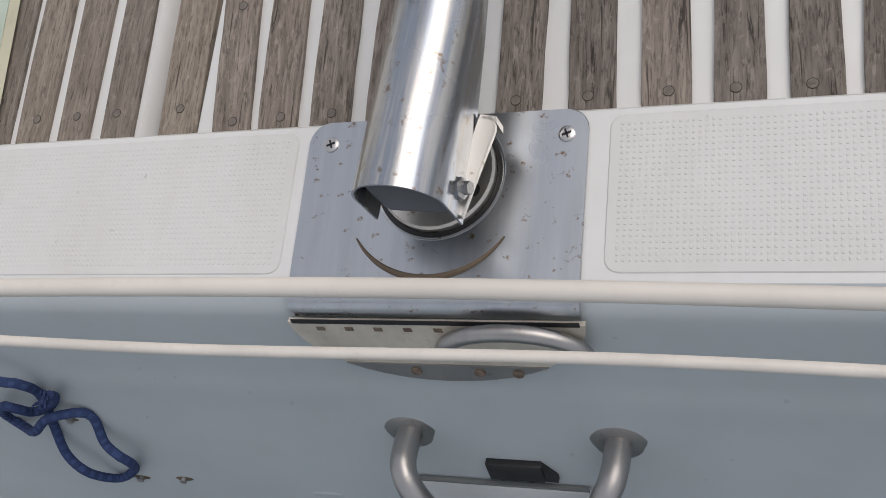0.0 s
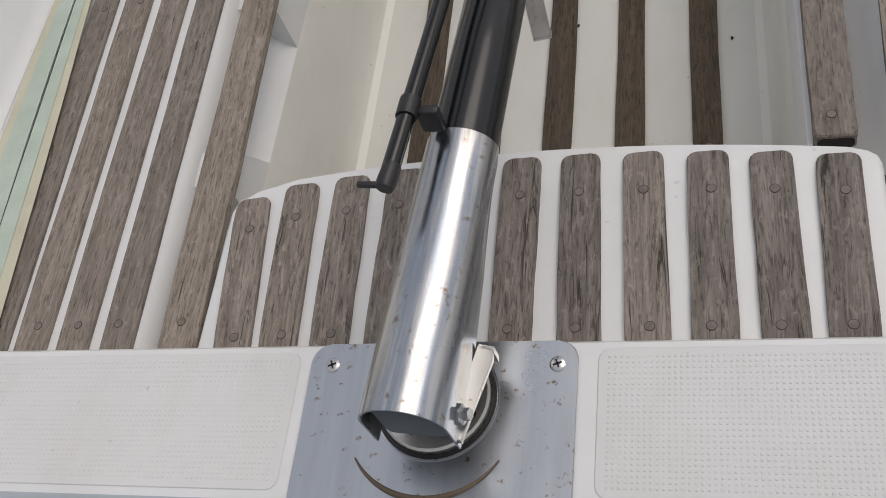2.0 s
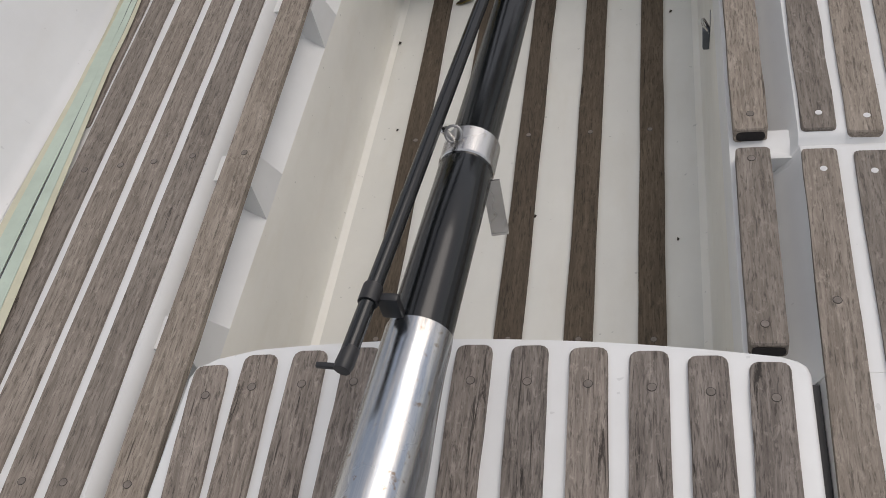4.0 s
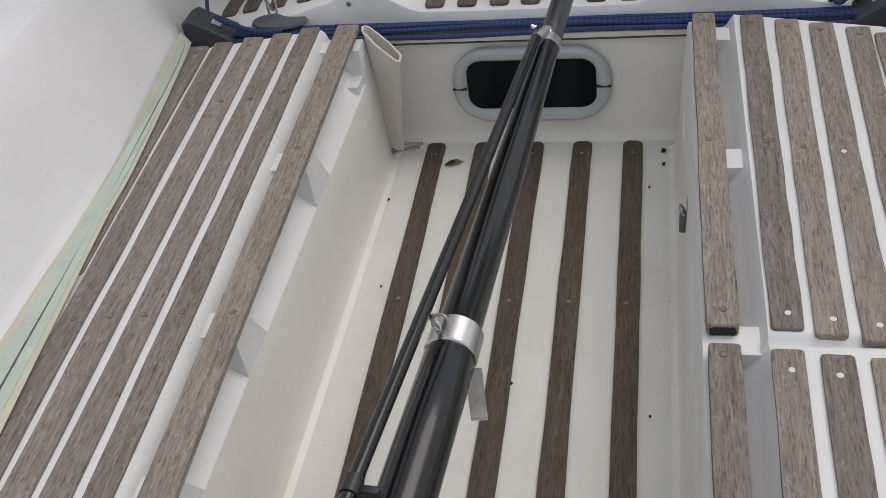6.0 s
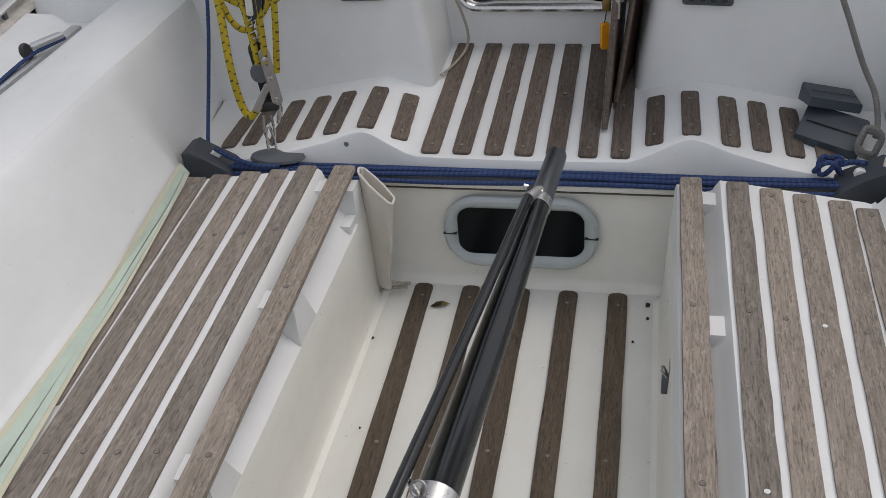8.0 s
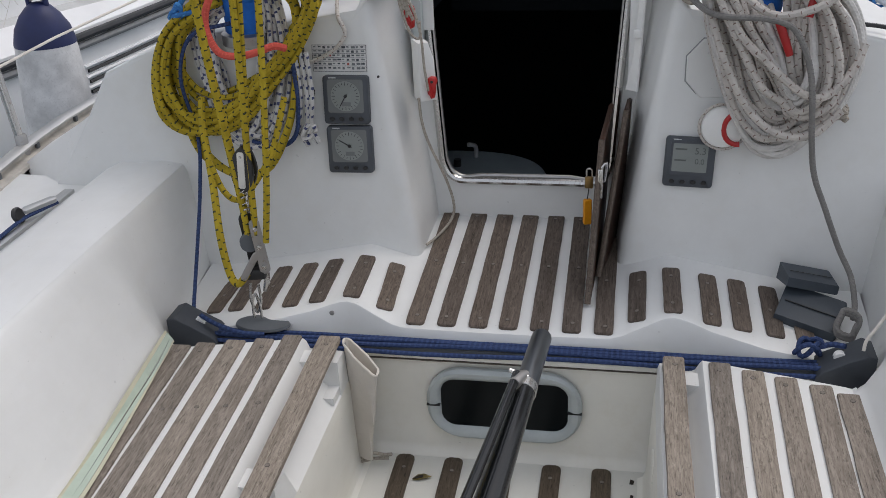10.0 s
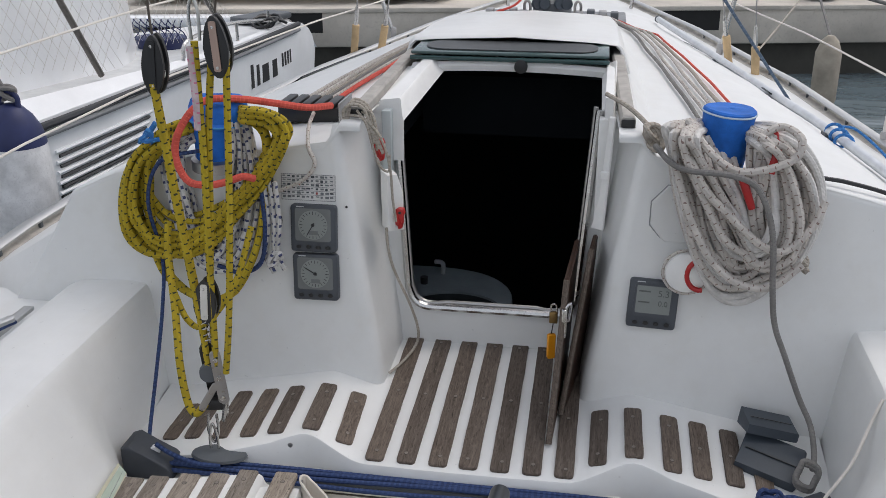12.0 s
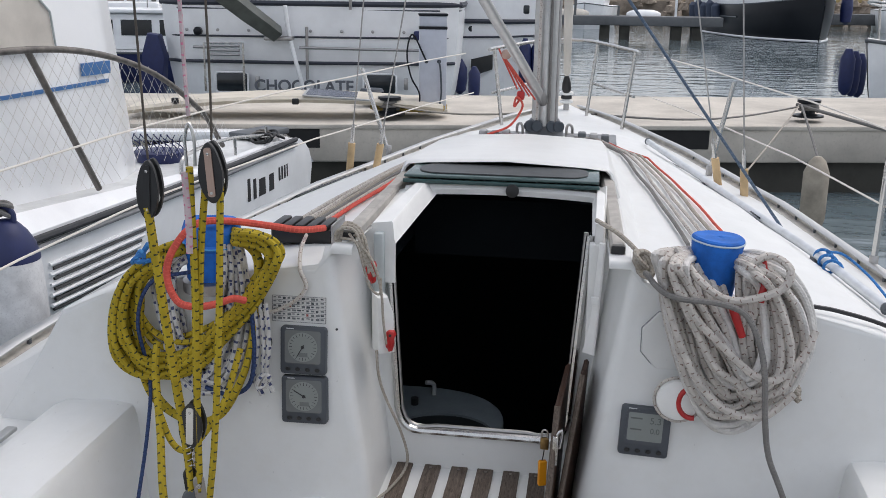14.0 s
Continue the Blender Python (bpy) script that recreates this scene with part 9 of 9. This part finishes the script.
for k in range(420):
    x, y, r = gq.uniform(-26, 32), gq.uniform(66.6, 69.2), gq.uniform(0.18, 0.48)
    z = -0.6 + (y - 66.6) * 0.62
    v0 = [rk.verts.new((x + r * math.cos(a) * gq.uniform(0.7, 1.2), y + r * math.sin(a) * gq.uniform(0.7, 1.2), z)) for a in np.linspace(0, 6.283, 6, endpoint=False)]
    v1 = [rk.verts.new((x + 0.6 * r * math.cos(a) * gq.uniform(0.6, 1.2), y + 0.6 * r * math.sin(a), z + r * gq.uniform(0.7, 1.1))) for a in np.linspace(0.3, 6.583, 6, endpoint=False)]
    rk.faces.new(v1)
    for q in range(6):
        rk.faces.new((v0[q], v0[(q + 1) % 6], v1[(q + 1) % 6], v1[q]))
tagged(part("rock_bank", rk, SHORE, None, "", None, False), "brown boulders along the foot of the far bank", "rocks", "", "stuff")
setting("shore_wall", box(-140, 140, 70.2, 71.0, 1.05, 1.55, 0.05), plain("ochre_wall", (0.42, 0.33, 0.16), 0.85, 0.0, 0.3, 0.6), "ochre wall along the far bank", "wall")
fc = random.Random(21)
for k in range(13):
    x = -26 + 5.2 * k + fc.uniform(-1, 1)
    if 3.5 < x < 12:
        continue
    hb, _ = simple_hull("moored_boat", "small white boat moored at the far pontoon", pose(x, 57.5 + fc.uniform(0, 2), WZ, 0, 0, 180 + fc.uniform(-6, 6)), 7, 2.5, 1.2, HULL_WHITE, DECK, 0.45)
    part("cabin", box(-0.8, 0.8, -2.2, 0.6, 1.2, 2.1, 0.15), HULL_WHITE, hb)
    part("window", box(-0.7, 0.7, 0.602, 0.62, 1.6, 1.95), GLASS_DK, hb)
    hb["group"] = "moored boats"

# ---------------------------------------------------------------- tilt to the view
# forward of the bulkhead everything is tilted down a little to fit the camera's view
HINGE_Y, HINGE_Z, FALL = 2.0, 0.95, 0.0225
VIEW_TILT = Matrix.Translation((0, HINGE_Y, HINGE_Z)) @ Matrix.Rotation(-FALL, 4, "X") @ Matrix.Translation((0, -HINGE_Y, -HINGE_Z))
bpy.context.view_layer.update()
for ob in list(scene.objects):
    if ob.parent or ob.type in ("CAMERA", "LIGHT"):
        continue
    family = [q for q in [ob] + list(ob.children_recursive) if q.type == "MESH"]
    reach = [(q.matrix_world @ v.co).y for q in family for v in q.data.vertices]
    if not reach or max(reach) <= HINGE_Y:
        continue
    if min(reach) > HINGE_Y:
        ob.matrix_basis = VIEW_TILT @ ob.matrix_basis
        continue
    for q in family:
        if q.data.users > 1:
            q.data = q.data.copy()
        world_m, back = q.matrix_world.copy(), q.matrix_world.inverted()
        for v in q.data.vertices:
            w = world_m @ v.co
            if w.y > HINGE_Y:
                w.z -= FALL * (w.y - HINGE_Y)
                v.co = back @ w
